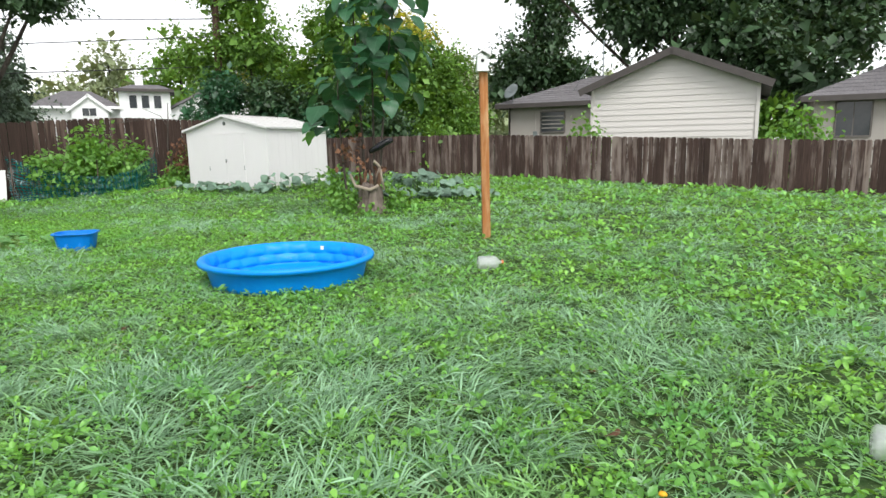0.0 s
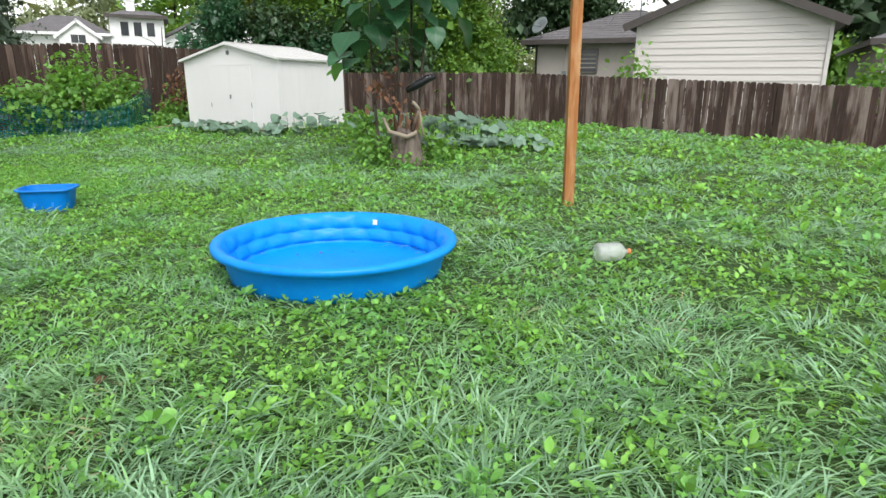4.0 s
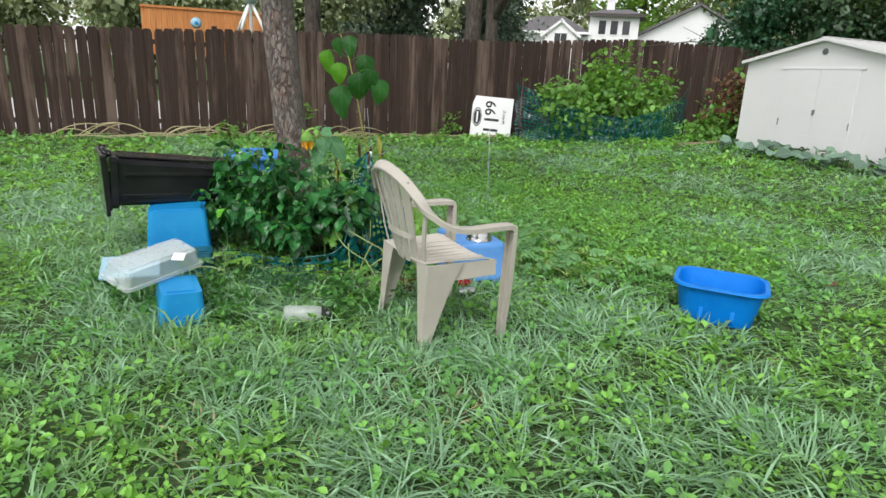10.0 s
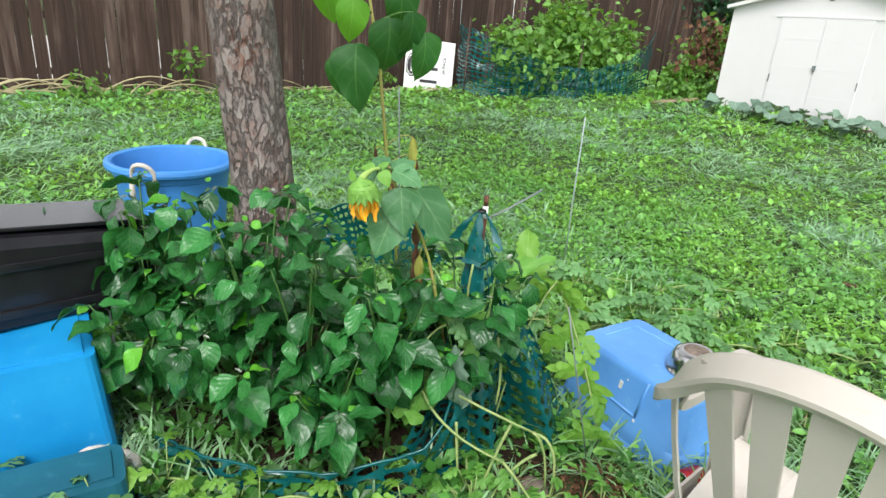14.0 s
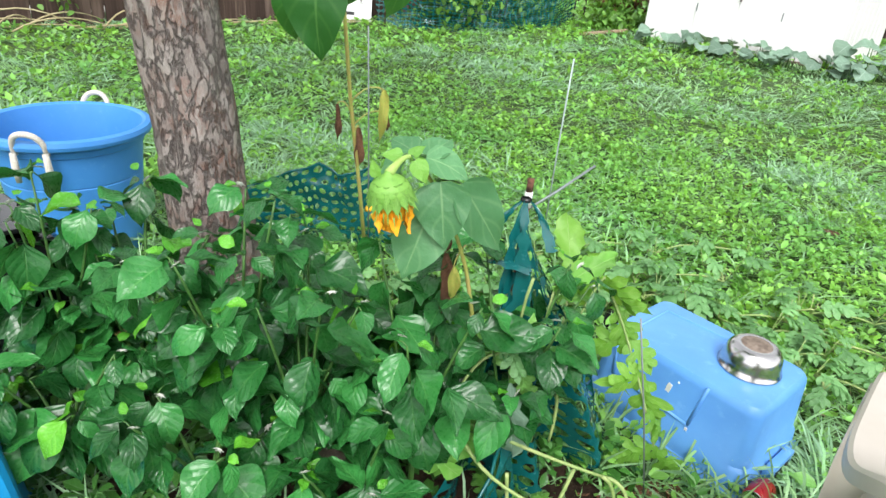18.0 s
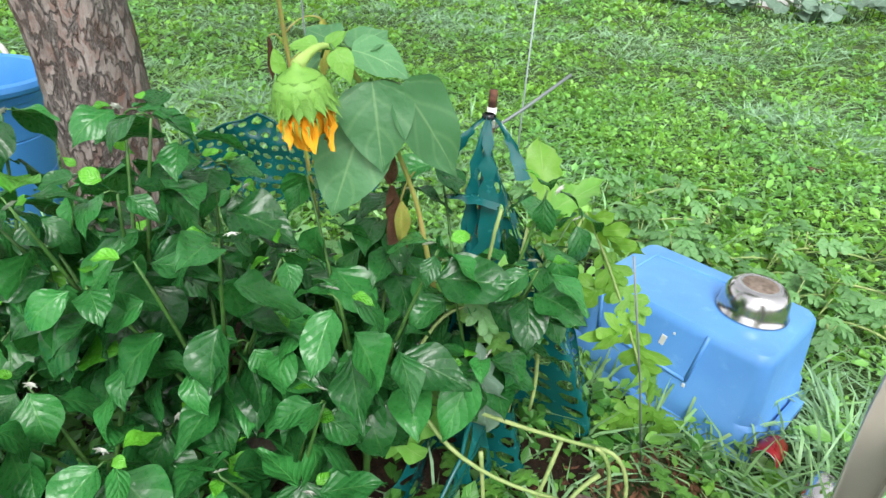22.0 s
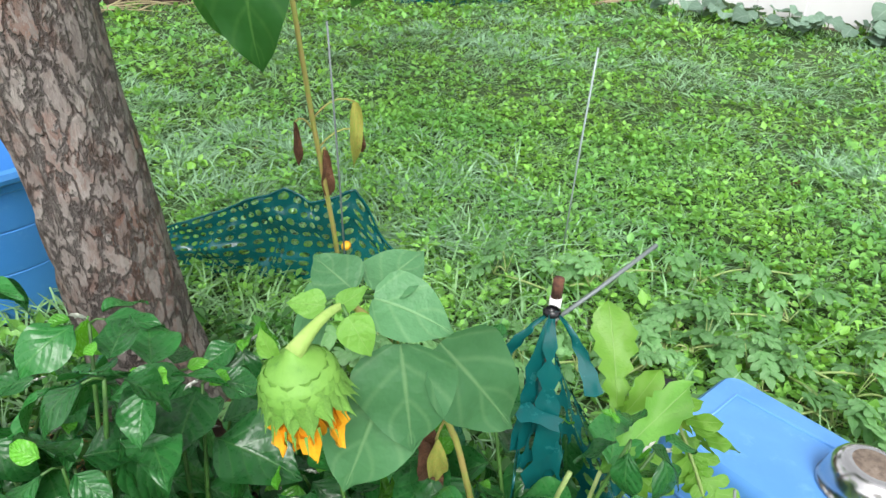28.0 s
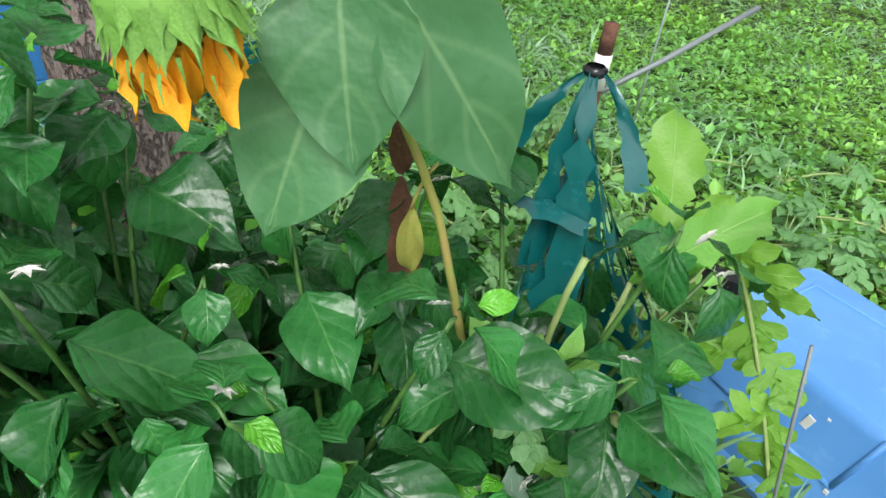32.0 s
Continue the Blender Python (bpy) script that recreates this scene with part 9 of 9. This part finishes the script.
for k, (x, y, rz, mt) in enumerate(((-5.0, 3.1, 20, "dead"), (-3.9, 5.2, 70, "dead"), (-2.3, 4.4, 140, "dead"), (-5.9, 9.9, 30, "dead"), (-4.6, 9.6, 100, "dead"), (-6.3, 10.6, 60, "dead"), (-1.0, 3.2, 10, "dead"), (1.0, 3.4, 80, "dead"), (0.9, 2.6, 30, "dead"), (-6.0, 5.0, 50, "dead"), (-7.9, 9.8, 0, "dead"), (-3.0, 9.2, 45, "dead"), (-6.9, 5.75, 120, "dead"))):
    o = thing("fallen_leaf", "curled brown fallen leaf on the grass", "leaf", pose(x, y, gz(x, y) + 0.05, rng.uniform(-15, 15), rng.uniform(-15, 15), rz), "fallen leaves")
    part("blade", dyed(SUNL[k % 3], mt), None, o, m=Matrix.Diagonal((0.1, 0.11, 0.12, 1)))
yf = thing("dandelion", "small yellow flower in the grass", "flower", pose(0.93, 2.08, gz(0.93, 2.08)))
part("bloom", lathe("bloom", [(0.0, 0.012), (0.012, 0.01), (0.018, 0.002), (0.0, 0.0)], 14), "petal", yf, m=pose(0, 0, 0.075))
part("stem", tube("stem", [(0, 0, 0), (0.004, 0, 0.04), (0, 0, 0.076)], 0.0015, 5), "stem", yf)
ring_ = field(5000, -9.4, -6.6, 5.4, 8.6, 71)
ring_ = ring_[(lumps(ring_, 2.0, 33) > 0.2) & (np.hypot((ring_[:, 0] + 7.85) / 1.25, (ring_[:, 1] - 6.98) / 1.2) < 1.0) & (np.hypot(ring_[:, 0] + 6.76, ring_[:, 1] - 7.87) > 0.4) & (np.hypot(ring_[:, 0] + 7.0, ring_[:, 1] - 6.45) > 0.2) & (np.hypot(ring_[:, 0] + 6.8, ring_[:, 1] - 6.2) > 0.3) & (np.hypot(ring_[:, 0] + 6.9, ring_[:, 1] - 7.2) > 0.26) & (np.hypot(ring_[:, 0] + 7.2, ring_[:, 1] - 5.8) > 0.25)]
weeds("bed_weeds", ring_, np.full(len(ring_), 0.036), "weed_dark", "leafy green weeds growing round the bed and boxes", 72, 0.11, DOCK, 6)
